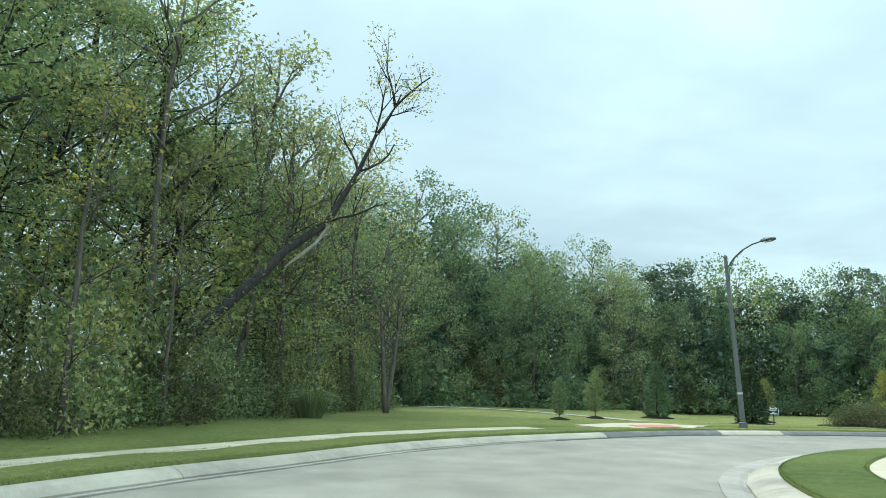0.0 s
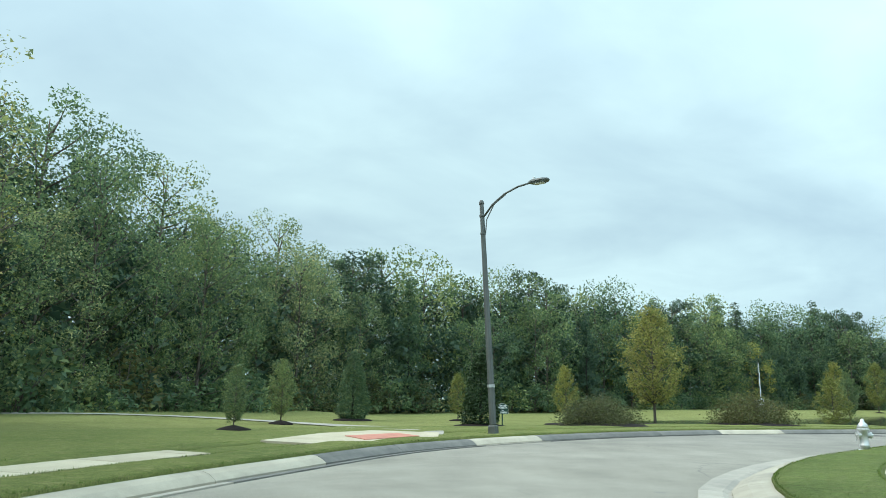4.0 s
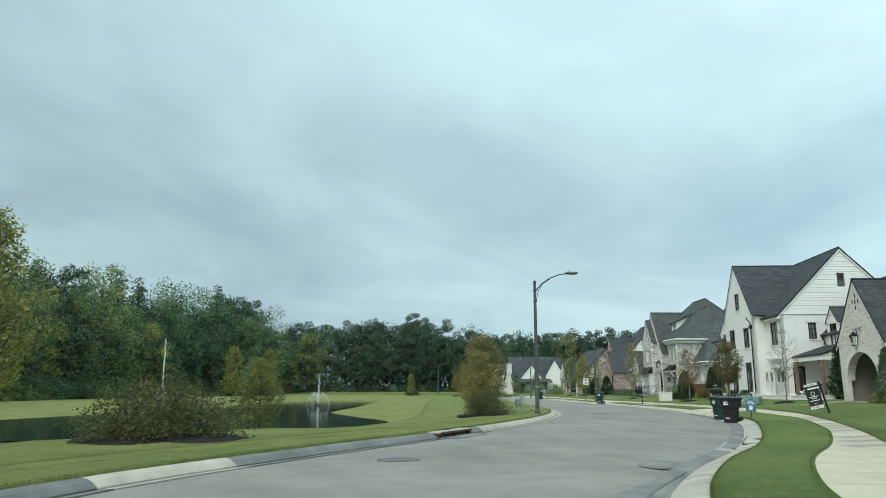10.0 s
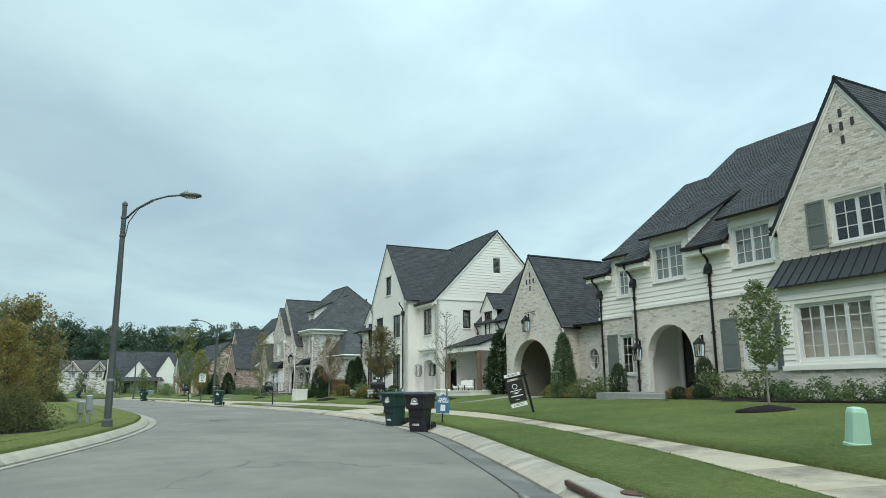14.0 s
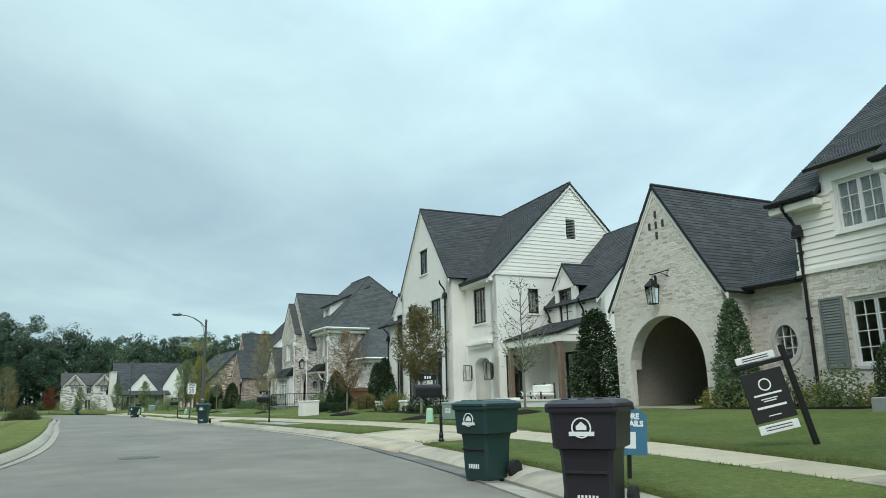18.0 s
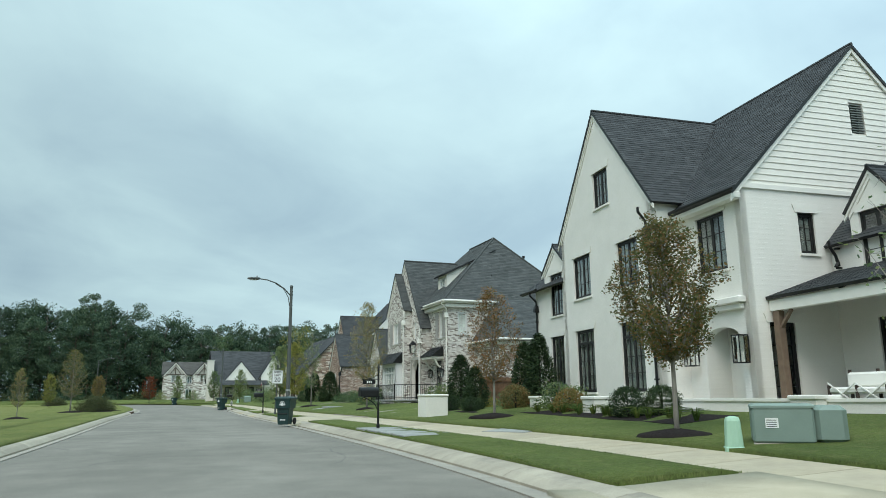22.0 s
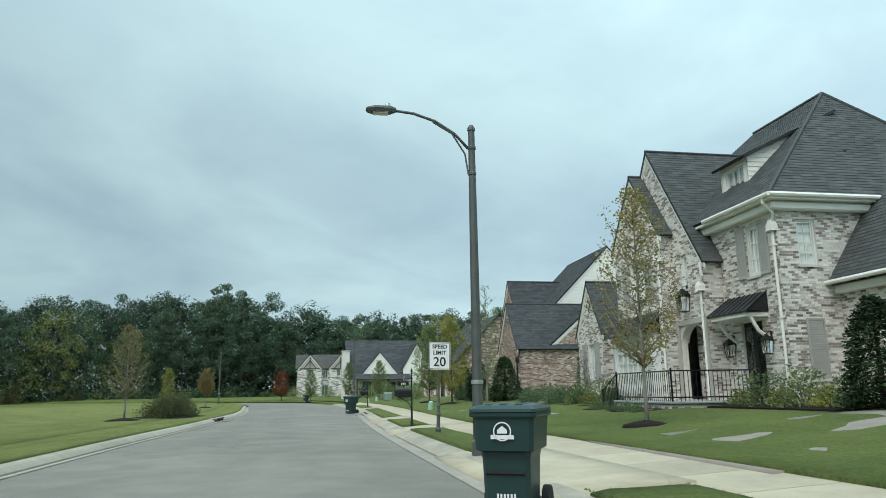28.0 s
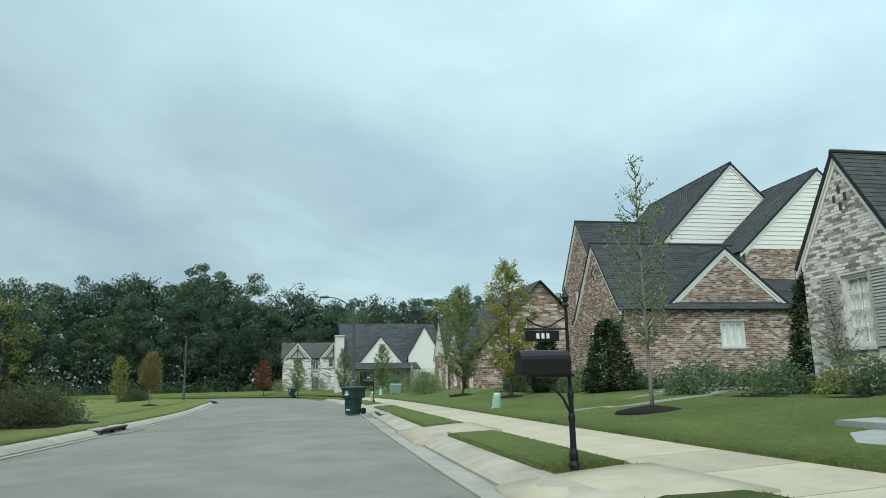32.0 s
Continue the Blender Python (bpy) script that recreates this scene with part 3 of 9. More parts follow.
cx = quads.mean(1).astype(int)
gs = gside.ravel()
for p, i in zip(me.polygons, quads[:, 0]):
    p.material_index = 1 if gs[i] < 0 else 0
    p.use_smooth = True
ground = tagged(new("ground", me), "wide mown grass ground with pond banks", "ground", kind="structure")


def ground_z(x, y):
    """Height of the turf at a place, strips beside the road included."""
    X, Y = np.array([[float(x)]]), np.array([[float(y)]])
    g, s = road_gap(X, Y)
    z = lawn_z(np.maximum(g, 0), s, X, Y)
    b = smooth01((pond_depth(X, Y) + 7.0) / 8.5)
    z = np.where(g > 8, z * (1 - b) + (WATER_Z - 0.25) * b, z)
    m = 1.1 * np.exp(-(((X - 104) / 22) ** 2 + ((Y - 58.5 - 0.33 * (X - 104)) / 4.0) ** 2))
    return float((z + np.where(g > 9.5, m * (1 - b) * smooth01((g - 9.5) / 4), 0))[0, 0])


I0 = nearest(0, -30)
N_ALL = len(MID)


def strip_mesh(name, material, rows_a, rows_b=None, closed=True):
    """Faces between rows of points that run along the road."""
    rows = rows_a
    n = len(rows[0])
    vs = [tuple(map(float, p)) for r in rows for p in r]
    fs = [(i * n + j, i * n + j + 1, (i + 1) * n + j + 1, (i + 1) * n + j) for i in range(len(rows) - 1) for j in range(n - 1)]
    mb = MB().add(vs, fs)
    return mb.mesh(name, material, True)


rows = []
for i in range(I0, N_ALL):
    a, b = beside("left", i, 0.40), beside("right", i, 0.12)
    rows.append([(*(a + (b - a) * k), 0.035 * (1 - (2 * k - 1) ** 2)) for k in np.linspace(0, 1, 9)])
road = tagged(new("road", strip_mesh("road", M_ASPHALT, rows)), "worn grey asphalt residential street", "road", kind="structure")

# turf strips along the road; the kerbside verge is broken by aprons and walks
VERGE_GAPS = ((57.1, 62.3), (84.3, 89.5), (97.7, 99.5), (105.6, 108.3), (124.2, 128.5), (139.0, 143.0))


def in_gap(x):
    return any(a < x < b for a, b in VERGE_GAPS)


def turf_strip(name, label, s, lo, hi, pick):
    rows = []
    for n, i in enumerate(pick):
        row = []
        for o in np.linspace(lo, hi, 7 if hi < 4 else 9):
            ow = float(warp(o, SIDE[s][0][i][0])) if s == "right" else o
            p = beside(s, i, ow)
            z = float(lawn_z(np.array(ow), np.array(-1 if s == "right" else 1), p[0], p[1])) + (0.0 if o < 9 else -0.01)
            mid_ = lo + 0.05 < o < hi - 0.05
            bump = 0.03 + 0.012 * math.sin(p[0] * 2.3 + p[1]) + 0.008 * math.sin(p[0] * 5.1) if mid_ else 0
            lip = 0.05 if hi > 4 and s == "right" and o < lo + 1.2 else 0.0
            row.append((p[0], p[1], z + 0.012 + max(bump, lip)))
        rows.append([(*row[0][:2], row[0][2] - 0.1)] + row + [(*row[-1][:2], row[-1][2] - 0.1)])
    if hi < 4:
        for k in (0, -1):
            rows.insert(0 if k == 0 else len(rows), [(x, y, z - 0.16) for x, y, z in rows[k]])
    tagged(new(name, strip_mesh("turf", M_LAWN if s == "right" else M_PARKTURF, rows)), label, "lawn", kind="structure")


for s in ("left", "right"):
    lo, hi = (0.93, 2.35) if s == "right" else (0.93, 2.1)
    run_ = []
    for i in range(I0, N_ALL):
        if s == "right" and in_gap(SIDE[s][0][i][0]):
            if len(run_) > 2:
                turf_strip("verge", "short green turf between kerb and sidewalk", s, lo, hi, run_)
            run_ = []
        else:
            run_.append(i)
    turf_strip("verge", "short green turf between kerb and sidewalk", s, lo, hi, run_)
    turf_strip("lawn", "mown green front lawn beside the sidewalk", s, 3.75 if s == "right" else 3.0, 9.6, range(I0, N_ALL))
rows = []
for i in range(I0, N_ALL):
    row = []
    for o in np.linspace(2.08, 3.02, 4):
        p = beside("left", i, o)
        row.append((p[0], p[1], float(lawn_z(np.array(o), np.array(1), p[0], p[1])) + 0.002))
    rows.append(row)
tagged(new("verge", strip_mesh("turf", M_PARKTURF, rows)), "short green turf along the park side", "lawn", kind="structure")


# ---- house kit: local x along the front, y towards the street, z up ----
def front(v):
    return lambda a, z, d=0.0: (a, v - d, z)


def west(u):
    return lambda a, z, d=0.0: (u + d, a, z)


def east(u):
    return lambda a, z, d=0.0: (u - d, a, z)


def inside_convex(poly, pts):
    s = 0
    for i, p in enumerate(poly):
        q = poly[(i + 1) % len(poly)]
        for r in pts:
            c = (q[0] - p[0]) * (r[1] - p[1]) - (q[1] - p[1]) * (r[0] - p[0])
            if abs(c) > 1e-9:
                if s == 0:
                    s = 1 if c > 0 else -1
                elif (c > 0) != (s > 0):
                    return False
    return True


def cell(poly, a0, z0, a1, z1):
    if inside_convex(poly, ((a0, z0), (a1, z0), (a1, z1), (a0, z1))):
        return [(a0, z0), (a1, z0), (a1, z1), (a0, z1)]
    for ax, lim, keep in ((0, a0, True), (0, a1, False), (1, z0, True), (1, z1, False)):
        poly = clip(poly, ax, lim, keep)
        if len(poly) < 3:
            return []
    return poly if area(poly) > 1e-4 else []


def wall(house, P, outline, holes, material, name="wall", depth=0.22, label=""):
    """A wall with openings through it."""
    mb = MB()
    cut_a = sorted({h[0] for h in holes} | {h[2] for h in holes} | {min(p[0] for p in outline), max(p[0] for p in outline)})
    cut_z = sorted({h[1] for h in holes} | {h[3] for h in holes} | {min(p[1] for p in outline), max(p[1] for p in outline)})
    for a0, a1 in zip(cut_a, cut_a[1:]):
        for z0, z1 in zip(cut_z, cut_z[1:]):
            if any(h[0] - 1e-6 <= a0 and a1 <= h[2] + 1e-6 and h[1] - 1e-6 <= z0 and z1 <= h[3] + 1e-6 for h in holes):
                continue
            c = cell(list(outline), a0, z0, a1, z1)
            if c:
                mb.add([P(*p) for p in c], [tuple(range(len(c)))])
                mb.add([P(*p, depth) for p in c], [tuple(reversed(range(len(c))))])
    for a0, z0, a1, z1 in holes:
        c = [(a0, z0), (a1, z0), (a1, z1), (a0, z1)]
        mb.add([P(*p) for p in c] + [P(*p, depth) for p in c], [(i, (i + 1) % 4, (i + 1) % 4 + 4, i + 4) for i in range(4)])
    n = len(outline)
    mb.add([P(*p) for p in outline] + [P(*p, depth) for p in outline], [(i, i + n, (i + 1) % n + n, (i + 1) % n) for i in range(n)])
    return part(name, mb, material, house, label, recalc=False, weld=True)


def in_arch(a, z, arch):
    a0, a1, spring, top = arch
    if not a0 < a < a1:
        return False
    if z < spring:
        return True
    k = (a - (a0 + a1) / 2) / ((a1 - a0) / 2)
    return z < spring + (top - spring) * math.sqrt(max(0, 1 - k * k))


def spandrel(house, P, arch, material, depth=0.3):
    """Fills the upper corners of a square opening to an arch."""
    a0, a1, spring, top = arch
    c, h = (a0 + a1) / 2, (a1 - a0) / 2
    pts = [(c + h * math.cos(t), spring + (top - spring) * math.sin(t)) for t in np.linspace(0, math.pi, 17)]
    mb = MB()
    for p, q in zip(pts, pts[1:]):
        quad = [p, (p[0], top + 0.001), (q[0], top + 0.001), q]
        mb.add([P(*k) for k in quad] + [P(*k, depth) for k in quad], [(0, 1, 2, 3), (7, 6, 5, 4), (3, 0, 4, 7)])
    return part("arch_head", mb, material, house, recalc=False, weld=True)


def bricks(house, P, outline, holes, material, arches=(), seed=1, bw=0.20, bh=0.060, gap=0.016, name="bricks", header=True):
    """Each brick a small block, proud of the mortar; those of one face joined."""
    rng = random.Random(seed)
    mb = MB()
    lo_a, hi_a = min(p[0] for p in outline), max(p[0] for p in outline)
    lo_z, hi_z = min(p[1] for p in outline), max(p[1] for p in outline)
    row, z = 0, lo_z + 0.005
    while z < hi_z - 0.02:
        a = lo_a - (bw + gap) * (0.5 if row % 2 else 0.0)
        while a < hi_a:
            x0, x1, z0, z1 = max(a, lo_a), min(a + bw, hi_a), z, min(z + bh, hi_z)
            a += bw + gap
            if x1 - x0 < 0.03:
                continue
            cut = False
            for h in holes:
                if x1 > h[0] and x0 < h[2] and z1 > h[1] and z0 < h[3]:
                    if x0 >= h[0] - 0.02 and x1 <= h[2] + 0.02:
                        cut = True
                    elif x0 < h[0] and h[0] - x0 > 0.03:
                        x1 = min(x1, h[0])
                    elif x1 > h[2] and x1 - h[2] > 0.03:
                        x0 = max(x0, h[2])
                    else:
                        cut = True
            if cut or any(in_arch(x_, z_, r) for r in arches for x_ in (x0, x1) for z_ in (z0, z1)):
                continue
            c = cell(list(outline), x0, z0, x1, z1)
            if not c or area(c) < 0.001:
                continue
            d = -0.006 - 0.012 * rng.random()
            n = len(c)
            mb.add([P(*p, d) for p in c] + [P(*p, 0.01) for p in c], [tuple(range(n))] + [(i, i + n, (i + 1) % n + n, (i + 1) % n) for i in range(n)])
        z += bh + gap
        row += 1
    return tagged(part(name, mb, material, house, recalc=False), kind="stuff")


def arch_ring(house, P, arch, material, wide=0.24, name="brick"):
    """Soldier bricks set on edge round an arch."""
    a0, a1, spring, top = arch
    c, h, r = (a0 + a1) / 2, (a1 - a0) / 2, top - spring
    n = int(math.pi * (h + r) / 2 / 0.085)
    for i in range(n):
        t0, t1 = math.pi * (i + 0.06) / n, math.pi * (i + 0.94) / n
        q = [(c + (h + w) * math.cos(t), spring + (r + w) * math.sin(t)) for t, w in ((t0, 0.0), (t0, wide), (t1, wide), (t1, 0.0))]
        mb = MB().add([P(*p, -0.022) for p in q] + [P(*p, 0.03) for p in q], [(0, 1, 2, 3), (0, 4, 5, 1), (1, 5, 6, 2), (2, 6, 7, 3), (3, 7, 4, 0)])
        part(name, mb, material, house)


def clad(house, P, outline, holes, material, step=0.19, name="siding_board"):
    """Lapped boards, each a piece of its own."""
    lo_z, hi_z = min(p[1] for p in outline), max(p[1] for p in outline)
    z = lo_z
    while z < hi_z - 0.02:
        cut_a = sorted({h[0] for h in holes if h[1] < z + step and h[3] > z} | {h[2] for h in holes if h[1] < z + step and h[3] > z} | {min(p[0] for p in outline), max(p[0] for p in outline)})
        for a0, a1 in zip(cut_a, cut_a[1:]):
            mid_a = (a0 + a1) / 2
            if any(h[0] < mid_a < h[2] and h[1] < z + step / 2 < h[3] for h in holes):
                continue
            c = cell(list(outline), a0, z, a1, min(z + step, hi_z))
            if len(c) >= 3:
                n = len(c)
                mb = MB()
                mb.add([P(p[0], p[1], -0.028 + 0.022 * (p[1] - z) / step) for p in c] + [P(*p, 0.002) for p in c], [tuple(range(n))] + [(i, i + n, (i + 1) % n + n, (i + 1) % n) for i in range(n)])
                part(name, mb, material, house, recalc=False)
        z += step


def roof(house, pts, material, thick=0.085, seed=1, wide=0.34, step=0.145, name="roof_slope", edge=None):
    """A flat roof slope on pts (first edge: the eave), with lapped shingles."""
    P3 = [Vector(p) for p in pts]
    e = (P3[1] - P3[0]).normalized()
    n = e.cross(P3[2] - P3[1]).normalized()
    if n.z < 0:
        n = -n
    up_ = n.cross(e)
    if up_.z < 0:
        up_ = -up_
    deck = part(name, MB().prism([p for p in P3], -n * thick), edge or M_METALROOF, house)
    flat = [((p - P3[0]).dot(e), (p - P3[0]).dot(up_)) for p in P3]
    lo, hi = min(p[0] for p in flat), max(p[0] for p in flat)
    top = max(p[1] for p in flat)
    rng = random.Random(seed)
    mb = MB()
    q = -0.0
    while q < top:
        a = lo - rng.random() * wide
        while a < hi:
            w = wide * (0.6 + 0.8 * rng.random())
            c = cell(flat, max(a, lo), max(q, 0), min(a + w - 0.004, hi), min(q + step, top))
            a += w
            if len(c) < 3:
                continue
            lift_ = 0.010 + 0.005 * rng.random()
            m = len(c)
            vs = [P3[0] + e * p[0] + up_ * p[1] + n * (lift_ * (1 - 0.8 * (p[1] - q) / step)) for p in c]
            fs = [tuple(range(m))]
            base = [i for i, p in enumerate(c) if p[1] < q + 1e-4]
            if len(base) >= 2:
                i, j = base[0], base[1]
                vs += [vs[i] - n * 0.03, vs[j] - n * 0.03]
                fs.append((i, m, m + 1, j))
            mb.add(vs, fs)
        q += step
    sh = part("shingles", mb, material, deck, recalc=False)
    tagged(sh, kind="stuff")
    return deck


def rake(house, a, b, w=0.22, t=0.06, out=(0, 1, 0), material=None, name="bargeboard"):
    """A board under a sloping roof edge, from a to b."""
    a, b, o = Vector(a), Vector(b), Vector(out)
    dn = Vector((0, 0, -w))
    return part(name, MB().prism([a, b, b + dn, a + dn], o * t), material or M_TRIM, house)


def eave(house, a, b, material, r=0.07, name="gutter"):
    """A half-round gutter with a soffit board behind it."""
    return part(name, MB().tube([a, b], r, 8), material, house)


def downpipe(house, top, bottom, back, material, head=True):
    """A rain pipe with an offset at the eave, a hopper and clips."""
    t, b, k = Vector(top), Vector(bottom), Vector(back)
    mb = MB()
    mb.tube([t, t - Vector((0, 0, 0.15)), t + k - Vector((0, 0, 0.45)), Vector((b.x, b.y, t.z - 0.75)), b + Vector((0, 0, 0.25)), b + Vector((0, 0, 0.08)) - k * 0.6], 0.045, 8)
    p = part("downpipe", mb, material, house)
    if head:
        h = MB().loft([[(b.x + dx * w, b.y + dy * w, t.z - z) for dx, dy in ((-1, -1), (1, -1), (1, 1), (-1, 1))] for z, w in ((0.62, 0.07), (0.78, 0.12), (0.92, 0.12), (0.95, 0.14), (0.60, 0.10))][:4])
        part("hopper", h, material, p)
    for z in np.linspace(b.z + 0.6, t.z - 1.4, 3):
        part("clip", MB().box((b.x - 0.06, b.y - 0.06, z), (b.x + 0.06, b.y + 0.06, z + 0.05)), material, p)
    return p


def window(house, P, a0, z0, a1, z1, material, sashes=2, cols=2, lines=3, bar=0.022, sill=None, head=None, curtain=False, transom=0.0, set_in=0.09, cloth=None):
    """A window in an opening: frame, sashes with bars, pane, sill, header, curtain."""
    def bx(mb, x0, y0, x1, y1, d0, d1):
        mb.prism([P(x0, y0, d0), P(x1, y0, d0), P(x1, y1, d0), P(x0, y1, d0)], Vector(P(0, 0, d1)) - Vector(P(0, 0, d0)))
    f = MB()
    w = 0.06
    for q in ((a0, z0, a0 + w, z1), (a1 - w, z0, a1, z1), (a0 + w, z0, a1 - w, z0 + w), (a0 + w, z1 - w, a1 - w, z1)):
        bx(f, *q, set_in - 0.03, set_in + 0.07)
    win = part("window", f, material, house)
    sw = (a1 - a0 - 2 * w) / sashes
    for s in range(sashes):
        x0, x1 = a0 + w + s * sw + 0.004, a0 + w + (s + 1) * sw - 0.004
        zz0, zz1 = z0 + w + 0.003, z1 - w - 0.003
        fr = MB()
        k = 0.045
        for q in ((x0, zz0, x0 + k, zz1), (x1 - k, zz0, x1, zz1), (x0 + k, zz0, x1 - k, zz0 + k), (x0 + k, zz1 - k, x1 - k, zz1)):
            bx(fr, *q, set_in - 0.008, set_in + 0.045)
        part("sash", fr, material, win)
        for c in range(1, cols):
            x = x0 + (x1 - x0) * c / cols
            m = MB()
            bx(m, x - bar / 2, zz0 + k, x + bar / 2, zz1 - k, set_in, set_in + 0.034)
            part("glazing_bar", m, material, win)
        for r in range(1, lines):
            z = zz0 + (zz1 - zz0) * r / lines
            m = MB()
            bx(m, x0 + k, z - bar / 2, x1 - k, z + bar / 2, set_in + 0.002, set_in + 0.032)
            part("glazing_bar", m, material, win)
        if transom:
            m = MB()
            bx(m, x0 + k, transom - 0.05, x1 - k, transom + 0.05, set_in - 0.004, set_in + 0.04)
            part("transom_bar", m, material, win)
        g = MB()
        bx(g, x0 + 0.02, zz0 + 0.02, x1 - 0.02, zz1 - 0.02, set_in + 0.014, set_in + 0.022)
        pane = part("pane", g, M_GLASS, win)
        pane.visible_shadow = False
    if curtain:
        cu = MB()
        n = 24
        pts = [(a0 + 0.05 + (a1 - a0 - 0.1) * i / n, set_in + 0.075 + 0.018 * math.sin(i * 2.1)) for i in range(n + 1)]
        cu.add([P(a, z0 + 0.03, d) for a, d in pts] + [P(a, z1 - 0.03, d) for a, d in pts], [(i, i + 1, i + n + 2, i + n + 1) for i in range(n)])
        part("curtain", cu, cloth or M_CURTAIN, win, "grey drawn blind" if cloth else "pale drawn curtain", recalc=False)
    if sill:
        m = MB()
        bx(m, a0 - 0.06, z0 - 0.07, a1 + 0.06, z0, -0.06, 0.05)
        part("sill", m, sill, win)
    if head:
        m = MB()
        m.prism([P(a0 - 0.1, z1, -0.03), P(a1 + 0.1, z1, -0.03), P(a1 + 0.18, z1 + 0.24, -0.03), P(a0 - 0.18, z1 + 0.24, -0.03)], Vector(P(0, 0, 0.04)) - Vector(P(0, 0, -0.03)))
        part("lintel", m, head, win)
    return win


def shutter(house, P, a0, z0, a1, z1, material):
    """A louvred shutter fixed open against the wall."""
    def bx(mb, x0, y0, x1, y1, d0, d1):
        mb.prism([P(x0, y0, d0), P(x1, y0, d0), P(x1, y1, d0), P(x0, y1, d0)], Vector(P(0, 0, d1)) - Vector(P(0, 0, d0)))
    f, k = MB(), 0.06
    for q in ((a0, z0, a0 + k, z1), (a1 - k, z0, a1, z1), (a0 + k, z0, a1 - k, z0 + k), (a0 + k, z1 - k, a1 - k, z1), (a0 + k, (z0 + z1) / 2 - 0.03, a1 - k, (z0 + z1) / 2 + 0.03)):
        bx(f, *q, -0.065, -0.02)
    s = part("shutter", f, material, house)
    n = max(6, int((z1 - z0) / 0.075))
    for i in range(n):
        z = z0 + k + (z1 - z0 - 2 * k) * (i + 0.1) / n
        m = MB()
        h = (z1 - z0 - 2 * k) / n
        m.prism([P(a0 + k, z, -0.058), P(a1 - k, z, -0.058), P(a1 - k, z + h * 1.05, -0.03), P(a0 + k, z + h * 1.05, -0.03)], Vector(P(0, 0, 0.0)) - Vector(P(0, 0, -0.012)))
        part("slat", m, material, s)
    return s


def lantern(parent, P, a, z, h=0.6, w=0.24, drop=True, name="wall_lantern"):
    """A four-sided lantern on a wall bracket."""
    c = lambda da, dz, d: Vector(P(a + da, z + dz, d))
    o = -0.20
    ring = lambda k, z_: [c(sa * w * k, z_, o + sd * w * k) for sa, sd in ((-1, -1), (1, -1), (1, 1), (-1, 1))]
    lan = part(name, MB().loft([ring(0.58, h * 0.65), ring(0.56, h * 0.69), ring(0.16, h * 0.9), ring(0.12, h * 0.95)]), M_BLACK, parent, "black metal lantern")
    part("bracket", MB().tube([c(0, h * 0.98, 0), c(0, h * 1.08, o * 0.5), c(0, h * 0.95, o)], 0.014, 6), M_BLACK, lan)
    part("backplate", MB().prism([c(-0.05, h * 0.7, 0), c(0.05, h * 0.7, 0), c(0.05, h * 1.1, 0), c(-0.05, h * 1.1, 0)], c(0, 0, -0.02) - c(0, 0, 0)), M_BLACK, lan)
    for sa in (-1, 1):
        for sd in (-1, 1):
            part("bar", MB().tube([c(sa * w * 0.38, 0, o + sd * w * 0.38), c(sa * w * 0.5, h * 0.66, o + sd * w * 0.5)], 0.012, 4), M_BLACK, lan)
    part("base", MB().loft([ring(0.4, -0.02), ring(0.4, 0.015)]), M_BLACK, lan)
    g = MB().loft([ring(0.36, 0.015), ring(0.47, h * 0.65)])
    gl = part("pane", g, M_GLASS, lan)
    gl.visible_shadow = False
    bulb = MB().lathe([(0.012, 0.02), (0.02, 0.1), (0.012, 0.2), (0.004, 0.24)], tuple(c(0, 0, o)), 6)
    part("candle", bulb, M_TRIM, lan)
    return lan


def box_lantern(parent, P, a, z, h=0.8, w=0.3):
    """A tall rectangular cage lantern held off the wall, with clear panes and three candles."""
    c = lambda da, dz, d: Vector(P(a + da, z + dz, d))
    o, k = -0.26, w / 2
    ring = lambda z_: [c(sa * k, z_, o + sd * k) for sa, sd in ((-1, -1), (1, -1), (1, 1), (-1, 1))]
    lan = part("wall_lantern", MB().loft([ring(h - 0.03), ring(h)]), M_BLACK, parent, "black open box lantern")
    part("base", MB().loft([ring(0.0), ring(0.03)]), M_BLACK, lan)
    for sa in (-1, 1):
        for sd in (-1, 1):
            part("bar", MB().tube([c(sa * k, 0, o + sd * k), c(sa * k, h, o + sd * k)], 0.016, 4), M_BLACK, lan)
    part("backplate", MB().prism([c(-0.06, 0.12, 0), c(0.06, 0.12, 0), c(0.06, h - 0.05, 0), c(-0.06, h - 0.05, 0)], c(0, 0, -0.025) - c(0, 0, 0)), M_BLACK, lan)
    for z_ in (0.16, h - 0.1):
        part("bracket", MB().tube([c(0, z_, 0), c(0, z_, o + k)], 0.018, 4), M_BLACK, lan)
    gl = part("pane", MB().loft([ring(0.035), ring(h - 0.035)], caps=False), M_GLASS, lan)
    gl.visible_shadow = False
    for da in (-0.05, 0.05):
        part("candle", MB().lathe([(0.014, 0.03), (0.014, 0.2), (0.018, 0.26), (0.004, 0.34)], tuple(c(da, 0, o)), 6), M_TRIM, lan)
    return lan


def slots(house, P, spots, w=0.11, h=0.3):
    for a, z in spots:
        part("vent_slot", MB().prism([P(a - w / 2, z - h / 2, -0.024), P(a + w / 2, z - h / 2, -0.024), P(a + w / 2, z + h / 2, -0.024), P(a - w / 2, z + h / 2, -0.024)], Vector(P(0, 0, 0.05)) - Vector(P(0, 0, -0.024))), M_INSIDE, house)


def gable_outline(a0, a1, base, eave_z, apex_a, apex_z):
    return [(a0, base), (a1, base), (a1, eave_z), (apex_a, apex_z), (a0, eave_z)]


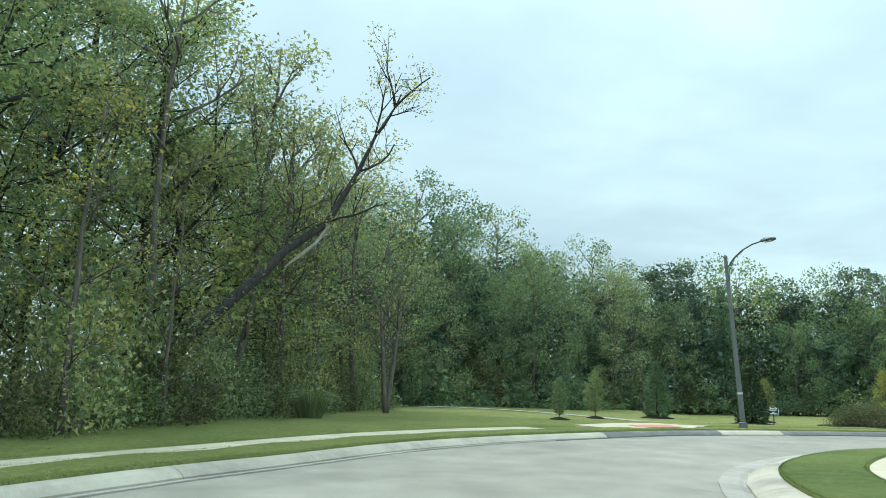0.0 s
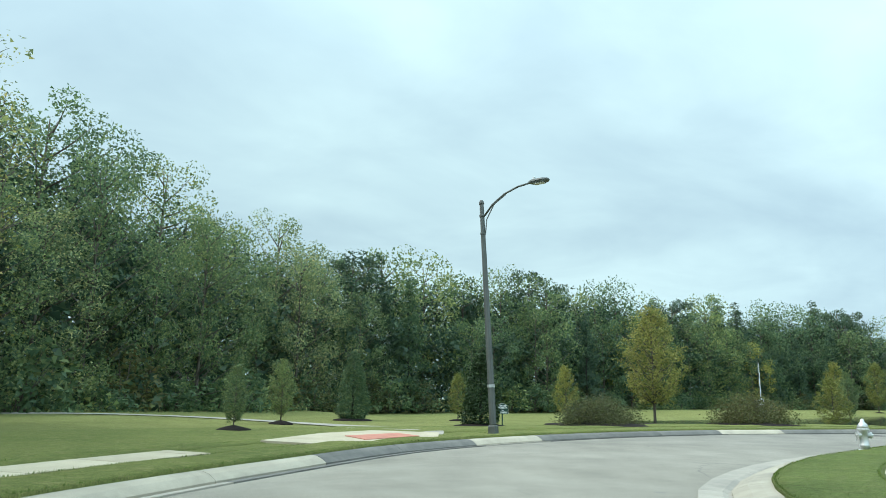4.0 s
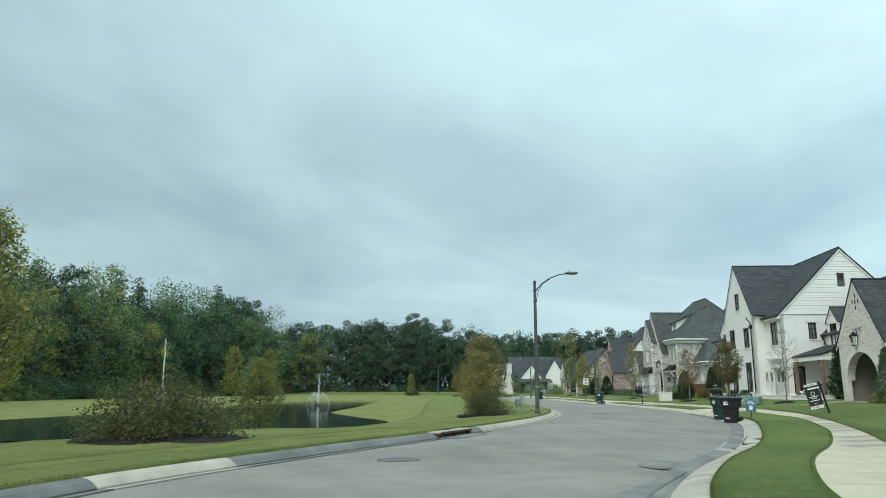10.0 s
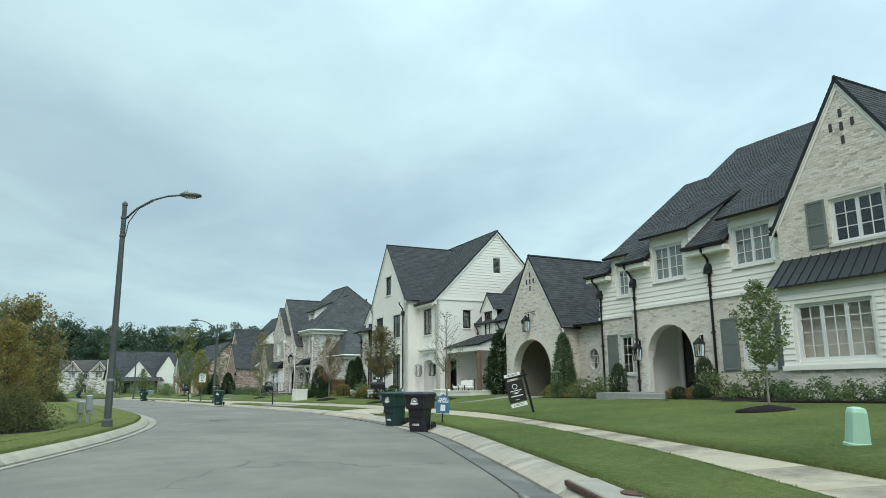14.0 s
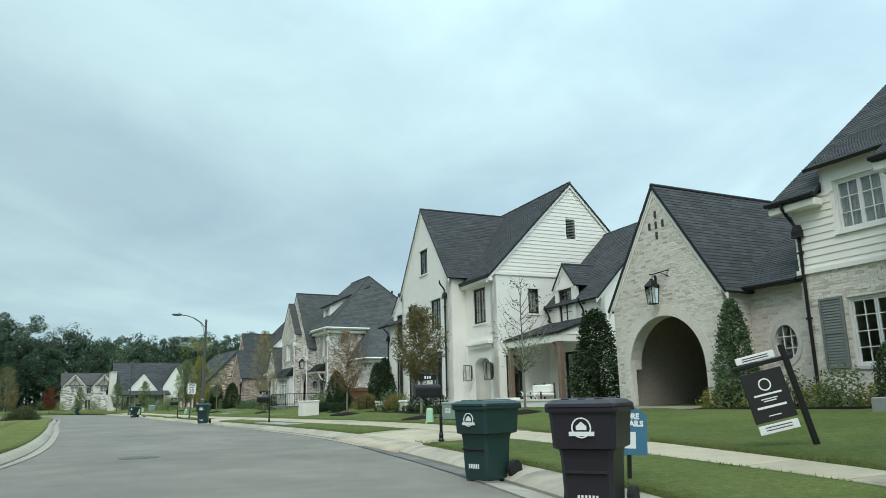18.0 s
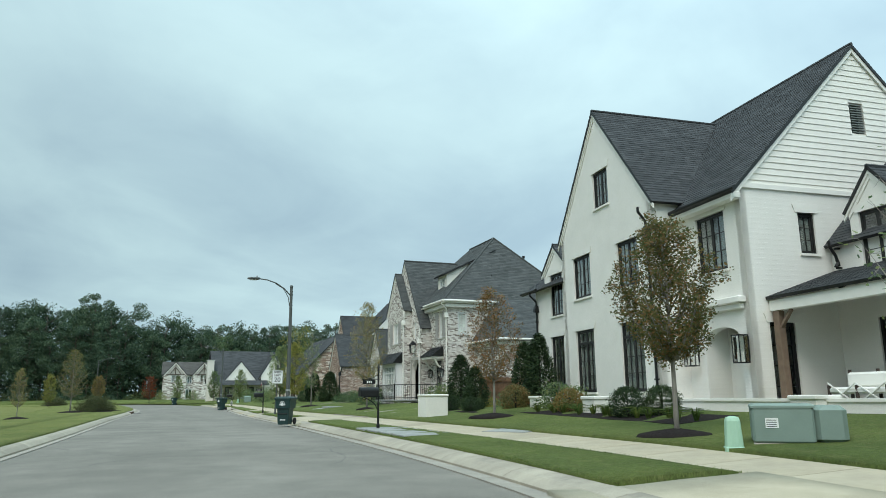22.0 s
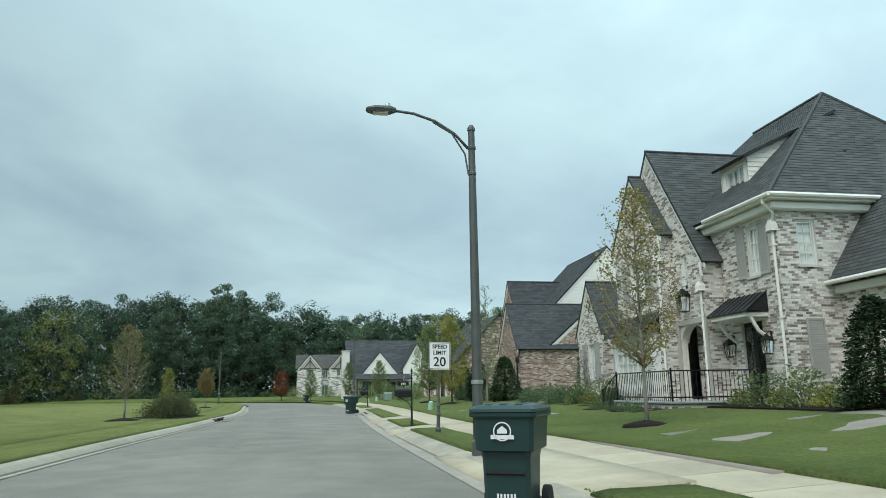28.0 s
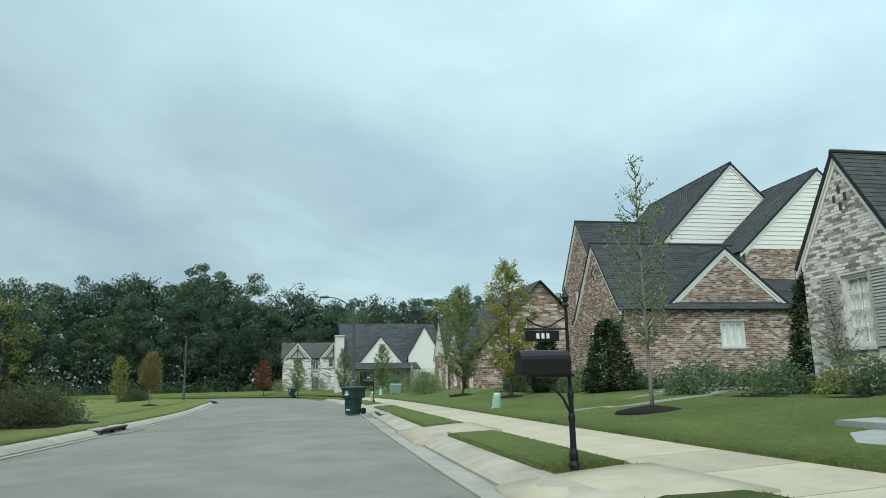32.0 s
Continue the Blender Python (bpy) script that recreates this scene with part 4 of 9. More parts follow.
def pair_roof(house, a0, a1, eave_z, apex_a, apex_z, y0, y1, material, along="y", over=0.25, seed=1, trim=None, verge=True, gable=0.09, board=0.15):
    """Two slopes over a gable that runs along y (or x), from y0 (the shown end) to y1; a close verge with a narrow bargeboard."""
    put = (lambda a, y, z: (a, y, z)) if along == "y" else (lambda a, y, z: (y, a, z))
    s = 1 if y0 > y1 else -1
    yy = y0 + s * gable
    for k, (e0, seed_) in enumerate(((a0, seed), (a1, seed + 7))):
        run = e0 - apex_a
        rise = (apex_z - eave_z) / abs(run)
        ee = e0 + math.copysign(over, run)
        ez = eave_z - rise * over
        roof(house, [put(ee, yy, ez + 0.09), put(ee, y1, ez + 0.09), put(apex_a, y1, apex_z + 0.09), put(apex_a, yy, apex_z + 0.09)], material, seed=seed_)
        if verge:
            out = put(0, s, 0)
            rake(house, put(ee, y0 + s * 0.012, ez + 0.0), put(apex_a, y0 + s * 0.012, apex_z), board, 0.05, out, trim or M_TRIM)
            part("frieze_board", MB().prism([put(e0, y0 + s * 0.003, eave_z - board), put(apex_a, y0 + s * 0.003, apex_z - board), put(apex_a, y0 + s * 0.003, apex_z - board - 0.14), put(e0, y0 + s * 0.003, eave_z - board - 0.14)], put(0, s * 0.028, 0)), trim or M_TRIM, house)
    ridge = MB().tube([put(apex_a, yy, apex_z + 0.075), put(apex_a, y1, apex_z + 0.075)], 0.06, 6)
    part("ridge_cap", ridge, material, house)


def metal_awning(house, P, a0, a1, z0, z1, outd, material=M_METALROOF):
    """A small standing-seam roof over a bay or door."""
    mb = MB()
    poly = [Vector(P(a0, z0, -outd)), Vector(P(a1, z0, -outd)), Vector(P(a1 - 0.12, z1, 0)), Vector(P(a0 + 0.12, z1, 0))]
    mb.prism(poly, (0, 0, -0.05))
    r = part("metal_roof", mb, material, house, "dark standing seam metal roof")
    n = max(3, int(abs(a1 - a0) / 0.3))
    for i in range(n + 1):
        k = i / n
        p, q = poly[0].lerp(poly[1], k), poly[3].lerp(poly[2], k)
        part("seam", MB().tube([p + Vector((0, 0, 0.015)), q + Vector((0, 0, 0.015))], 0.018, 5), material, r)
    for a, b in ((poly[0], poly[3]), (poly[1], poly[2])):
        base = Vector((b.x, b.y, a.z))
        part("cheek", MB().add([a, b, base], [(0, 1, 2)]), material, r, recalc=False)
    return r


# ---- cream brick house with the porte-cochere ----
def house_cream():
    h = thing("house", pose(49.61, 9.02, 0, 0, 0, 17), "cream brick house with charcoal roof and arched carriage porch", "house")
    B = 0.35
    # street gable
    G = front(0.9)
    gab = gable_outline(-8.25, -3.5, B, 6.0, -5.87, 9.75)
    hole = [(-6.75, 5.05, -5.2, 6.36)]
    wall(h, G, gab, hole, M_MORTAR)
    bricks(h, G, gab, hole + [(-8.0, 1.7, -3.7, 4.0)], M_BRICK_CREAM, seed=11)
    window(h, G, *hole[0], M_WHITEFRAME, 2, 2, 3, sill=M_STONE)
    shutter(h, G, -5.1, 5.02, -4.52, 6.4, M_SHUTTER)
    shutter(h, G, -7.42, 5.02, -6.84, 6.4, M_SHUTTER)
    slots(h, G, ((-5.87, 8.75), (-5.87, 8.35), (-5.87, 7.95), (-5.55, 8.4), (-6.19, 8.4)), 0.1, 0.24)
    pair_roof(h, -8.25, -3.5, 6.0, -5.87, 9.75, 0.9, -5.5, M_SHINGLE, seed=21)
    bay = [(-8.0, 1.7), (-3.7, 1.7), (-3.7, 4.0), (-8.0, 4.0)]
    BF = front(1.45)
    bh = [(-7.6, 1.82, -6.85, 3.44), (-6.42, 1.82, -4.18, 3.44)]
    wall(h, BF, bay, bh, M_SIDING, "bay")
    clad(h, BF, bay, [(a - 0.1, b - 0.1, c + 0.1, d + 0.1) for a, b, c, d in bh], M_SIDING, 0.17)
    window(h, BF, *bh[1], M_WHITEFRAME, 3, 2, 4)
    window(h, BF, *bh[0], M_WHITEFRAME, 1, 2, 4)
    for u, f in ((-3.7, east), (-8.0, west)):
        wall(h, f(u), [(0.9, 1.7), (1.45, 1.7), (1.45, 4.0), (0.9, 4.0)], [], M_SIDING, "bay_side")
    part("bay_skirt", MB().box((-8.05, 0.9, 1.58), (-3.65, 1.5, 1.72)), M_TRIM, h)
    part("bay_base", MB().box((-7.95, 0.9, B), (-3.75, 1.4, 1.58)), M_MORTAR, h)
    bricks(h, front(1.4), [(-7.95, B), (-3.75, B), (-3.75, 1.58), (-7.95, 1.58)], [], M_BRICK_CREAM, seed=12)
    metal_awning(h, G, -8.2, -3.5, 3.98, 4.85, 0.75)
    # entrance range
    E0 = front(0.0)
    low = [(-3.5, B), (3.95, B), (3.95, 4.2), (-3.5, 4.2)]
    arch = (0.98, 3.22, 2.3, 3.44)
    hl = [(-2.34, 1.7, -1.12, 3.36), (0.98, 0.6, 3.22, 3.44)]
    wall(h, E0, low, hl, M_MORTAR)
    spandrel(h, E0, arch, M_MORTAR, 0.35)
    bricks(h, E0, low, hl[:1], M_BRICK_CREAM, (arch,), 13)
    arch_ring(h, E0, arch, M_BRICK_CREAM)
    window(h, E0, *hl[0], M_WHITEFRAME, 2, 2, 4, sill=M_STONE, curtain=True)
    shutter(h, E0, -1.02, 1.68, -0.34, 3.42, M_SHUTTER)
    shutter(h, E0, -3.1, 1.68, -2.42, 3.42, M_SHUTTER)
    top = [(-3.5, 4.2), (3.95, 4.2), (3.95, 6.1), (-3.5, 6.1)]
    hu = [(1.12, 5.1, 2.65, 6.46), (-2.6, 5.1, -1.08, 6.46)]
    for p0, p1, q0, q1 in ((-3.5, 3.95, 4.2, 5.1), (-3.5, -2.6, 5.1, 6.1), (-1.08, 1.12, 5.1, 6.1), (2.65, 3.95, 5.1, 6.1)):
        wall(h, E0, [(p0, q0), (p1, q0), (p1, q1), (p0, q1)], [], M_SIDING, "upper_wall")
    clad(h, E0, top, [(a - 0.1, b - 0.1, c + 0.1, 7) for a, b, c, d in hu], M_SIDING)
    part("belt_course", MB().box((-3.5, 0.0, 4.14), (4.0, 0.07, 4.26)), M_TRIM, h)
    for (a0, z0, a1, z1), (d0, d1) in zip(hu, ((0.62, 2.95), (-3.1, -0.80))):
        D = front(0.02)
        for p0, p1, q0 in ((d0 + 0.2, a0, 6.05), (a1, d1 - 0.2, 6.05), (a0, a1, z1)):
            wall(h, D, [(p0, q0), (p1, q0), (p1, 6.85), (p0, 6.85)], [], M_TRIM, "dormer_face", 0.2)
        # grey sheet added behind the panes for their dull reflections; hides the roof deck
        window(h, D, a0, z0, a1, z1, M_WHITEFRAME, 2, 2, 3, sill=M_TRIM, curtain=True, cloth=M_SHUTTER)
        roof(h, [(d0 - 0.05, 0.35, 6.83), (d1 + 0.05, 0.35, 6.83), (d1 + 0.05, -4.2, 9.45), (d0 - 0.05, -4.2, 9.45)], M_SHINGLE, seed=int(a0 * 10) + 50, name="dormer_roof")
        for u, f in ((d0 + 0.2, west), (d1 - 0.2, east)):
            tri_ = [(0.02, 6.05), (0.02, 6.85), (-3.6, 9.0)]
            wall(h, f(u), tri_, [], M_SIDING, "dormer_cheek", 0.05)
            clad(h, f(u), tri_, [], M_SIDING, 0.17)
    # recessed porch behind the arch
    part("porch_floor", MB().box((0.6, -2.2, B), (3.6, 0.1, 0.93)), M_FLAG, h)
    wall(h, front(-2.0), [(0.6, 0.6), (3.6, 0.6), (3.6, 4.2), (0.6, 4.2)], [(1.85, 0.93, 3.4, 3.45)], M_WHITEBRICK, "porch_wall")
    door = part("front_door", MB().bevel_box((1.87, -2.1, 0.94), (3.38, -2.04, 3.43), 0.01), M_BLACK, h, "black arched front door")
    for k in (0, 1):
        part("pane", MB().box((2.0 + k * 0.68, -2.03, 1.35), (2.56 + k * 0.68, -2.02, 3.2)), M_GLASS, door)
    for u, f in ((0.6, east), (3.6, west)):
        wall(h, f(u), [(-2.0, 0.6), (0.0, 0.6), (0.0, 4.2), (-2.0, 4.2)], [], M_WHITEBRICK, "porch_side", 0.1)
    part("porch_ceiling", MB().box((0.6, -2.0, 3.6), (3.6, -0.25, 3.7)), M_TRIM, h)
    for i, (d, z) in enumerate(((2.2, 0.62), (1.8, 0.78), (1.4, 0.93))):
        part("porch_step", MB().bevel_box((0.8, 0.02, 0.2), (3.0, d, z), 0.015), M_FLAG, h)
    part("stoop_plinth", MB().bevel_box((3.0, 0.02, 0.2), (3.9, 2.1, 0.97), 0.02), M_FLAG, h)
    for a in (3.62, 0.52):
        lantern(h, E0, a, 2.18, 0.7, 0.26)
    # west range, set back
    W = front(-1.6)
    lw = [(3.95, B), (7.75, B), (7.75, 4.2), (3.95, 4.2)]
    hw = [(5.2, 1.68, 6.55, 3.38)]
    wall(h, W, lw, hw, M_MORTAR)
    bricks(h, W, lw, hw, M_BRICK_CREAM, seed=14)
    window(h, W, *hw[0], M_WHITEFRAME, 2, 2, 4, sill=M_STONE)
    shutter(h, W, 6.65, 1.66, 7.3, 3.44, M_SHUTTER)
    shutter(h, W, 4.45, 1.66, 5.1, 3.44, M_SHUTTER)
    uw = [(3.95, 4.2), (7.75, 4.2), (7.75, 6.2), (3.95, 6.2)]
    hv = [(5.2, 5.06, 6.5, 6.42)]
    for p0, p1, q0, q1 in ((3.95, 7.75, 4.2, 5.06), (3.95, 5.2, 5.06, 6.2), (6.5, 7.75, 5.06, 6.2)):
        wall(h, W, [(p0, q0), (p1, q0), (p1, q1), (p0, q1)], [], M_SIDING, "upper_wall")
    clad(h, W, uw, [(5.1, 4.96, 6.6, 7)], M_SIDING)
    part("belt_course", MB().box((3.95, -1.6, 4.14), (7.8, -1.53, 4.26)), M_TRIM, h)
    for p0, p1, q0 in ((4.9, 5.2, 6.15), (6.5, 6.8, 6.15), (5.2, 6.5, 6.42)):
        wall(h, front(-1.58), [(p0, q0), (p1, q0), (p1, 6.85), (p0, 6.85)], [], M_TRIM, "dormer_face", 0.2)
    for u, f in ((4.9, west), (6.8, east)):
        tri_ = [(-1.58, 6.15), (-1.58, 6.85), (-4.2, 8.5)]
        wall(h, f(u), tri_, [], M_SIDING, "dormer_cheek", 0.05)
        clad(h, f(u), tri_, [], M_SIDING, 0.17)
    # same added sheet here, its grey standing in for reflections on the glass
    window(h, front(-1.58), *hv[0], M_WHITEFRAME, 2, 2, 3, sill=M_TRIM, curtain=True, cloth=M_SHUTTER)
    roof(h, [(4.65, -1.25, 6.83), (7.05, -1.25, 6.83), (7.05, -4.6, 8.8), (4.65, -4.6, 8.8)], M_SHINGLE, seed=61, name="dormer_roof")
    wall(h, east(7.75), [(-12.0, B), (-1.6, B), (-1.6, 6.2), (-12.0, 6.2)], [], M_MORTAR)
    wall(h, east(3.95), [(-1.6, B), (0.0, B), (0.0, 6.1), (-1.6, 6.1)], [], M_MORTAR)
    bricks(h, east(3.95), [(-1.6, B), (0.0, B), (0.0, 4.2), (-1.6, 4.2)], [], M_BRICK_CREAM, seed=15)
    clad(h, east(3.95), [(-1.6, 4.2), (0.0, 4.2), (0.0, 6.1), (-1.6, 6.1)], [], M_SIDING)
    # main roof in two heights, hipped at the far end
    up_at = lambda v: 6.0 + (0.4 - v) * 5.95 / 7.3
    for j, (a0, a1, v0) in enumerate(((-8.6, -2.9, 0.4), (-2.9, -1.0, -2.6), (-1.0, 0.82, 0.4), (0.82, 2.75, -2.6))):
        roof(h, [(a0, v0, up_at(v0)), (a1, v0, up_at(v0)), (a1, -6.9, 11.95), (max(a0, -8.0), -6.9, 11.95)], M_SHINGLE, seed=131 + j)
    roof(h, [(2.75, 0.4, 6.0), (4.25, 0.4, 6.0), (3.78, -6.9, 11.95), (2.75, -6.9, 11.95)], M_SHINGLE, seed=31)
    roof(h, [(4.25, 0.4, 6.0), (4.25, -12.6, 6.0), (3.78, -6.9, 11.95)], M_SHINGLE, seed=32)
    up_b = lambda v: 6.12 + (-1.2 - v) * 4.95 / 5.7
    for j, (a0, a1, v0) in enumerate(((3.6, 4.9, -1.2), (4.9, 6.8, -3.6))):
        roof(h, [(a0, v0, up_b(v0)), (a1, v0, up_b(v0)), (a1, -6.9, 11.07), (a0, -6.9, 11.07)], M_SHINGLE, seed=141 + j)
    roof(h, [(6.8, -1.2, 6.12), (8.2, -1.2, 6.12), (7.05, -6.9, 11.07), (6.8, -6.9, 11.07)], M_SHINGLE, seed=33)
    roof(h, [(8.2, -1.2, 6.12), (8.2, -12.6, 6.12), (7.05, -6.9, 11.07)], M_SHINGLE, seed=34)
    roof(h, [(4.2, -13.2, 6.0), (-8.6, -13.2, 6.0), (-8.0, -6.92, 11.93), (3.78, -6.92, 11.93)], M_SHINGLE, seed=35, wide=0.8)
    roof(h, [(8.2, -13.2, 6.12), (3.6, -13.2, 6.12), (3.6, -6.92, 11.05), (7.05, -6.92, 11.05)], M_SHINGLE, seed=38, wide=0.8)
    roof(h, [(-8.6, 0.4, 6.0), (-8.6, -13.2, 6.0), (-8.0, -6.9, 11.95)], M_SHINGLE, seed=36, wide=0.8)
    wall(h, west(-8.25), [(-13, B), (0.9, B), (0.9, 6.0), (-13, 6.0)], [], M_MORTAR)
    wall(h, lambda a, z, d=0.0: (a, -13.0 + d, z), [(-8.25, B), (7.75, B), (7.75, 6.0), (-8.25, 6.0)], [], M_MORTAR)
    for a, b in (((-3.45, 0.42, 6.02), (-2.9, 0.42, 6.02)), ((-1.0, 0.42, 6.02), (0.82, 0.42, 6.02)), ((2.75, 0.42, 6.02), (4.25, 0.42, 6.02)), ((4.0, -1.18, 6.14), (4.9, -1.18, 6.14)), ((6.8, -1.18, 6.14), (8.25, -1.18, 6.14))):
        eave(h, a, b, M_BLACK)
        part("fascia", MB().bevel_box((a[0] + 0.01, a[1] - 0.40, a[2] - 0.30), (b[0] - 0.01, a[1] - 0.07, a[2] - 0.08), 0.03), M_TRIM, h)
    downpipe(h, (3.85, 0.4, 6.0), (3.72, 0.07, 0.75), (0, -0.3, 0), M_BLACK)
    downpipe(h, (-0.05, 0.4, 6.0), (-0.05, 0.07, 0.75), (0, -0.3, 0), M_BLACK)
    downpipe(h, (7.75, -1.2, 6.1), (7.6, -1.53, 0.6), (0, -0.3, 0), M_BLACK)
    # link with the oval window
    L = front(-1.9)
    lk = [(7.75, B), (9.9, B), (9.9, 4.1), (7.75, 4.1)]
    oval = (8.65, 2.45, 0.36, 0.48)
    wall(h, L, lk, [(oval[0] - 0.36, 1.97, oval[0] + 0.36, 2.93)], M_MORTAR)
    bricks(h, L, lk, [(oval[0] - 0.42, 1.9, oval[0] + 0.42, 3.0)], M_BRICK_CREAM, seed=16)
    ring = MB()
    pts = [(math.cos(t), math.sin(t)) for t in np.linspace(0, 2 * math.pi, 25)[:-1]]
    for d0, d1, k0, k1 in ((-0.03, 0.12, 1.0, 1.35),):
        ring.loft([[L(oval[0] + c * oval[2] * k, oval[1] + s * oval[3] * k, d) for c, s in pts] for k, d in ((k0, d1), (k0, d0), (k1, d0), (k1, d1))], caps=False)
    ow = part("oval_window", ring, M_STONE, h)
    part("pane", MB().loft([[L(oval[0] + c * 0.36, oval[1] + s * 0.48, d) for c, s in pts] for d in (0.08, 0.09)]), M_GLASS, ow).visible_shadow = False
    for da in (-0.12, 0.12):
        part("glazing_bar", MB().box((oval[0] + da - 0.012, -1.98, oval[1] - 0.45), (oval[0] + da + 0.012, -1.95, oval[1] + 0.45)), M_WHITEFRAME, ow)
    for dz in (-0.16, 0.16):
        part("glazing_bar", MB().box((oval[0] - 0.34, -1.98, oval[1] + dz - 0.012), (oval[0] + 0.34, -1.95, oval[1] + dz + 0.012)), M_WHITEFRAME, ow)
    roof(h, [(7.7, -1.5, 4.05), (10.2, -1.5, 4.05), (10.2, -6.3, 7.2), (7.7, -6.3, 7.2)], M_SHINGLE, seed=37)
    eave(h, (7.8, -1.48, 4.06), (9.8, -1.48, 4.06), M_BLACK)
    # carriage porch gable
    C = front(-0.84)
    cg = gable_outline(9.75, 14.5, B, 4.25, 12.12, 7.78)
    ca = (10.6, 13.86, 1.95, 3.56)
    wall(h, C, cg, [(10.6, B, 13.86, 3.56)], M_MORTAR)
    spandrel(h, C, ca, M_MORTAR, 0.45)
    bricks(h, C, cg, [], M_BRICK_CREAM, (ca,), 17)
    arch_ring(h, C, ca, M_BRICK_CREAM, 0.3)
    slots(h, C, ((12.12, 6.85), (12.12, 6.5), (12.12, 6.15), (11.82, 6.5), (12.42, 6.5)), 0.1, 0.24)
    pair_roof(h, 9.75, 14.5, 4.25, 12.12, 7.78, -0.84, -7.5, M_SHINGLE, seed=41)
    # inner walls get the brick tone that has the porch's shade in it
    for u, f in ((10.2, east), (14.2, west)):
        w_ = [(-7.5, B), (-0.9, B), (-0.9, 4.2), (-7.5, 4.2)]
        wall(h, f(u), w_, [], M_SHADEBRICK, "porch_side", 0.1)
    for u, f in ((9.75, west), (14.5, east)):
        w_ = [(-7.5, B), (-0.84, B), (-0.84, 4.2), (-7.5, 4.2)]
        wall(h, f(u), w_, [], M_MORTAR, "wall", 0.2)
        bricks(h, f(u), w_, [], M_BRICK_CREAM, seed=18)
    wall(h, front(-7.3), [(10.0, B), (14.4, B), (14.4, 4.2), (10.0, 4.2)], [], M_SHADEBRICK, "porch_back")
    part("porch_ceiling", MB().box((10.0, -7.3, 3.9), (14.3, -1.3, 4.0)), M_TRIM, h)
    lb = MB().tube([C(11.75, 4.95, 0.0), C(11.75, 4.95, -0.05), C(12.25, 4.9, -0.16), C(12.42, 4.9, -0.2)], 0.02, 6)
    lb.tube([C(11.75, 4.75, 0), C(12.0, 4.9, -0.1)], 0.014, 6)
    part("lantern_bracket", lb, M_BLACK, h)
    lantern(h, C, 12.35, 3.95, 0.85, 0.3)
    part("chimney", MB().box((9.0, -8.5, 4), (9.8, -7.6, 7.2)), M_MORTAR, h)
    return h


house_cream()


# ---- white painted brick house ----
def house_white():
    h = thing("house", pose(73.74, 14.42, 0, 0, 0, 15), "tall white painted brick house with charcoal shingles", "house")
    B = 0.35
    K = dict(head=M_TRIM, sill=M_TRIM)
    G = front(1.05)
    gab = gable_outline(2.95, 9.6, B, 7.55, 6.35, 11.85)
    hs = [(5.6, 8.05, 6.7, 9.45), (7.25, 4.85, 8.63, 6.5), (3.88, 4.8, 5.22, 6.42), (7.22, 1.25, 8.66, 3.6), (3.86, 1.25, 5.27, 3.6)]
    wall(h, G, gab, hs, M_WHITEBRICK)
    for i, q in enumerate(hs):
        window(h, G, *q, M_BRONZE, 2, 2, 4 if i > 2 else 3, curtain=True, cloth=M_BLIND, transom=3.1 if i > 2 else 0, **K)
    pair_roof(h, 2.95, 9.6, 7.55, 6.35, 11.85, 1.05, -4.8, M_SHINGLE, seed=71)
    for u, f in ((2.95, west), (9.6, east)):
        wall(h, f(u), [(0.0, B), (1.05, B), (1.05, 7.4), (0.0, 7.4)], [], M_WHITEBRICK)
    F = front(0.0)
    fr = [(0.0, B), (2.95, B), (2.95, 7.2), (0.0, 7.2)]
    hf = [(0.76, 4.8, 2.1, 6.58), (0.5, 0.6, 2.1, 3.1)]
    wall(h, F, fr, hf, M_WHITEBRICK)
    spandrel(h, F, (0.5, 2.1, 2.75, 3.1), M_WHITEBRICK, 0.3)
    window(h, F, *hf[0], M_BRONZE, 2, 2, 3, curtain=True, cloth=M_BLIND, **K)
    part("door_hood", MB().bevel_box((0.1, 0.0, 3.72), (2.6, 0.28, 3.9), 0.02), M_TRIM, h)
    part("door_hood_moulding", MB().bevel_box((0.2, 0.0, 3.55), (2.5, 0.16, 3.72), 0.02), M_TRIM, h)
    part("niche_wall", MB().box((0.3, -0.9, 0.5), (2.4, -0.85, 3.3)), M_WHITEBRICK, h)
    part("front_door", MB().bevel_box((0.75, -0.85, 0.8), (1.85, -0.79, 3.0), 0.01), M_TRIM, h, "white panelled front door")
    for u in (0.42, 2.18):
        part("niche_side", MB().box((u - 0.08, -0.86, 0.5), (u + 0.08, -0.02, 3.2)), M_WHITEBRICK, h)
    for a in (2.5, 0.22):
        box_lantern(h, F, a, 2.0, 0.8, 0.3)
    # west gable end
    S = west(0.0)
    low = [(-9.7, B), (0.0, B), (0.0, 7.15), (-9.7, 7.15)]
    hw = [(-2.62, 5.2, -2.02, 6.45), (-1.5, 0.7, -0.62, 3.15)]
    wall(h, S, low, hw, M_WHITEBRICK)
    window(h, S, *hw[0], M_BRONZE, 1, 2, 3, head=M_TRIM, sill=M_TRIM, curtain=True, cloth=M_BLIND)
    window(h, S, *hw[1], M_BRONZE, 1, 2, 4, head=M_TRIM)
    tri_ = [(-9.7, 7.15), (0.0, 7.15), (-4.85, 12.2)]
    vent = (-5.06, 9.2, -4.5, 10.25)
    wall(h, S, tri_, [vent], M_SIDING, "gable_wall")
    clad(h, S, tri_, [vent], M_SIDING, 0.2)
    fr_ = MB()
    for k in range(12):
        z = 9.24 + k * 0.083
        fr_.box((-0.02, -5.02, z), (0.05, -4.54, z + 0.03))
    part("louvre_vent", fr_, M_SHUTTER, h)
    part("belt_course", MB().box((-0.06, -9.7, 7.08), (0.0, 0.05, 7.22)), M_TRIM, h)
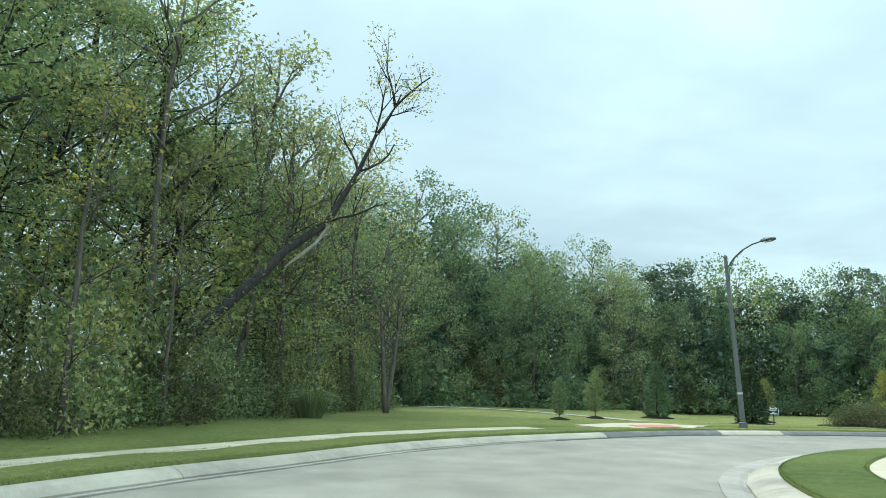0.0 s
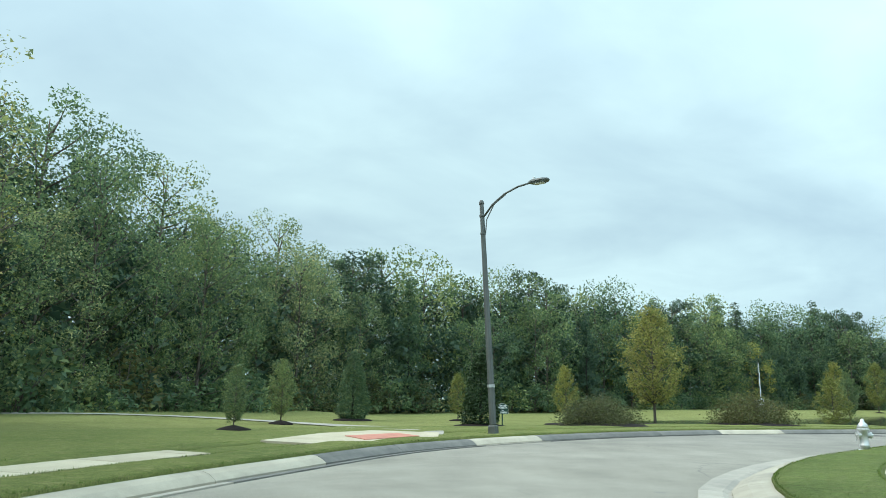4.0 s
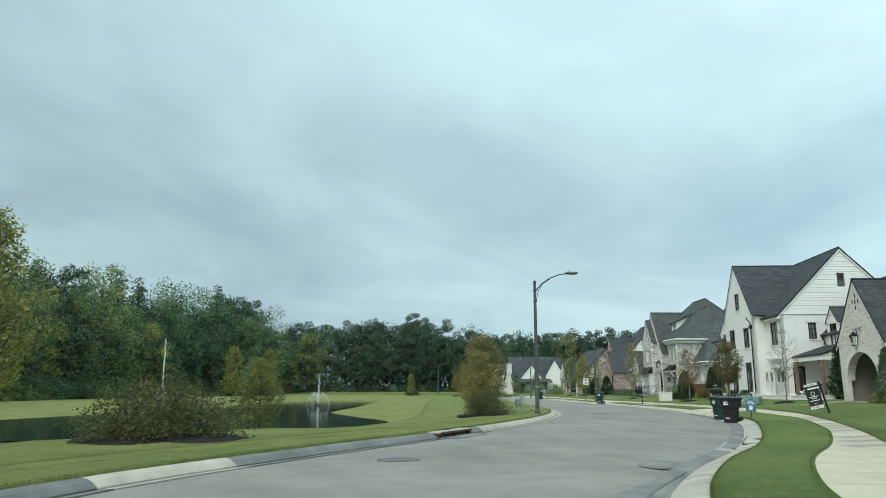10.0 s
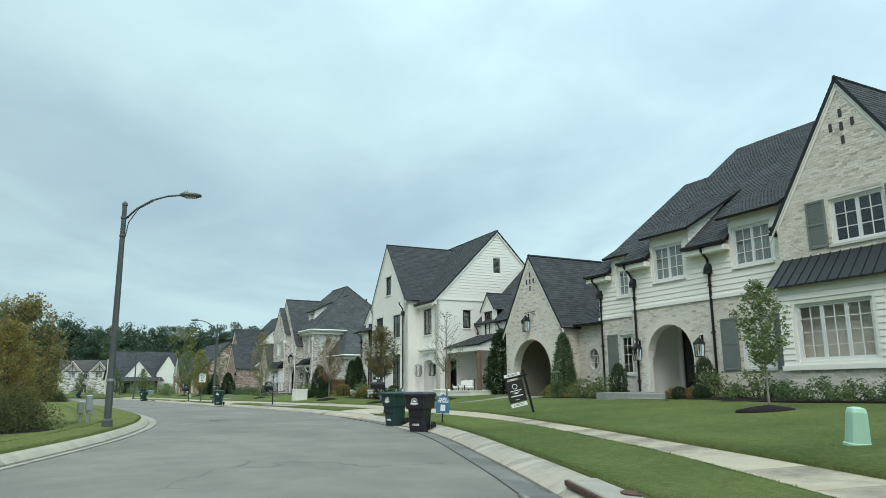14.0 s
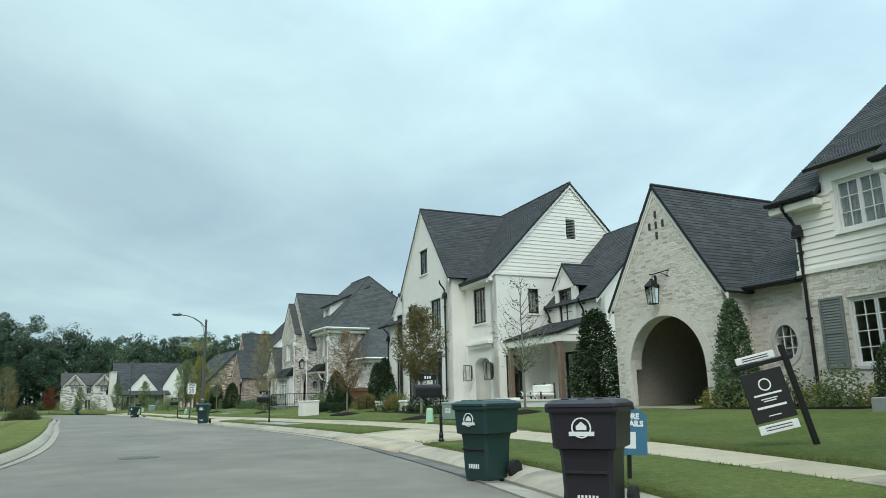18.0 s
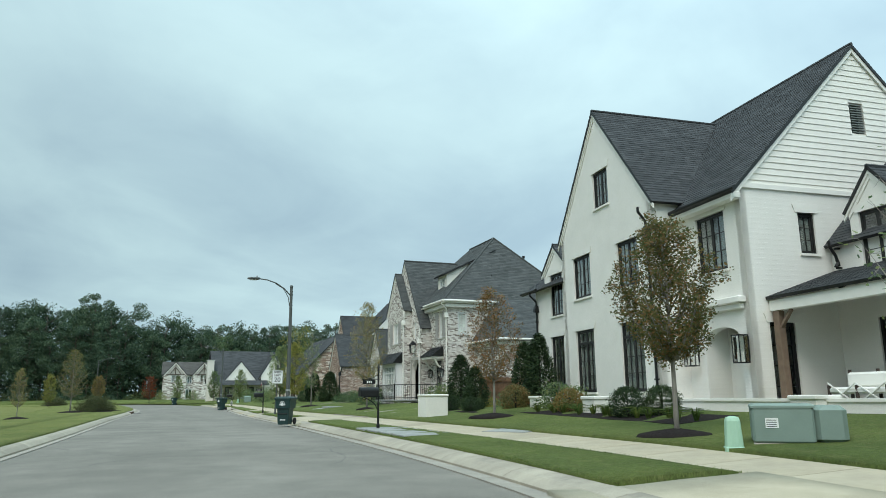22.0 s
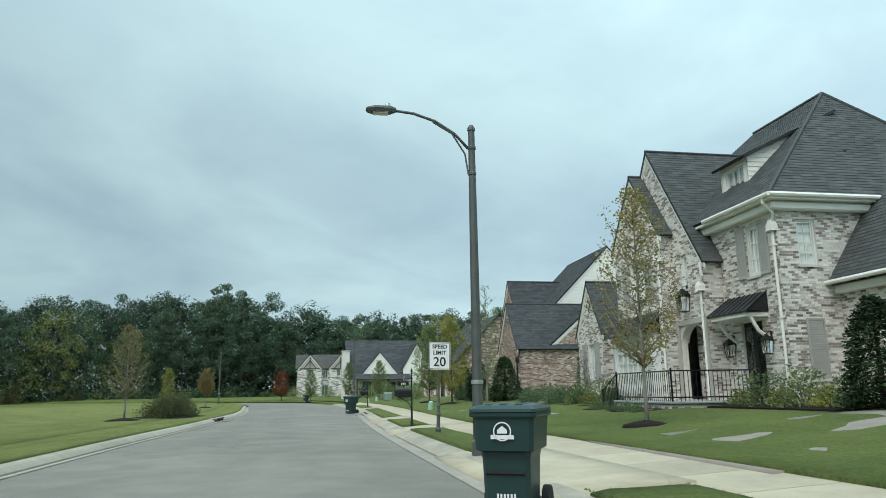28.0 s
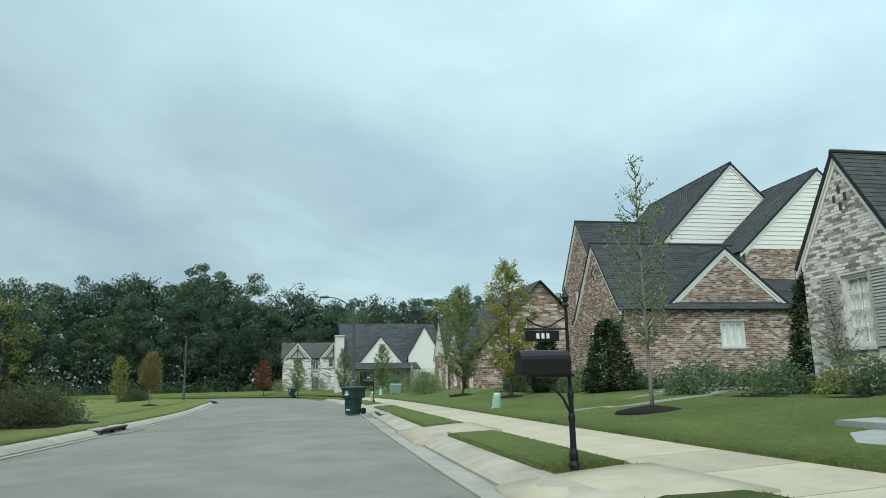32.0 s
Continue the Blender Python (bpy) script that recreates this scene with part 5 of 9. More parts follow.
    roof(h, [(-0.12, 0.35, 6.92), (10.3, 0.35, 6.92), (10.3, -4.85, 12.27), (-0.12, -4.85, 12.27)], M_SHINGLE, seed=73)
    roof(h, [(-0.12, -10.05, 6.92), (10.3, -10.05, 6.92), (10.3, -4.85, 12.27), (-0.12, -4.85, 12.27)], M_SHINGLE, seed=74, wide=0.7)
    for e0 in (0.35, -10.05):
        rake(h, (-0.085, e0, 6.83), (-0.085, -4.85, 12.18), 0.2, 0.05, (1, 0, 0))
    part("ridge_cap", MB().tube([(-0.12, -4.85, 12.27), (10.3, -4.85, 12.27)], 0.06, 6), M_SHINGLE, h)
    part("cornice", MB().bevel_box((-0.1, 0.0, 6.72), (2.95, 0.3, 6.94), 0.03), M_TRIM, h)
    eave(h, (-0.3, 0.38, 6.98), (2.9, 0.38, 6.98), M_BLACK)
    downpipe(h, (3.12, 1.42, 7.2), (3.12, 1.14, 1.0), (0, -0.25, 0), M_BLACK)
    wall(h, east(10.0), [(-9.7, B), (0, B), (0, 7.15), (-9.7, 7.15)], [], M_WHITEBRICK)
    wall(h, east(10.0), tri_, [], M_SIDING, "gable_wall")
    wall(h, lambda a, z, d=0.0: (a, -9.7 + d, z), [(0, B), (10, B), (10, 7.15), (0, 7.15)], [], M_WHITEBRICK)
    # east wing with a wall dormer
    E0 = front(0.5)
    ew = [(9.6, B), (13.7, B), (13.7, 6.0), (9.6, 6.0)]
    he = [(10.85, 4.55, 12.05, 6.0), (10.9, 1.25, 12.15, 3.65)]
    wall(h, E0, ew, he, M_WHITEBRICK)
    window(h, E0, 10.85, 4.55, 12.05, 6.4, M_BRONZE, 2, 2, 3, curtain=True, cloth=M_BLIND, sill=M_TRIM, head=M_TRIM)
    window(h, E0, *he[1], M_BRONZE, 2, 2, 3, sill=M_TRIM, head=M_TRIM)
    dg = gable_outline(10.35, 12.65, 6.0, 6.65, 11.5, 7.65)
    wall(h, E0, dg, [(10.85, 6.0, 12.05, 6.4)], M_WHITEBRICK, "dormer_face")
    pair_roof(h, 10.35, 12.65, 6.65, 11.5, 7.65, 0.5, -3.5, M_SHINGLE, over=0.18, seed=76)
    roof(h, [(9.7, 0.85, 5.85), (14.6, 0.85, 5.85), (14.6, -4.2, 9.6), (9.7, -4.2, 9.6)], M_SHINGLE, seed=77)
    roof(h, [(9.7, -9.2, 5.85), (14.6, -9.2, 5.85), (14.6, -4.2, 9.6), (9.7, -4.2, 9.6)], M_SHINGLE, seed=78, wide=0.8)
    wall(h, east(13.7), [(-8.9, B), (0.5, B), (0.5, 5.9), (-4.2, 9.35), (-8.9, 5.9)], [], M_WHITEBRICK)
    downpipe(h, (13.5, 0.88, 5.85), (13.5, 0.57, 0.6), (0, -0.3, 0), M_BLACK)
    eave(h, (12.8, 0.88, 5.87), (14.6, 0.88, 5.87), M_BLACK)
    # rear west wing with dormer and covered porch
    V = front(-3.1)
    vw = [(-4.4, B), (0.0, B), (0.0, 5.6), (-4.4, 5.6)]
    hv = [(-4.0, 0.8, -3.1, 3.2), (-2.4, 0.8, -1.3, 3.2)]
    wall(h, V, vw, hv, M_WHITEBRICK)
    for q in hv:
        window(h, V, *q, M_BRONZE, 1, 2, 4)
    gw = [(-10.8, B), (-3.1, B), (-3.1, 5.6), (-6.95, 9.5), (-10.8, 5.6)]
    vent2 = (-7.2, 7.8, -6.7, 8.6)
    wall(h, west(-4.4), gw, [vent2], M_WHITEBRICK)
    clad(h, west(-4.4), [(-9.8, 6.62), (-4.1, 6.62), (-6.95, 9.5)], [vent2], M_SIDING, 0.2)
    part("louvre_vent", MB().box((-4.42, -7.2, 7.8), (-4.3, -6.7, 8.6)), M_SHUTTER, h)
    pair_roof(h, -10.8, -3.1, 5.6, -6.95, 9.5, -4.4, 0.0, M_SHINGLE, along="x", seed=80)
    dv = front(-3.0)
    wall(h, dv, gable_outline(-2.6, -0.9, 4.4, 6.35, -1.75, 7.35), [(-2.3, 4.5, -1.2, 6.2)], M_WHITEBRICK, "dormer_face")
    window(h, dv, -2.3, 4.5, -1.2, 6.2, M_BRONZE, 2, 1, 3, sill=M_TRIM, head=M_TRIM)
    pair_roof(h, -2.6, -0.9, 6.35, -1.75, 7.35, -3.0, -6.0, M_SHINGLE, over=0.15, seed=83)
    for a in (-3.2, -0.3):
        downpipe(h, (a, -2.75, 5.55), (a, -3.02, 4.7), (0, -0.2, 0), M_BLACK, False)
    roof(h, [(-4.7, -0.55, 3.85), (-0.02, -0.55, 3.85), (-0.02, -3.1, 4.7), (-4.7, -3.1, 4.7)], M_SHINGLE, seed=85)
    part("porch_beam", MB().box((-4.6, -0.9, 3.45), (-0.02, -0.65, 3.75)), M_TRIM, h)
    part("porch_beam", MB().box((-4.6, -3.1, 3.45), (-4.35, -0.9, 3.75)), M_TRIM, h)
    pg = [(-3.1, 3.75), (-0.65, 3.75), (-3.1, 4.55)]
    wall(h, west(-4.6), pg, [], M_SIDING, "porch_gable", 0.05)
    clad(h, west(-4.6), pg, [], M_SIDING, 0.16)
    for x, y in ((-4.46, -0.78), (-0.2, -0.78)):
        p = part("porch_post", MB().bevel_box((x - 0.11, y - 0.11, 0.8), (x + 0.11, y + 0.11, 3.45), 0.015), M_POST, h, "stained timber porch post")
        part("post_brace", MB().tube([(x, y, 2.9), (x + (0.5 if x < -1 else -0.5), y, 3.44)], 0.06, 4), M_POST, p)
    part("porch_floor", MB().box((-5.2, -3.1, 0.2), (-0.02, -0.4, 0.8)), M_WHITEBRICK, h)
    # low white terrace wall along the front
    for p0, p1 in (((2.3, 2.35), (-3.2, 1.22)), ((-3.2, 1.22), (-6.0, 0.66)), ((-6.0, 0.66), (-6.0, -2.0))):
        a, b = Vector((*p0, 0)), Vector((*p1, 0))
        n = Vector(((b - a).y, -(b - a).x, 0)).normalized() * -0.3
        up = Vector((0, 0, 1))
        tw = part("terrace_wall", MB().prism([a + up * 0.2, b + up * 0.2, b + n + up * 0.2, a + n + up * 0.2], up * 0.78), M_WHITEBRICK, h)
        part("coping", MB().prism([a - n * 0.12 + up * 0.98, b - n * 0.12 + up * 0.98, b + n * 1.12 + up * 0.98, a + n * 1.12 + up * 0.98], up * 0.07), M_TRIM, tw)
    part("terrace_floor", MB().box((-0.1, 0.0, 0.2), (2.95, 2.3, 0.78)), M_FLAG, h)
    for a0, a1, b0, b1 in ((2.75, 3.55, 2.2, 3.55), (1.55, 2.35, 1.9, 2.5), (-3.55, -2.75, 0.8, 1.45), (8.6, 9.2, 2.2, 2.9)):
        p = part("pier", MB().bevel_box((a0, b0, 0.2), (a1, b1, 1.03), 0.02), M_WHITEBRICK, h)
        part("coping", MB().bevel_box((a0 - 0.04, b0 - 0.04, 1.03), (a1 + 0.04, b1 + 0.04, 1.13), 0.02), M_TRIM, p)
    part("terrace_edge", MB().box((2.95, 1.05, 0.2), (3.5, 2.25, 0.78)), M_WHITEBRICK, h)
    for i in range(3):
        part("entry_step", MB().bevel_box((1.9, 2.15, 0.2), (2.73, 3.5 - 0.4 * i, 0.50 + 0.14 * i), 0.015), M_FLAG, h)
    return h


house_white()


# ---- grey whitewashed brick house ----
def house_grey():
    h = thing("house", pose(97.84, 22.29, 0, 0, 0, 20), "grey whitewashed brick house with hipped slate-grey roof", "house")
    B, W2 = 0.3, M_WHITEFRAME
    Fm = front(0.0)
    fm = [(0.0, B), (5.0, B), (5.0, 6.9), (0.0, 6.9)]
    hm = [(0.95, 4.75, 1.55, 6.36), (1.15, 0.95, 2.25, 3.35)]
    wall(h, Fm, fm, hm, M_MORTAR)
    bricks(h, Fm, fm, hm, M_BRICK_GREY, seed=101)
    window(h, Fm, *hm[0], W2, 1, 2, 3, sill=M_STONE, curtain=True)
    shutter(h, Fm, 1.6, 4.73, 2.05, 6.4, M_SHUTTER2)
    shutter(h, Fm, 0.42, 4.73, 0.88, 6.4, M_SHUTTER2)
    d = part("front_door", MB().bevel_box((1.16, -0.14, 0.96), (2.24, -0.08, 3.34), 0.01), M_BLACK, h, "black glazed double front door")
    for k in (0, 1):
        part("pane", MB().box((1.26 + 0.53 * k, -0.078, 1.5), (1.62 + 0.53 * k, -0.07, 3.2)), M_GLASS, d)
    metal_awning(h, Fm, 0.65, 2.85, 3.6, 4.22, 0.85)
    part("awning_box", MB().bevel_box((0.8, 0.0, 3.42), (2.7, 0.8, 3.58), 0.02), M_TRIM, h)
    for a in (0.85, 2.55):
        part("bracket", MB().tube([(a, 0.02, 2.75), (a, 0.35, 3.0), (a, 0.6, 3.42)], 0.06, 6), M_TRIM, h)
        lantern(h, Fm, a + (-0.1 if a < 1 else 0.15), 2.3, 0.62, 0.26)
    # west side
    Sw = west(0.0)
    sw = [(-9.4, B), (0.0, B), (0.0, 6.9), (-9.4, 6.9)]
    hsd = [(-1.3, 4.9, -0.65, 6.32)]
    wall(h, Sw, sw, hsd, M_MORTAR)
    bricks(h, Sw, sw, hsd, M_BRICK_GREY, seed=102)
    window(h, Sw, *hsd[0], W2, 1, 2, 4, sill=M_STONE, curtain=True)
    shutter(h, Sw, -1.22, 1.55, -0.62, 3.3, M_SHUTTER2)
    part("sill", MB().box((-0.06, -1.3, 1.45), (0.0, -0.55, 1.54)), M_STONE, h)
    wall(h, lambda a, z, dd=0.0: (a, -9.4 + dd, z), [(0, B), (10, B), (10, 6.9), (0, 6.9)], [], M_MORTAR)
    wall(h, east(10.0), [(-9.4, B), (0, B), (0, 6.9), (-9.4, 6.9)], [], M_MORTAR)
    # hipped main roof
    ez, pz, o = 6.98, 11.95, 0.45
    pk0, pk1 = (3.0, -4.7, pz), (7.2, -4.7, pz)
    roof(h, [(-o, o, ez), (10 + o, o, ez), pk1, pk0], M_SHINGLE2, seed=111)
    roof(h, [(-o, o, ez), (-o, -9.4 - o, ez), pk0], M_SHINGLE2, seed=112)
    roof(h, [(10 + o, o, ez), (10 + o, -9.4 - o, ez), pk1], M_SHINGLE2, seed=113, wide=0.8)
    roof(h, [(-o, -9.4 - o, ez), (10 + o, -9.4 - o, ez), pk1, pk0], M_SHINGLE2, seed=114, wide=0.8)
    for a, b in (((-o, o, ez), pk0), ((-o, -9.4 - o, ez), pk0), (pk0, pk1)):
        part("hip_cap", MB().tube([Vector(a) + Vector((0, 0, 0.03)), Vector(b) + Vector((0, 0, 0.03))], 0.06, 6), M_SHINGLE2, h)
    part("cornice", MB().bevel_box((-0.25, -9.6, 6.55), (5.0, 0.25, 6.8), 0.04), M_TRIM, h)
    part("soffit", MB().box((-0.42, -9.8, 6.82), (5.0, 0.42, 6.9)), M_TRIM, h)
    eave(h, (-0.47, 0.47, 6.95), (3.2, 0.47, 6.95), M_TRIM, 0.075)
    eave(h, (-0.47, 0.47, 6.95), (-0.47, -9.8, 6.95), M_TRIM, 0.075)
    downpipe(h, (-0.1, 0.45, 6.9), (0.1, 0.08, 0.5), (0, -0.32, 0), M_TRIM)
    part("flue", MB().lathe([(0.07, 0), (0.07, 0.5), (0.1, 0.5), (0.1, 0.6)], (2.0, -6.5, 10.0)), M_BLACK, h)
    part("flue", MB().lathe([(0.05, 0), (0.05, 0.35)], (0.9, -3.5, 8.6)), M_BLACK, h)
    # shed dormer
    D = front(-0.85)
    df = [(2.3, 7.75), (3.9, 7.75), (3.9, 9.1), (2.3, 9.1)]
    dh = [(2.55, 7.95, 3.65, 8.95)]
    wall(h, D, df, dh, M_SIDING, "dormer_face")
    window(h, D, *dh[0], W2, 3, 1, 2, curtain=True)
    for u, f in ((2.3, west), (3.9, east)):
        t_ = [(-0.85, 7.9), (-0.85, 9.1), (-3.9, 10.6)]
        wall(h, f(u), t_, [], M_SIDING, "dormer_cheek", 0.06)
        clad(h, f(u), t_, [], M_SIDING, 0.17)
    roof(h, [(2.1, -0.6, 9.08), (4.1, -0.6, 9.08), (4.1, -4.4, 10.95), (2.1, -4.4, 10.95)], M_SHINGLE2, seed=115, name="dormer_roof")
    # steep front gable with a long western slope
    G = front(0.7)
    ag, zg = 6.4, 10.55
    sl = (zg - 5.75) / (ag - 3.1)
    gab = [(3.1, B), (9.7, B), (9.7, 5.75), (ag, zg), (3.1, 5.75)]
    arch = (3.25, 4.85, 2.9, 3.5)
    hg = [(3.25, 0.5, 4.85, 3.5), (4.05, 4.75, 4.5, 6.0)]
    wall(h, G, gab, hg, M_MORTAR)
    spandrel(h, G, arch, M_MORTAR, 0.3)
    bricks(h, G, gab, hg[1:], M_BRICK_GREY, (arch,), 103)
    window(h, G, *hg[1], W2, 1, 2, 3, sill=M_STONE, curtain=True)
    part("arch_surround", MB().box((3.05, 0.7, 3.5), (5.05, 0.78, 3.68)), M_STUCCO, h)
    for a in (3.05, 4.87):
        part("arch_surround", MB().box((a, 0.7, 0.7), (a + 0.18, 0.78, 3.5)), M_STUCCO, h)
    part("porch_back", MB().box((3.1, -0.9, 0.5), (5.0, -0.8, 3.8)), M_MORTAR, h)
    pair_roof(h, 3.1, 9.7, 5.75, ag, zg, 0.7, -4.5, M_SHINGLE2, seed=116, over=0.22)
    wall(h, west(3.1), [(0, B), (0.7, B), (0.7, 5.8), (0, 5.8)], [], M_MORTAR)
    bricks(h, west(3.1), [(0, B), (0.7, B), (0.7, 5.8), (0, 5.8)], [], M_BRICK_GREY, seed=104)
    downpipe(h, (3.0, 0.85, 5.5), (3.2, 0.78, 0.6), (0, -0.05, 0), M_TRIM)
    lantern(h, G, 4.2, 3.95, 0.85, 0.36)
    # second gable with bay window
    G2 = front(1.2)
    g2 = gable_outline(5.05, 8.95, B, 7.05, 7.0, 9.65)
    h2 = [(6.35, 4.72, 7.62, 6.12)]
    wall(h, G2, g2, h2, M_MORTAR)
    bricks(h, G2, g2, h2 + [(5.5, 1.2, 8.6, 3.4), (6.96, 7.6, 7.06, 8.8)], M_BRICK_GREY, seed=105)
    window(h, G2, *h2[0], W2, 2, 2, 3, sill=M_STONE, curtain=True)
    shutter(h, G2, 7.72, 4.7, 8.25, 6.16, M_SHUTTER2)
    shutter(h, G2, 5.72, 4.7, 6.25, 6.16, M_SHUTTER2)
    part("vent_slot", MB().box((6.97, 1.1, 7.6), (7.05, 1.21, 8.8)), M_INSIDE, h)
    pair_roof(h, 5.05, 8.95, 7.05, 7.0, 9.65, 1.2, -3.5, M_SHINGLE2, seed=118, over=0.2)
    for u, f in ((5.05, west), (8.95, east)):
        q = [(0.7, B), (1.2, B), (1.2, 7.0), (0.7, 7.0)]
        wall(h, f(u), q, [], M_MORTAR)
        bricks(h, f(u), q, [], M_BRICK_GREY, seed=106)
    downpipe(h, (4.95, 1.3, 6.85), (5.1, 1.27, 0.6), (0, -0.05, 0), M_TRIM)
    bay = front(1.7)
    bf = [(5.5, 1.15), (8.6, 1.15), (8.6, 3.35), (5.5, 3.35)]
    bh = [(5.7, 1.35, 8.4, 3.2)]
    wall(h, bay, bf, bh, W2, "bay", 0.12)
    window(h, bay, *bh[0], W2, 3, 2, 4, transom=2.7, bar=0.03, curtain=True)
    for u, f in ((5.5, west), (8.6, east)):
        wall(h, f(u), [(1.2, 1.15), (1.7, 1.15), (1.7, 3.35), (1.2, 3.35)], [], W2, "bay_side", 0.1)
    part("bay_base", MB().box((5.5, 1.2, B), (8.6, 1.68, 1.15)), M_MORTAR, h)
    bricks(h, front(1.68), [(5.5, B), (8.6, B), (8.6, 1.15), (5.5, 1.15)], [], M_BRICK_GREY, seed=107)
    metal_awning(h, G2, 5.3, 8.85, 3.35, 4.1, 0.75)
    # low wing with its own gable
    wall(h, front(0.3), [(8.95, B), (11.2, B), (11.2, 4.0), (8.95, 4.0)], [], M_MORTAR)
    bricks(h, front(0.3), [(8.95, B), (11.2, B), (11.2, 4.0), (8.95, 4.0)], [], M_BRICK_GREY, seed=108)
    roof(h, [(8.9, 0.6, 3.95), (11.6, 0.6, 3.95), (11.6, -3.0, 6.1), (8.9, -3.0, 6.1)], M_SHINGLE2, seed=119)
    G3 = front(1.1)
    g3 = gable_outline(11.05, 13.95, B, 3.95, 12.45, 6.2)
    h3 = [(11.95, 1.72, 12.75, 3.36)]
    wall(h, G3, g3, h3, M_MORTAR)
    bricks(h, G3, g3, h3, M_BRICK_GREY, seed=109)
    window(h, G3, *h3[0], W2, 1, 2, 4, sill=M_STONE, curtain=True)
    shutter(h, G3, 12.83, 1.7, 13.35, 3.4, M_SHUTTER2)
    shutter(h, G3, 11.35, 1.7, 11.87, 3.4, M_SHUTTER2)
    slots(h, G3, ((12.45, 5.35), (12.45, 4.95), (12.28, 5.15), (12.62, 5.15)), 0.08, 0.18)
    pair_roof(h, 11.05, 13.95, 3.95, 12.45, 6.2, 1.1, -6.0, M_SHINGLE2, seed=120, over=0.2)
    for u, f in ((11.05, west), (13.95, east)):
        q = [(-6.0, B), (1.1, B), (1.1, 3.9), (-6.0, 3.9)]
        wall(h, f(u), q, [], M_MORTAR)
        bricks(h, f(u), q, [], M_BRICK_GREY, seed=110)
    downpipe(h, (10.95, 0.9, 3.8), (10.98, 0.6, 0.5), (0, -0.05, 0), M_TRIM)
    # west side wing under a lean-to hip
    q = [(-3.6, B), (0.0, B), (0.0, 4.3), (-3.6, 4.3)]
    Fw = front(-1.9)
    hq = [(-2.2, 2.3, -1.4, 3.4)]
    wall(h, Fw, q, hq, M_MORTAR)
    bricks(h, Fw, q, hq, M_BRICK_GREY, seed=121)
    window(h, Fw, *hq[0], W2, 1, 2, 2, sill=M_STONE, curtain=True)
    q = [(-9.0, B), (-1.9, B), (-1.9, 4.3), (-9.0, 4.3)]
    hz = [(-5.3, 2.2, -4.5, 3.4)]
    wall(h, west(-3.6), q, hz, M_MORTAR)
    bricks(h, west(-3.6), q, hz, M_BRICK_GREY, seed=122)
    window(h, west(-3.6), *hz[0], W2, 1, 2, 2, sill=M_STONE, curtain=True)
    roof(h, [(-4.0, -1.5, 4.35), (0.0, -1.5, 4.35), (0.0, -3.6, 7.4)], M_SHINGLE2, seed=123)
    roof(h, [(-4.0, -1.5, 4.35), (-4.0, -9.4, 4.35), (0.0, -9.4, 7.4), (0.0, -3.6, 7.4)], M_SHINGLE2, seed=124)
    eave(h, (-4.02, -1.45, 4.35), (0.0, -1.45, 4.35), M_TRIM)
    eave(h, (-4.02, -1.45, 4.35), (-4.02, -9.2, 4.35), M_TRIM)
    part("cornice", MB().bevel_box((-3.8, -9.0, 4.02), (0.0, -1.7, 4.28), 0.03), M_TRIM, h)
    # stoop with railing
    part("stoop", MB().bevel_box((1.6, 0.0, 0.2), (5.6, 3.0, 0.85), 0.02), M_MORTAR, h)
    bricks(h, front(3.0), [(1.6, 0.25), (5.6, 0.25), (5.6, 0.8), (1.6, 0.8)], [], M_BRICK_GREY, seed=125)
    bricks(h, west(1.6), [(0.0, 0.25), (3.0, 0.25), (3.0, 0.8), (0.0, 0.8)], [], M_BRICK_GREY, seed=126)
    part("stoop_slab", MB().bevel_box((1.5, 0.0, 0.85), (5.7, 3.08, 0.93), 0.02), M_FLAG, h)
    for i in range(4):
        part("stoop_step", MB().bevel_box((5.6, 1.0, 0.2), (6.9 - 0.33 * i, 3.0, 0.36 + 0.16 * i), 0.015), M_FLAG, h)
    rail = thing("stoop_railing", h.matrix_world.copy(), "black iron railing round the brick stoop", "railing")

    def run(a, b, n):
        a, b = Vector(a), Vector(b)
        for k in (0.12, 0.92):
            part("rail", MB().tube([a + Vector((0, 0, k)), b + Vector((0, 0, k))], 0.022, 6), M_BLACK, rail)
        for i in range(n + 1):
            p = a.lerp(b, i / n)
            end = i in (0, n)
            part("post" if end else "baluster", MB().tube([p, p + Vector((0, 0, 1.0 if end else 0.92))], 0.03 if end else 0.011, 6), M_BLACK, rail)
    run((1.6, 0.15, 0.93), (1.6, 2.95, 0.93), 20)
    run((1.6, 2.95, 0.93), (5.6, 2.95, 0.93), 30)
    run((5.6, 2.95, 0.93), (6.9, 2.95, 0.35), 10)
    run((5.6, 1.05, 0.93), (6.9, 1.05, 0.35), 10)
    return h


house_grey()


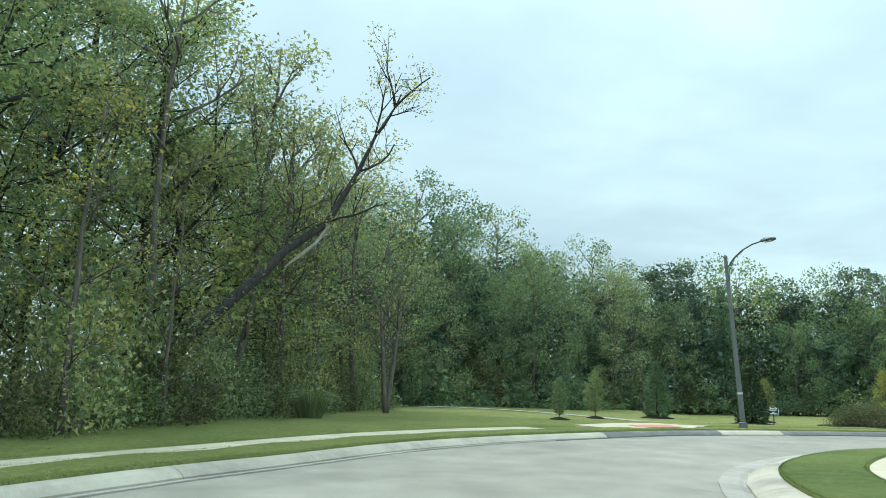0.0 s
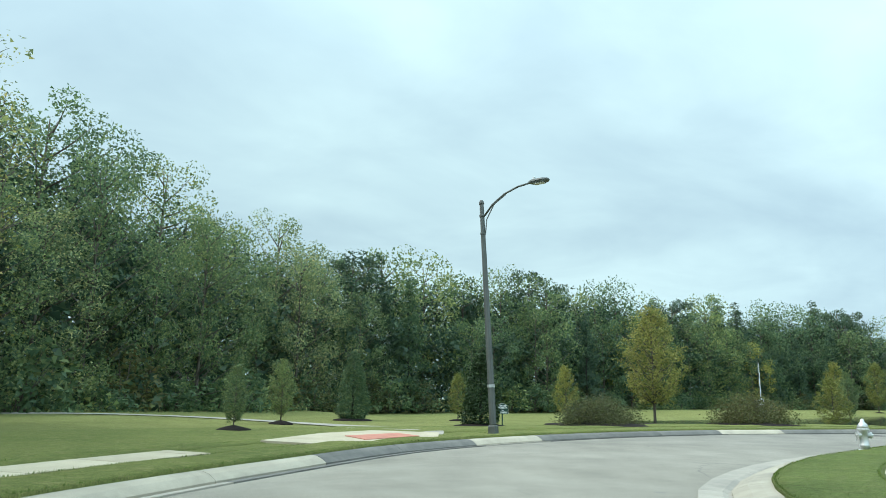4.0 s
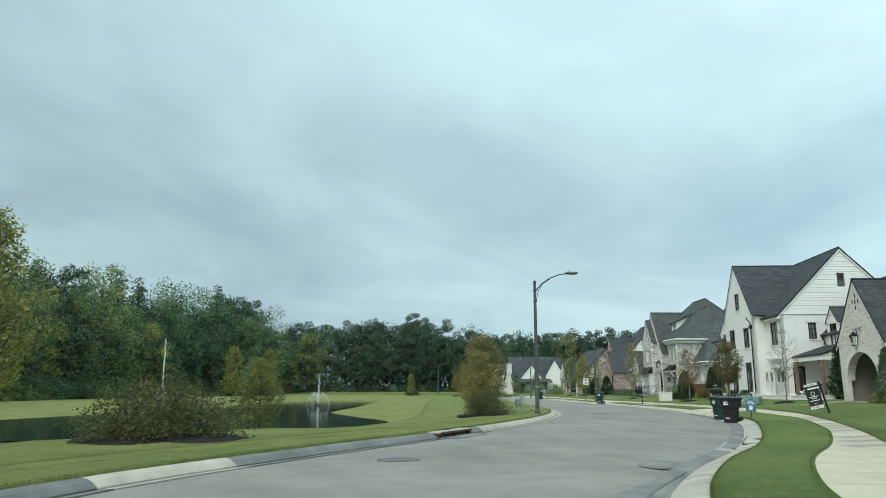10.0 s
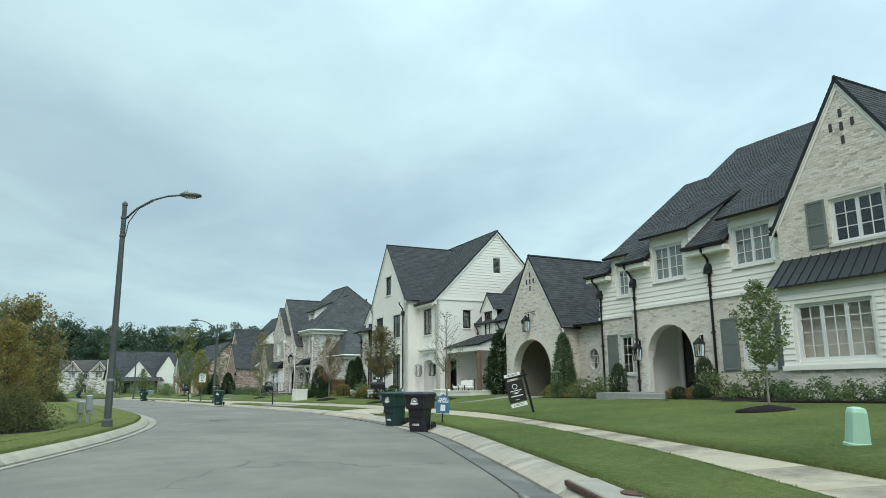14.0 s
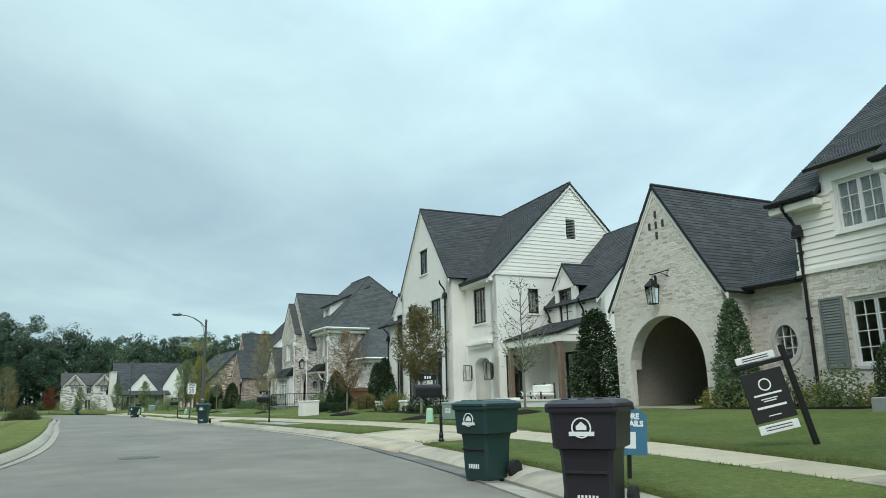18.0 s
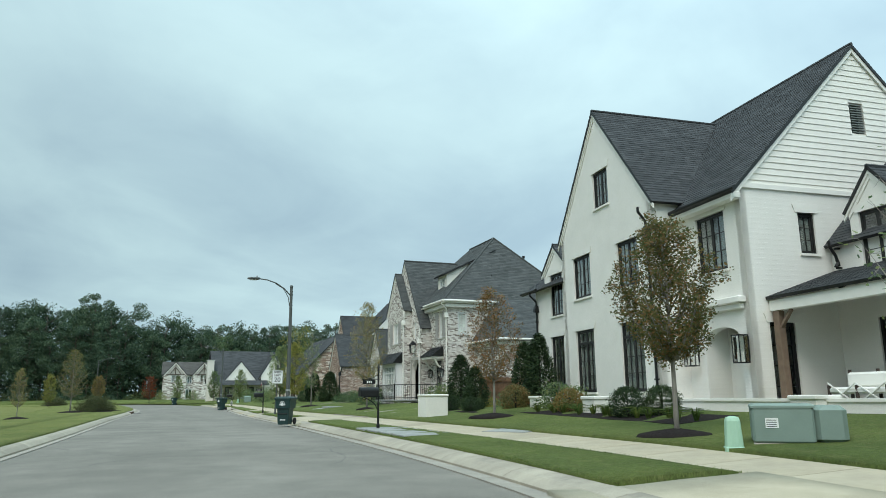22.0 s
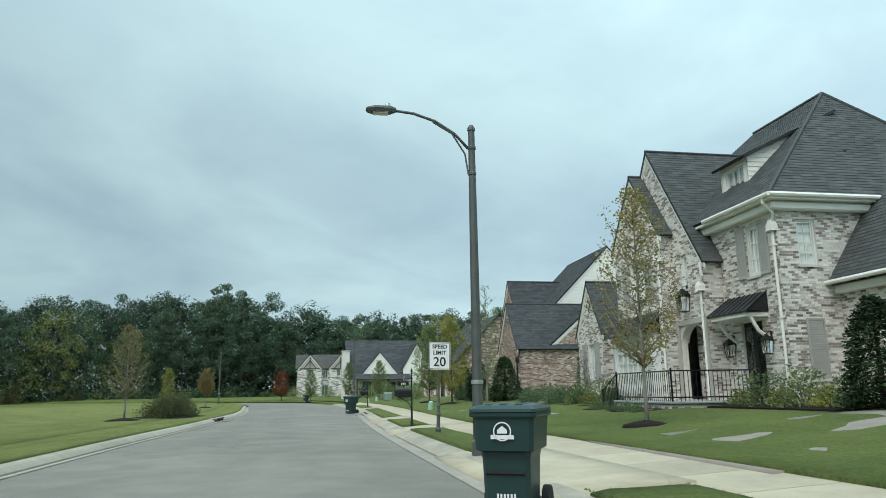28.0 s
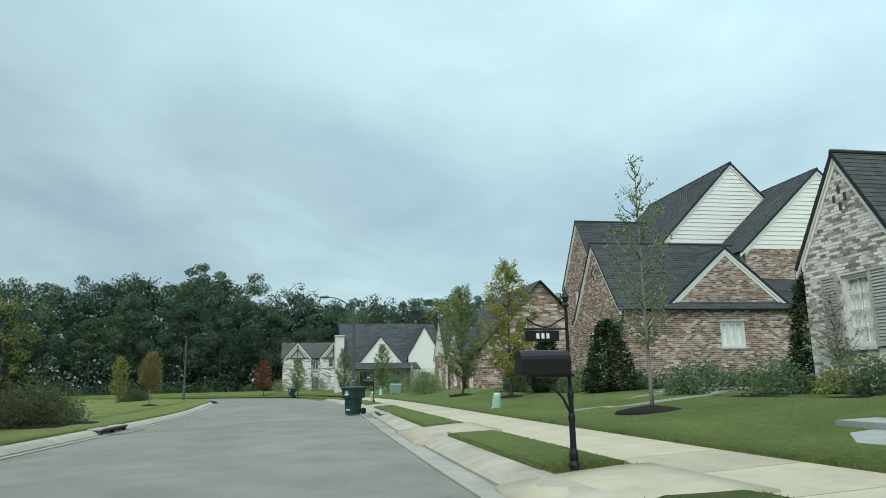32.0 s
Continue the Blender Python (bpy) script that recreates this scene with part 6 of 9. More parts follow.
# ---- brown brick house ----
def house_brown():
    h = thing("house", pose(120.47, 31.69, 0, 0, 0, 20), "brown tumbled brick house with cream siding gables", "house")
    B = 0.35
    F = front(0.0)
    g = gable_outline(0.15, 4.6, B, 4.1, 2.4, 6.95)
    hf = [(2.0, 1.7, 3.0, 3.3)]
    wall(h, F, g, hf, M_MORTAR2)
    bricks(h, F, g, hf, M_BRICK_BROWN, seed=201)
    window(h, F, *hf[0], M_WHITEFRAME, 2, 2, 3, sill=M_STONE, curtain=True)
    slots(h, F, ((2.4, 5.9), (2.4, 5.5), (2.22, 5.7), (2.58, 5.7)), 0.08, 0.18)
    S = west(0.15)
    w_ = [(-8.0, B), (0.0, B), (0.0, 4.1), (-8.0, 4.1)]
    hs = [(-5.45, 2.35, -4.35, 3.4)]
    wall(h, S, w_, hs, M_MORTAR2)
    bricks(h, S, w_, hs, M_BRICK_BROWN, seed=202)
    window(h, S, *hs[0], M_WHITEFRAME, 3, 1, 1, sill=M_STONE, curtain=True)
    sg = [(-7.5, 4.1), (-2.2, 4.1), (-4.85, 6.4)]
    wall(h, S, sg, [], M_MORTAR2, "gable_wall")
    bricks(h, S, sg, [], M_BRICK_BROWN, seed=203)
    pair_roof(h, 0.15, 4.6, 4.1, 2.4, 6.95, 0.0, -9.0, M_SHINGLE, seed=211)
    pair_roof(h, -7.5, -2.2, 4.1, -4.85, 6.4, 0.15, 3.0, M_SHINGLE, along="x", seed=213)
    downpipe(h, (0.0, -0.1, 4.0), (0.1, 0.06, 0.5), (0, 0.02, 0), M_BLACK)
    # taller range behind
    G = front(-2.0)
    t = gable_outline(6.7, 11.2, B, 6.4, 8.95, 9.5)
    ht = [(8.3, 4.3, 9.6, 5.9), (8.3, 1.3, 9.6, 3.4)]
    wall(h, G, t, ht, M_MORTAR2)
    bricks(h, G, t, ht, M_BRICK_BROWN, seed=204)
    for q in ht:
        window(h, G, *q, M_WHITEFRAME, 2, 2, 3, sill=M_STONE, curtain=True)
    pair_roof(h, 6.7, 11.2, 6.4, 8.95, 9.5, -2.0, -8.0, M_SHINGLE, seed=215)
    wall(h, west(6.7), [(-8, B), (-2, B), (-2, 6.4), (-8, 6.4)], [], M_MORTAR2)
    wall(h, front(-1.0), [(4.6, B), (6.7, B), (6.7, 4.1), (4.6, 4.1)], [], M_MORTAR2)
    roof(h, [(4.3, -0.6, 4.0), (6.9, -0.6, 4.0), (6.9, -6.0, 7.3), (4.3, -6.0, 7.3)], M_SHINGLE, seed=217)
    for u0, v, half, base, apex, sd in ((3.8, -8.0, 4.3, 7.0, 11.35, 221), (1.0, -10.4, 4.0, 6.6, 10.25, 223)):
        lo = [(v - half, B), (v + half, B), (v + half, base), (v - half, base)]
        wall(h, west(u0), lo, [], M_MORTAR2)
        bricks(h, west(u0), [(v - half, 3.8), (v + half, 3.8), (v + half, base), (v - half, base)], [], M_BRICK_BROWN, seed=sd)
        up_ = [(v - half, base), (v + half, base), (v, apex)]
        wall(h, west(u0), up_, [], M_SIDING, "gable_wall")
        clad(h, west(u0), up_, [], M_SIDING, 0.2)
        pair_roof(h, v - half, v + half, base, v, apex, u0, 12.0, M_SHINGLE, along="x", seed=sd + 1)
        wall(h, front(v + half), [(u0, B), (12, B), (12, base), (u0, base)], [], M_MORTAR2)
    return h


house_brown()


# ---- houses at the far bend ----
def house_far(x, y, ang, kind):
    label, skin, mortar, sh = {
        "brown": ("brown brick house behind front garden trees", M_BRICK_BROWN, M_MORTAR2, M_SHINGLE),
        "white": ("white gabled house with dark porch and chimney", None, M_SIDING, M_SHINGLE),
        "timber": ("grey brick house with two half-timbered gables", M_BRICK_GREY, M_STUCCO, M_SHINGLE3)}[kind]
    h = thing("house", pose(x, y, 0, 0, 0, ang), label, "house")
    B, E0 = 0.2, 5.6 if kind == "timber" else 3.6
    tall = 8.2 if kind == "timber" else 9.0
    wide = {"timber": 9.8, "white": 12.0, "brown": 15.0}[kind]
    F = front(0.0)
    f = [(0, B), (wide, B), (wide, E0), (0, E0)]
    hs = [(wide * k - 0.6, 0.9, wide * k + 0.6, 2.8) for k in (0.2, 0.5, 0.8)] + ([(4.4, 3.9, 5.3, 5.3)] if kind == "timber" else [])
    wall(h, F, f, hs, mortar)
    if skin:
        bricks(h, F, f, hs, skin, seed=int(x), bw=0.5, bh=0.14)
    for q in hs:
        window(h, F, *q, M_WHITEFRAME if kind != "white" else M_BRONZE, 2, 1, 2)
    for u, fn in ((0, west), (wide, east)):
        o = [(-10, B), (0, B), (0, E0), (-5, tall), (-10, E0)]
        wall(h, fn(u), o, [], mortar)
        if skin:
            bricks(h, fn(u), o, [], skin, seed=int(y), bw=0.5, bh=0.14)
    roof(h, [(-0.3, 0.4, E0), (wide + 0.3, 0.4, E0), (wide + 0.3, -5, tall + 0.1), (-0.3, -5, tall + 0.1)], sh, seed=int(x) + 1, wide=0.8, step=0.25)
    roof(h, [(-0.3, -10.4, E0), (wide + 0.3, -10.4, E0), (wide + 0.3, -5, tall + 0.1), (-0.3, -5, tall + 0.1)], sh, seed=int(x) + 2, wide=1.2, step=0.4)
    spans = {"timber": ((0.2, 4.2, 5.6, 8.0), (5.5, 9.6, 5.6, 8.0)), "white": ((4.8, 10.8, 3.4, 7.0), (0.3, 4.4, 4.8, 8.2)), "brown": ((9.5, 14.0, 3.8, 7.0), (4.0, 8.0, 3.6, 6.0))}[kind]
    for a0, a1, e, top in spans:
        D = front(0.6)
        g = gable_outline(a0, a1, B if kind != "white" or a0 < 2 else 3.2, e, (a0 + a1) / 2, top)
        hl = [] if kind == "white" and a0 > 2 else [((a0 + a1) / 2 - 0.7, 4.1, (a0 + a1) / 2 + 0.7, 5.5)] if kind == "timber" else [((a0 + a1) / 2 - 0.6, 1.0, (a0 + a1) / 2 + 0.6, 2.7)]
        wall(h, D, g, hl, mortar)
        for q in hl:
            window(h, D, *q, M_WHITEFRAME, 2, 2, 2)
        pair_roof(h, a0, a1, e, (a0 + a1) / 2, top, 0.6, -4.0, sh, over=0.35, seed=int(a0 * 3) + 5)
        if skin:
            bricks(h, D, [(a0, B), (a1, B), (a1, e), (a0, e)], hl, skin, seed=int(a0), bw=0.5, bh=0.14)
        if kind == "timber":
            c = (a0 + a1) / 2
            for p, q in (((c, e), (c, top - 0.3)), ((a0 + 0.3, e), (a1 - 0.3, e)), ((c - 1.1, e), (c, top - 1.0)), ((c + 1.1, e), (c, top - 1.0))):
                part("timber", MB().tube([(p[0], 0.64, p[1]), (q[0], 0.64, q[1])], 0.09, 4), M_TIMBER, h)
    if kind == "white":
        c = part("chimney", MB().box((12.0, -2.6, 0.2), (13.0, -1.0, 7.2)), M_MORTAR, h, "pale brick chimney")
        part("cap", MB().bevel_box((11.9, -2.7, 7.2), (13.1, -0.9, 7.35), 0.03), M_STONE, c)
        for a in (4.6, 6.8, 9.0, 11.2):
            part("porch_post", MB().box((a, 2.4, 0.3), (a + 0.22, 2.62, 3.1)), M_TIMBER, h)
        roof(h, [(3.4, 2.9, 3.15), (11.8, 2.9, 3.15), (11.8, 0.0, 4.1), (3.4, 0.0, 4.1)], M_SHINGLE, seed=9, wide=0.8, step=0.3)
        part("planter_rail", MB().box((1.2, 2.6, 0.3), (4.2, 2.8, 1.4)), M_WOOD, h)
    return h


house_far(146.0, 40.0, 22, "brown")
house_far(179.0, 48.4, 114, "white")
house_far(198.5, 66.5, 110, "timber")


# ---- pavements: kerbs, gutters, sidewalk slabs, driveways ----


def walk_z(o):
    return 0.17 + 0.60 * float(smooth01((o - 0.8) / 10.5))


def run_pieces(parent_name, label, side, o0, o1, prof, length, material, piece, i0, i1, kind="structure", gap=0.012, other=None, swing=False, drift=False):
    """Pieces of a strip beside the road, one after another."""
    root = thing(parent_name, pose(0, 0, 0), label, parent_name.split("_")[0], kind=kind)
    i = i0
    line, n = SIDE[side]
    seg = np.concatenate([[0], np.cumsum(np.linalg.norm(np.diff(line, axis=0), axis=1))])
    s, s_end = seg[i0], seg[i1]

    def at(dist, off):
        x = np.interp(dist, seg, line[:, 0] + n[:, 0] * off)
        y = np.interp(dist, seg, line[:, 1] + n[:, 1] * off)
        return x, y
    while s < s_end - 0.1:
        e = min(s + length, s_end)
        cuts = np.linspace(s + gap / 2, e - gap / 2, 3)
        mid_p = at((s + e) / 2, o0)
        rings = []
        for c in cuts:
            ring = []
            for off, z in prof:
                if swing:
                    off = float(warp(off, at(c, 0)[0]))
                    z = walk_z(off) + 0.01 if z > 0.1 else z
                if drift:
                    off += float(np.interp(at(c, 0)[0], (-3.0, 1.5, 6.0), (-0.4, 0.05, 0.25)))
                x, y = at(c, off)
                ring.append((x - mid_p[0], y - mid_p[1], z))
            rings.append(ring)
        mb = MB().loft(rings)
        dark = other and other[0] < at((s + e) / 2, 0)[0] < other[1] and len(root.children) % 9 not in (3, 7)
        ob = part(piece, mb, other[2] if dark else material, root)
        ob.location = (mid_p[0], mid_p[1], 0)
        s = e
    return root


IA, IB, IC = nearest(0, -6), nearest(150, 58), N_ALL - 1
for side, k0, k1 in (("left", 0.36, 0.64), ("right", 0.05, 0.45)):
    kw = 0.95 - k1
    run_pieces("kerb_" + side, "pale stained concrete kerb with gutter", side, k1, 0.7,
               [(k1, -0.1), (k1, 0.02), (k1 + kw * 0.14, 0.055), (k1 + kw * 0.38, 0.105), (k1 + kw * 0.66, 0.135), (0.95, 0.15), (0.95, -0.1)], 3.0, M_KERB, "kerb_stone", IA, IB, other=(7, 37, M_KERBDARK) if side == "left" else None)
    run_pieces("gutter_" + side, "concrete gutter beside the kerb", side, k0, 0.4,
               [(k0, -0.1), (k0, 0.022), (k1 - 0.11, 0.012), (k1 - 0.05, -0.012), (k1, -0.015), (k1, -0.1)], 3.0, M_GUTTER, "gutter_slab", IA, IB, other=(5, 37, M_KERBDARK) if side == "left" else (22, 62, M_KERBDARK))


run_pieces("sidewalk_right", "pale concrete sidewalk in square slabs", "right", 2.3, 3.8,
           [(2.32, 0.0), (2.32, walk_z(2.32) + 0.015), (3.78, walk_z(3.78) + 0.02), (3.78, 0.0)], 1.5, M_WALK, "slab", IA, IB, gap=0.018, swing=True, other=(30, 47, M_WALKDIRT))
run_pieces("sidewalk_left", "pale concrete sidewalk in square slabs", "left", 2.1, 3.5,
           [(1.95, 0.0), (1.95, 0.20), (2.85, 0.215), (2.85, 0.0)], 1.5, M_WALK, "slab", IA, nearest(7.6, 21.5), gap=0.018, drift=True)


def slab_patch(name, label, pts, z0, z1, material, kind="structure", cat="pavement"):
    """A paved patch on an outline of (x, y), following the turf with its corners."""
    cx_, cy_ = sum(p[0] for p in pts) / len(pts), sum(p[1] for p in pts) / len(pts)
    n = len(pts)
    tops = [(p[0] - cx_, p[1] - cy_, z) for p, z in zip(pts, z1 if isinstance(z1, (list, tuple)) else [z1] * n)]
    vs = tops + [(x, y, z0) for x, y, _ in tops]
    mb = MB().add(vs, [tuple(range(n)), tuple(reversed(range(n, 2 * n)))] + [(i, i + n, (i + 1) % n + n, (i + 1) % n) for i in range(n)])
    ob = new(name, fixed(mb, name, material))
    ob.location = (cx_, cy_, 0)
    return tagged(ob, label, cat, kind=kind)


# red crossing pad and park path
slab_patch("crossing_ramp", "pale concrete crossing ramp at the kerb", [(6.6, 23.4), (10.0, 25.9), (10.6, 27.2), (9.2, 28.6), (7.4, 27.3), (5.4, 24.6)], -0.05, [0.208, 0.208, 0.24, 0.245, 0.245, 0.24], M_WALK)
slab_patch("red_pad", "red brick-coloured tactile pad in the ramp", [(7.7, 24.7), (9.5, 25.9), (9.3, 26.9), (7.6, 25.9)], 0.0, [0.228, 0.23, 0.252, 0.252], M_REDPAD)
PATHW = [(8.2, 27.6, 10.6, 26.9), (9.2, 31, 12.0, 30.2), (10.2, 35, 12.7, 34.2), (9.6, 39, 12.0, 39.4), (5.5, 42.4, 6.6, 44.6), (-2, 44.5, -1.6, 46.8), (-9, 45.5, -8.8, 48)]
rows = [[(a, b, ground_z(a, b) + 0.03), (c, d, ground_z(c, d) + 0.03)] for a, b, c, d in spline(PATHW, 0.8)]
tagged(new("park_path", strip_mesh("park_path", M_GUTTER, rows)), "grey asphalt footpath through the grass", "path", kind="structure")


# ---- street furniture ----
def street_lamp(x, y, face, lean=0.0, tall=6.6, label="tapered grey street lamp with curved bracket arm"):
    z = ground_z(x, y) - 0.03
    r = thing("street_lamp", pose(x, y, z, 0, lean, face), label, "street lamp", "street lamps")
    part("base", MB().bevel_box((-0.12, -0.12, -0.05), (0.12, 0.12, 0.28), 0.03), M_LAMP, r)
    part("pole", MB().lathe([(0.105, 0.3), (0.102, 1.2), (0.088, 3.5), (0.068, tall - 0.05), (0.085, tall - 0.04), (0.08, tall + 0.02), (0.04, tall + 0.08)], n=8), M_LAMP, r)
    part("band", MB().lathe([(0.118, 1.32), (0.12, 1.34), (0.118, 1.4)], n=8), M_GALV, r)
    for z_ in (tall - 0.45, tall - 1.0):
        part("clamp", MB().lathe([(0.082, 0), (0.086, 0.01), (0.086, 0.06), (0.082, 0.07)], (0, 0, z_), 12), M_LAMP, r)
    arm = [(0.08, 0, tall - 0.42), (0.35, 0, tall - 0.12), (0.75, 0, tall + 0.14), (1.2, 0, tall + 0.29), (1.65, 0, tall + 0.34)]
    part("arm", MB().tube(arm, 0.03, 8), M_LAMP, r, smooth=True)
    part("brace", MB().tube([(0.08, 0, tall - 0.98), (0.14, 0, tall - 0.55), (0.4, 0, tall - 0.12), (0.8, 0, tall + 0.12)], 0.018, 6), M_LAMP, r)
    head = MB().loft([[(1.55 + k * 0.62, s * w, tall + 0.34 + h_) for s, h_ in ((-1, 0), (-0.8, t), (0.8, t), (1, 0), (0.8, -b), (-0.8, -b))] for k, w, t, b in ((0, 0.05, 0.04, 0.03), (0.2, 0.12, 0.06, 0.06), (0.7, 0.15, 0.05, 0.07), (0.95, 0.10, 0.03, 0.04), (1.0, 0.04, 0.01, 0.02))])
    hd = part("head", head, M_LAMP, r)
    part("lens", MB().box((1.72, -0.09, tall + 0.255), (2.02, 0.09, tall + 0.29)), M_STONE, hd)
    part("photocell", MB().lathe([(0.05, 0.0), (0.055, 0.04), (0.05, 0.1), (0.02, 0.12)], (1.72, 0, tall + 0.38), 8), M_GALV, hd)
    return r


street_lamp(12.3, 27.25, -52, lean=-3.2, tall=6.8)
street_lamp(49.0, 28.3, -92, tall=6.5)
street_lamp(89.45, 30.42, 108, tall=6.5)
street_lamp(135.6, 47.0, 112, tall=6.3)
street_lamp(162.0, 73.2, -62, tall=6.6)


def cart(x, y, face, material, label, tip=0.0, z=0.04, group="wheeled carts", size=1.0):
    """A wheeled rubbish cart with domed lid, handle bar, wheels and stamped crest."""
    r = thing("wheeled_cart", pose(x, y, z, tip, 0, face) @ Matrix.Scale(size, 4), label, "bin", group)
    ring = lambda w, d0, d1, z_: [(-w + 0.04, d0, z_), (w - 0.04, d0, z_), (w, d0 + 0.04, z_), (w, d1 - 0.04, z_), (w - 0.04, d1, z_), (-w + 0.04, d1, z_), (-w, d1 - 0.04, z_), (-w, d0 + 0.04, z_)]
    part("body", MB().loft([ring(0.22, -0.20, 0.24, 0.0), ring(0.235, -0.24, 0.25, 0.12), ring(0.25, -0.27, 0.265, 0.55), ring(0.262, -0.29, 0.275, 0.62), ring(0.30, -0.38, 0.33, 0.64), ring(0.315, -0.40, 0.345, 0.9), ring(0.325, -0.41, 0.35, 0.985)]), material, r)
    part("rim", MB().loft([ring(0.345, -0.44, 0.375, 0.97), ring(0.35, -0.445, 0.38, 0.985), ring(0.35, -0.445, 0.38, 1.015), ring(0.33, -0.42, 0.36, 1.02)]), material, r)
    part("lid", MB().loft([ring(0.35, -0.45, 0.39, 1.02), ring(0.345, -0.44, 0.385, 1.05), ring(0.30, -0.36, 0.33, 1.085), ring(0.18, -0.22, 0.2, 1.10)]), material, r)
    for k in (-0.16, 0.0, 0.16):
        part("lid_rib", MB().bevel_box((k - 0.04, -0.34, 1.075), (k + 0.04, 0.3, 1.105), 0.01), material, r)
    part("handle", MB().tube([(-0.26, -0.42, 0.97), (-0.26, -0.50, 1.0), (0.26, -0.50, 1.0), (0.26, -0.42, 0.97)], 0.018, 6), material, r)
    part("grab_bar", MB().tube([(-0.2, 0.27, 0.42), (0.2, 0.27, 0.42)], 0.02, 6), M_RUBBER, r)
    part("axle", MB().tube([(-0.3, -0.25, 0.13), (0.3, -0.25, 0.13)], 0.014, 6), M_GALV, r)
    for s in (-1, 1):
        w = part("wheel", MB().lathe([(0.08, -0.04), (0.125, -0.038), (0.13, -0.02), (0.13, 0.02), (0.125, 0.038), (0.08, 0.04)], n=18, m=pose(s * 0.31, -0.25, 0.13, 0, 90, 0)), M_RUBBER, r)
        part("hub", MB().lathe([(0.075, -0.03), (0.075, 0.03), (0.03, 0.045)], n=12, m=pose(s * 0.31, -0.25, 0.13, 0, 90, 0)), material, w)
    # crest: ring, house-shaped figure and a ribbon, on the front above the grab bar
    cr = MB()
    c = lambda t, q: (q * math.cos(t), 0.352, 0.83 + q * math.sin(t))
    ts = np.linspace(0, 2 * math.pi, 21)
    for t0, t1 in zip(ts, ts[1:]):
        cr.prism([c(t0, 0.095), c(t1, 0.095), c(t1, 0.082), c(t0, 0.082)], (0, 0.008, 0))
    cr.prism([(-0.05, 0.352, 0.81), (0.05, 0.352, 0.81), (0.05, 0.352, 0.845), (0, 0.352, 0.885), (-0.05, 0.352, 0.845)], (0, 0.008, 0))
    cr.prism([(-0.12, 0.352, 0.755), (0.12, 0.352, 0.755), (0.12, 0.352, 0.795), (-0.12, 0.352, 0.795)], (0, 0.008, 0))
    part("crest", cr, M_SIGNWHITE, r, "white stamped crest of plain shapes")
    for i in range(6):
        part("stamped_bar", MB().box((-0.1 + i * 0.035, 0.268, 0.16), (-0.08 + i * 0.035, 0.274, 0.22)), M_SIGNWHITE, r)
    return r


cart(50.65, 20.0, 35, M_CART, "dark green wheeled cart at the kerb", z=0.02, size=0.97)
cart(47.25, 19.72, 55, M_CART2, "plum-black wheeled cart standing in the gutter", z=0.02, size=0.97)
cart(83.45, 29.32, 80, M_CART, "dark green wheeled cart beside the street lamp", z=0.1)
cart(119.6, 42.3, 60, M_CART, "dark green wheeled cart far along the kerb")
cart(169.5, 64.2, 60, M_CART, "dark green wheeled cart near the bend")


# ---- trees and shrubs ----
def leaf_cloud(mb, centers, radius, count, size, rng, flat=0.7, w=0.45):
    """Leaves in clumps, scattered round the given centres: pointed triangles, or diamonds where they are small."""
    n = len(centers) * count
    if not n:
        return
    c = np.repeat(np.array(centers), count, 0)
    rad = np.repeat(np.array(radius if isinstance(radius, (list, tuple, np.ndarray)) else [radius] * len(centers)), count)
    d = rng.normal(size=(n, 3))
    d /= np.linalg.norm(d, axis=1)[:, None]
    p = c + d * (rad * (0.35 + 0.65 * rng.random(n) ** 0.6))[:, None] * np.array([1, 1, flat])
    a = rng.normal(size=(n, 3))
    a[:, 2] *= 0.6
    a /= np.linalg.norm(a, axis=1)[:, None]
    b = np.cross(a, d + rng.normal(size=(n, 3)) * 0.6)
    b /= np.linalg.norm(b, axis=1)[:, None] + 1e-9
    s = size * (0.6 + 0.8 * rng.random(n))[:, None]
    m = 3 if size > 0.092 else 4
    if m == 3:
        v = np.stack([p - a * s * 0.5, p + a * s * 0.35 + b * s * w * 0.5, p + a * s * 0.35 - b * s * w * 0.5], 1).reshape(-1, 3)
    else:
        v = np.stack([p - a * s * 0.5, p + b * s * w * 0.5, p + a * s * 0.5, p - b * s * w * 0.5], 1).reshape(-1, 3)
    o = len(mb.v)
    mb.v += v.tolist()
    mb.f += (np.arange(n * m).reshape(-1, m) + o).tolist()


def limb(mb, p, d, length, r, rng, depth, tips, bend=0.25, split=3, up_=0.15, shrink=0.62, n=5, k=4):
    """A tapered limb that forks; adds its end points to tips."""
    pts, q = [Vector(p)], Vector(d).normalized()
    for i in range(k):
        q = (q + Vector(rng.normal(size=3)) * bend * 0.35 + Vector((0, 0, up_ * 0.3))).normalized()
        pts.append(pts[-1] + q * length / k)
    mb.tube(pts, [r * (1 - 0.45 * i / k) for i in range(k + 1)], n)
    if depth == 0:
        tips.append(tuple(pts[-1]))
        tips.append(tuple(pts[k // 2]))
        return
    for i in range(split):
        t = 0.45 + 0.55 * (i + rng.random() * 0.6) / split
        at = pts[min(int(t * k), k)]
        ang = rng.random() * 6.283
        o = q.orthogonal().normalized()
        o = Matrix.Rotation(ang, 3, q) @ o
        limb(mb, at, q * 0.75 + o * (0.55 + 0.4 * rng.random()), length * shrink * (0.8 + 0.4 * rng.random()), r * 0.52, rng, depth - 1, tips, bend, split, up_, shrink, max(3, n - 1), k)


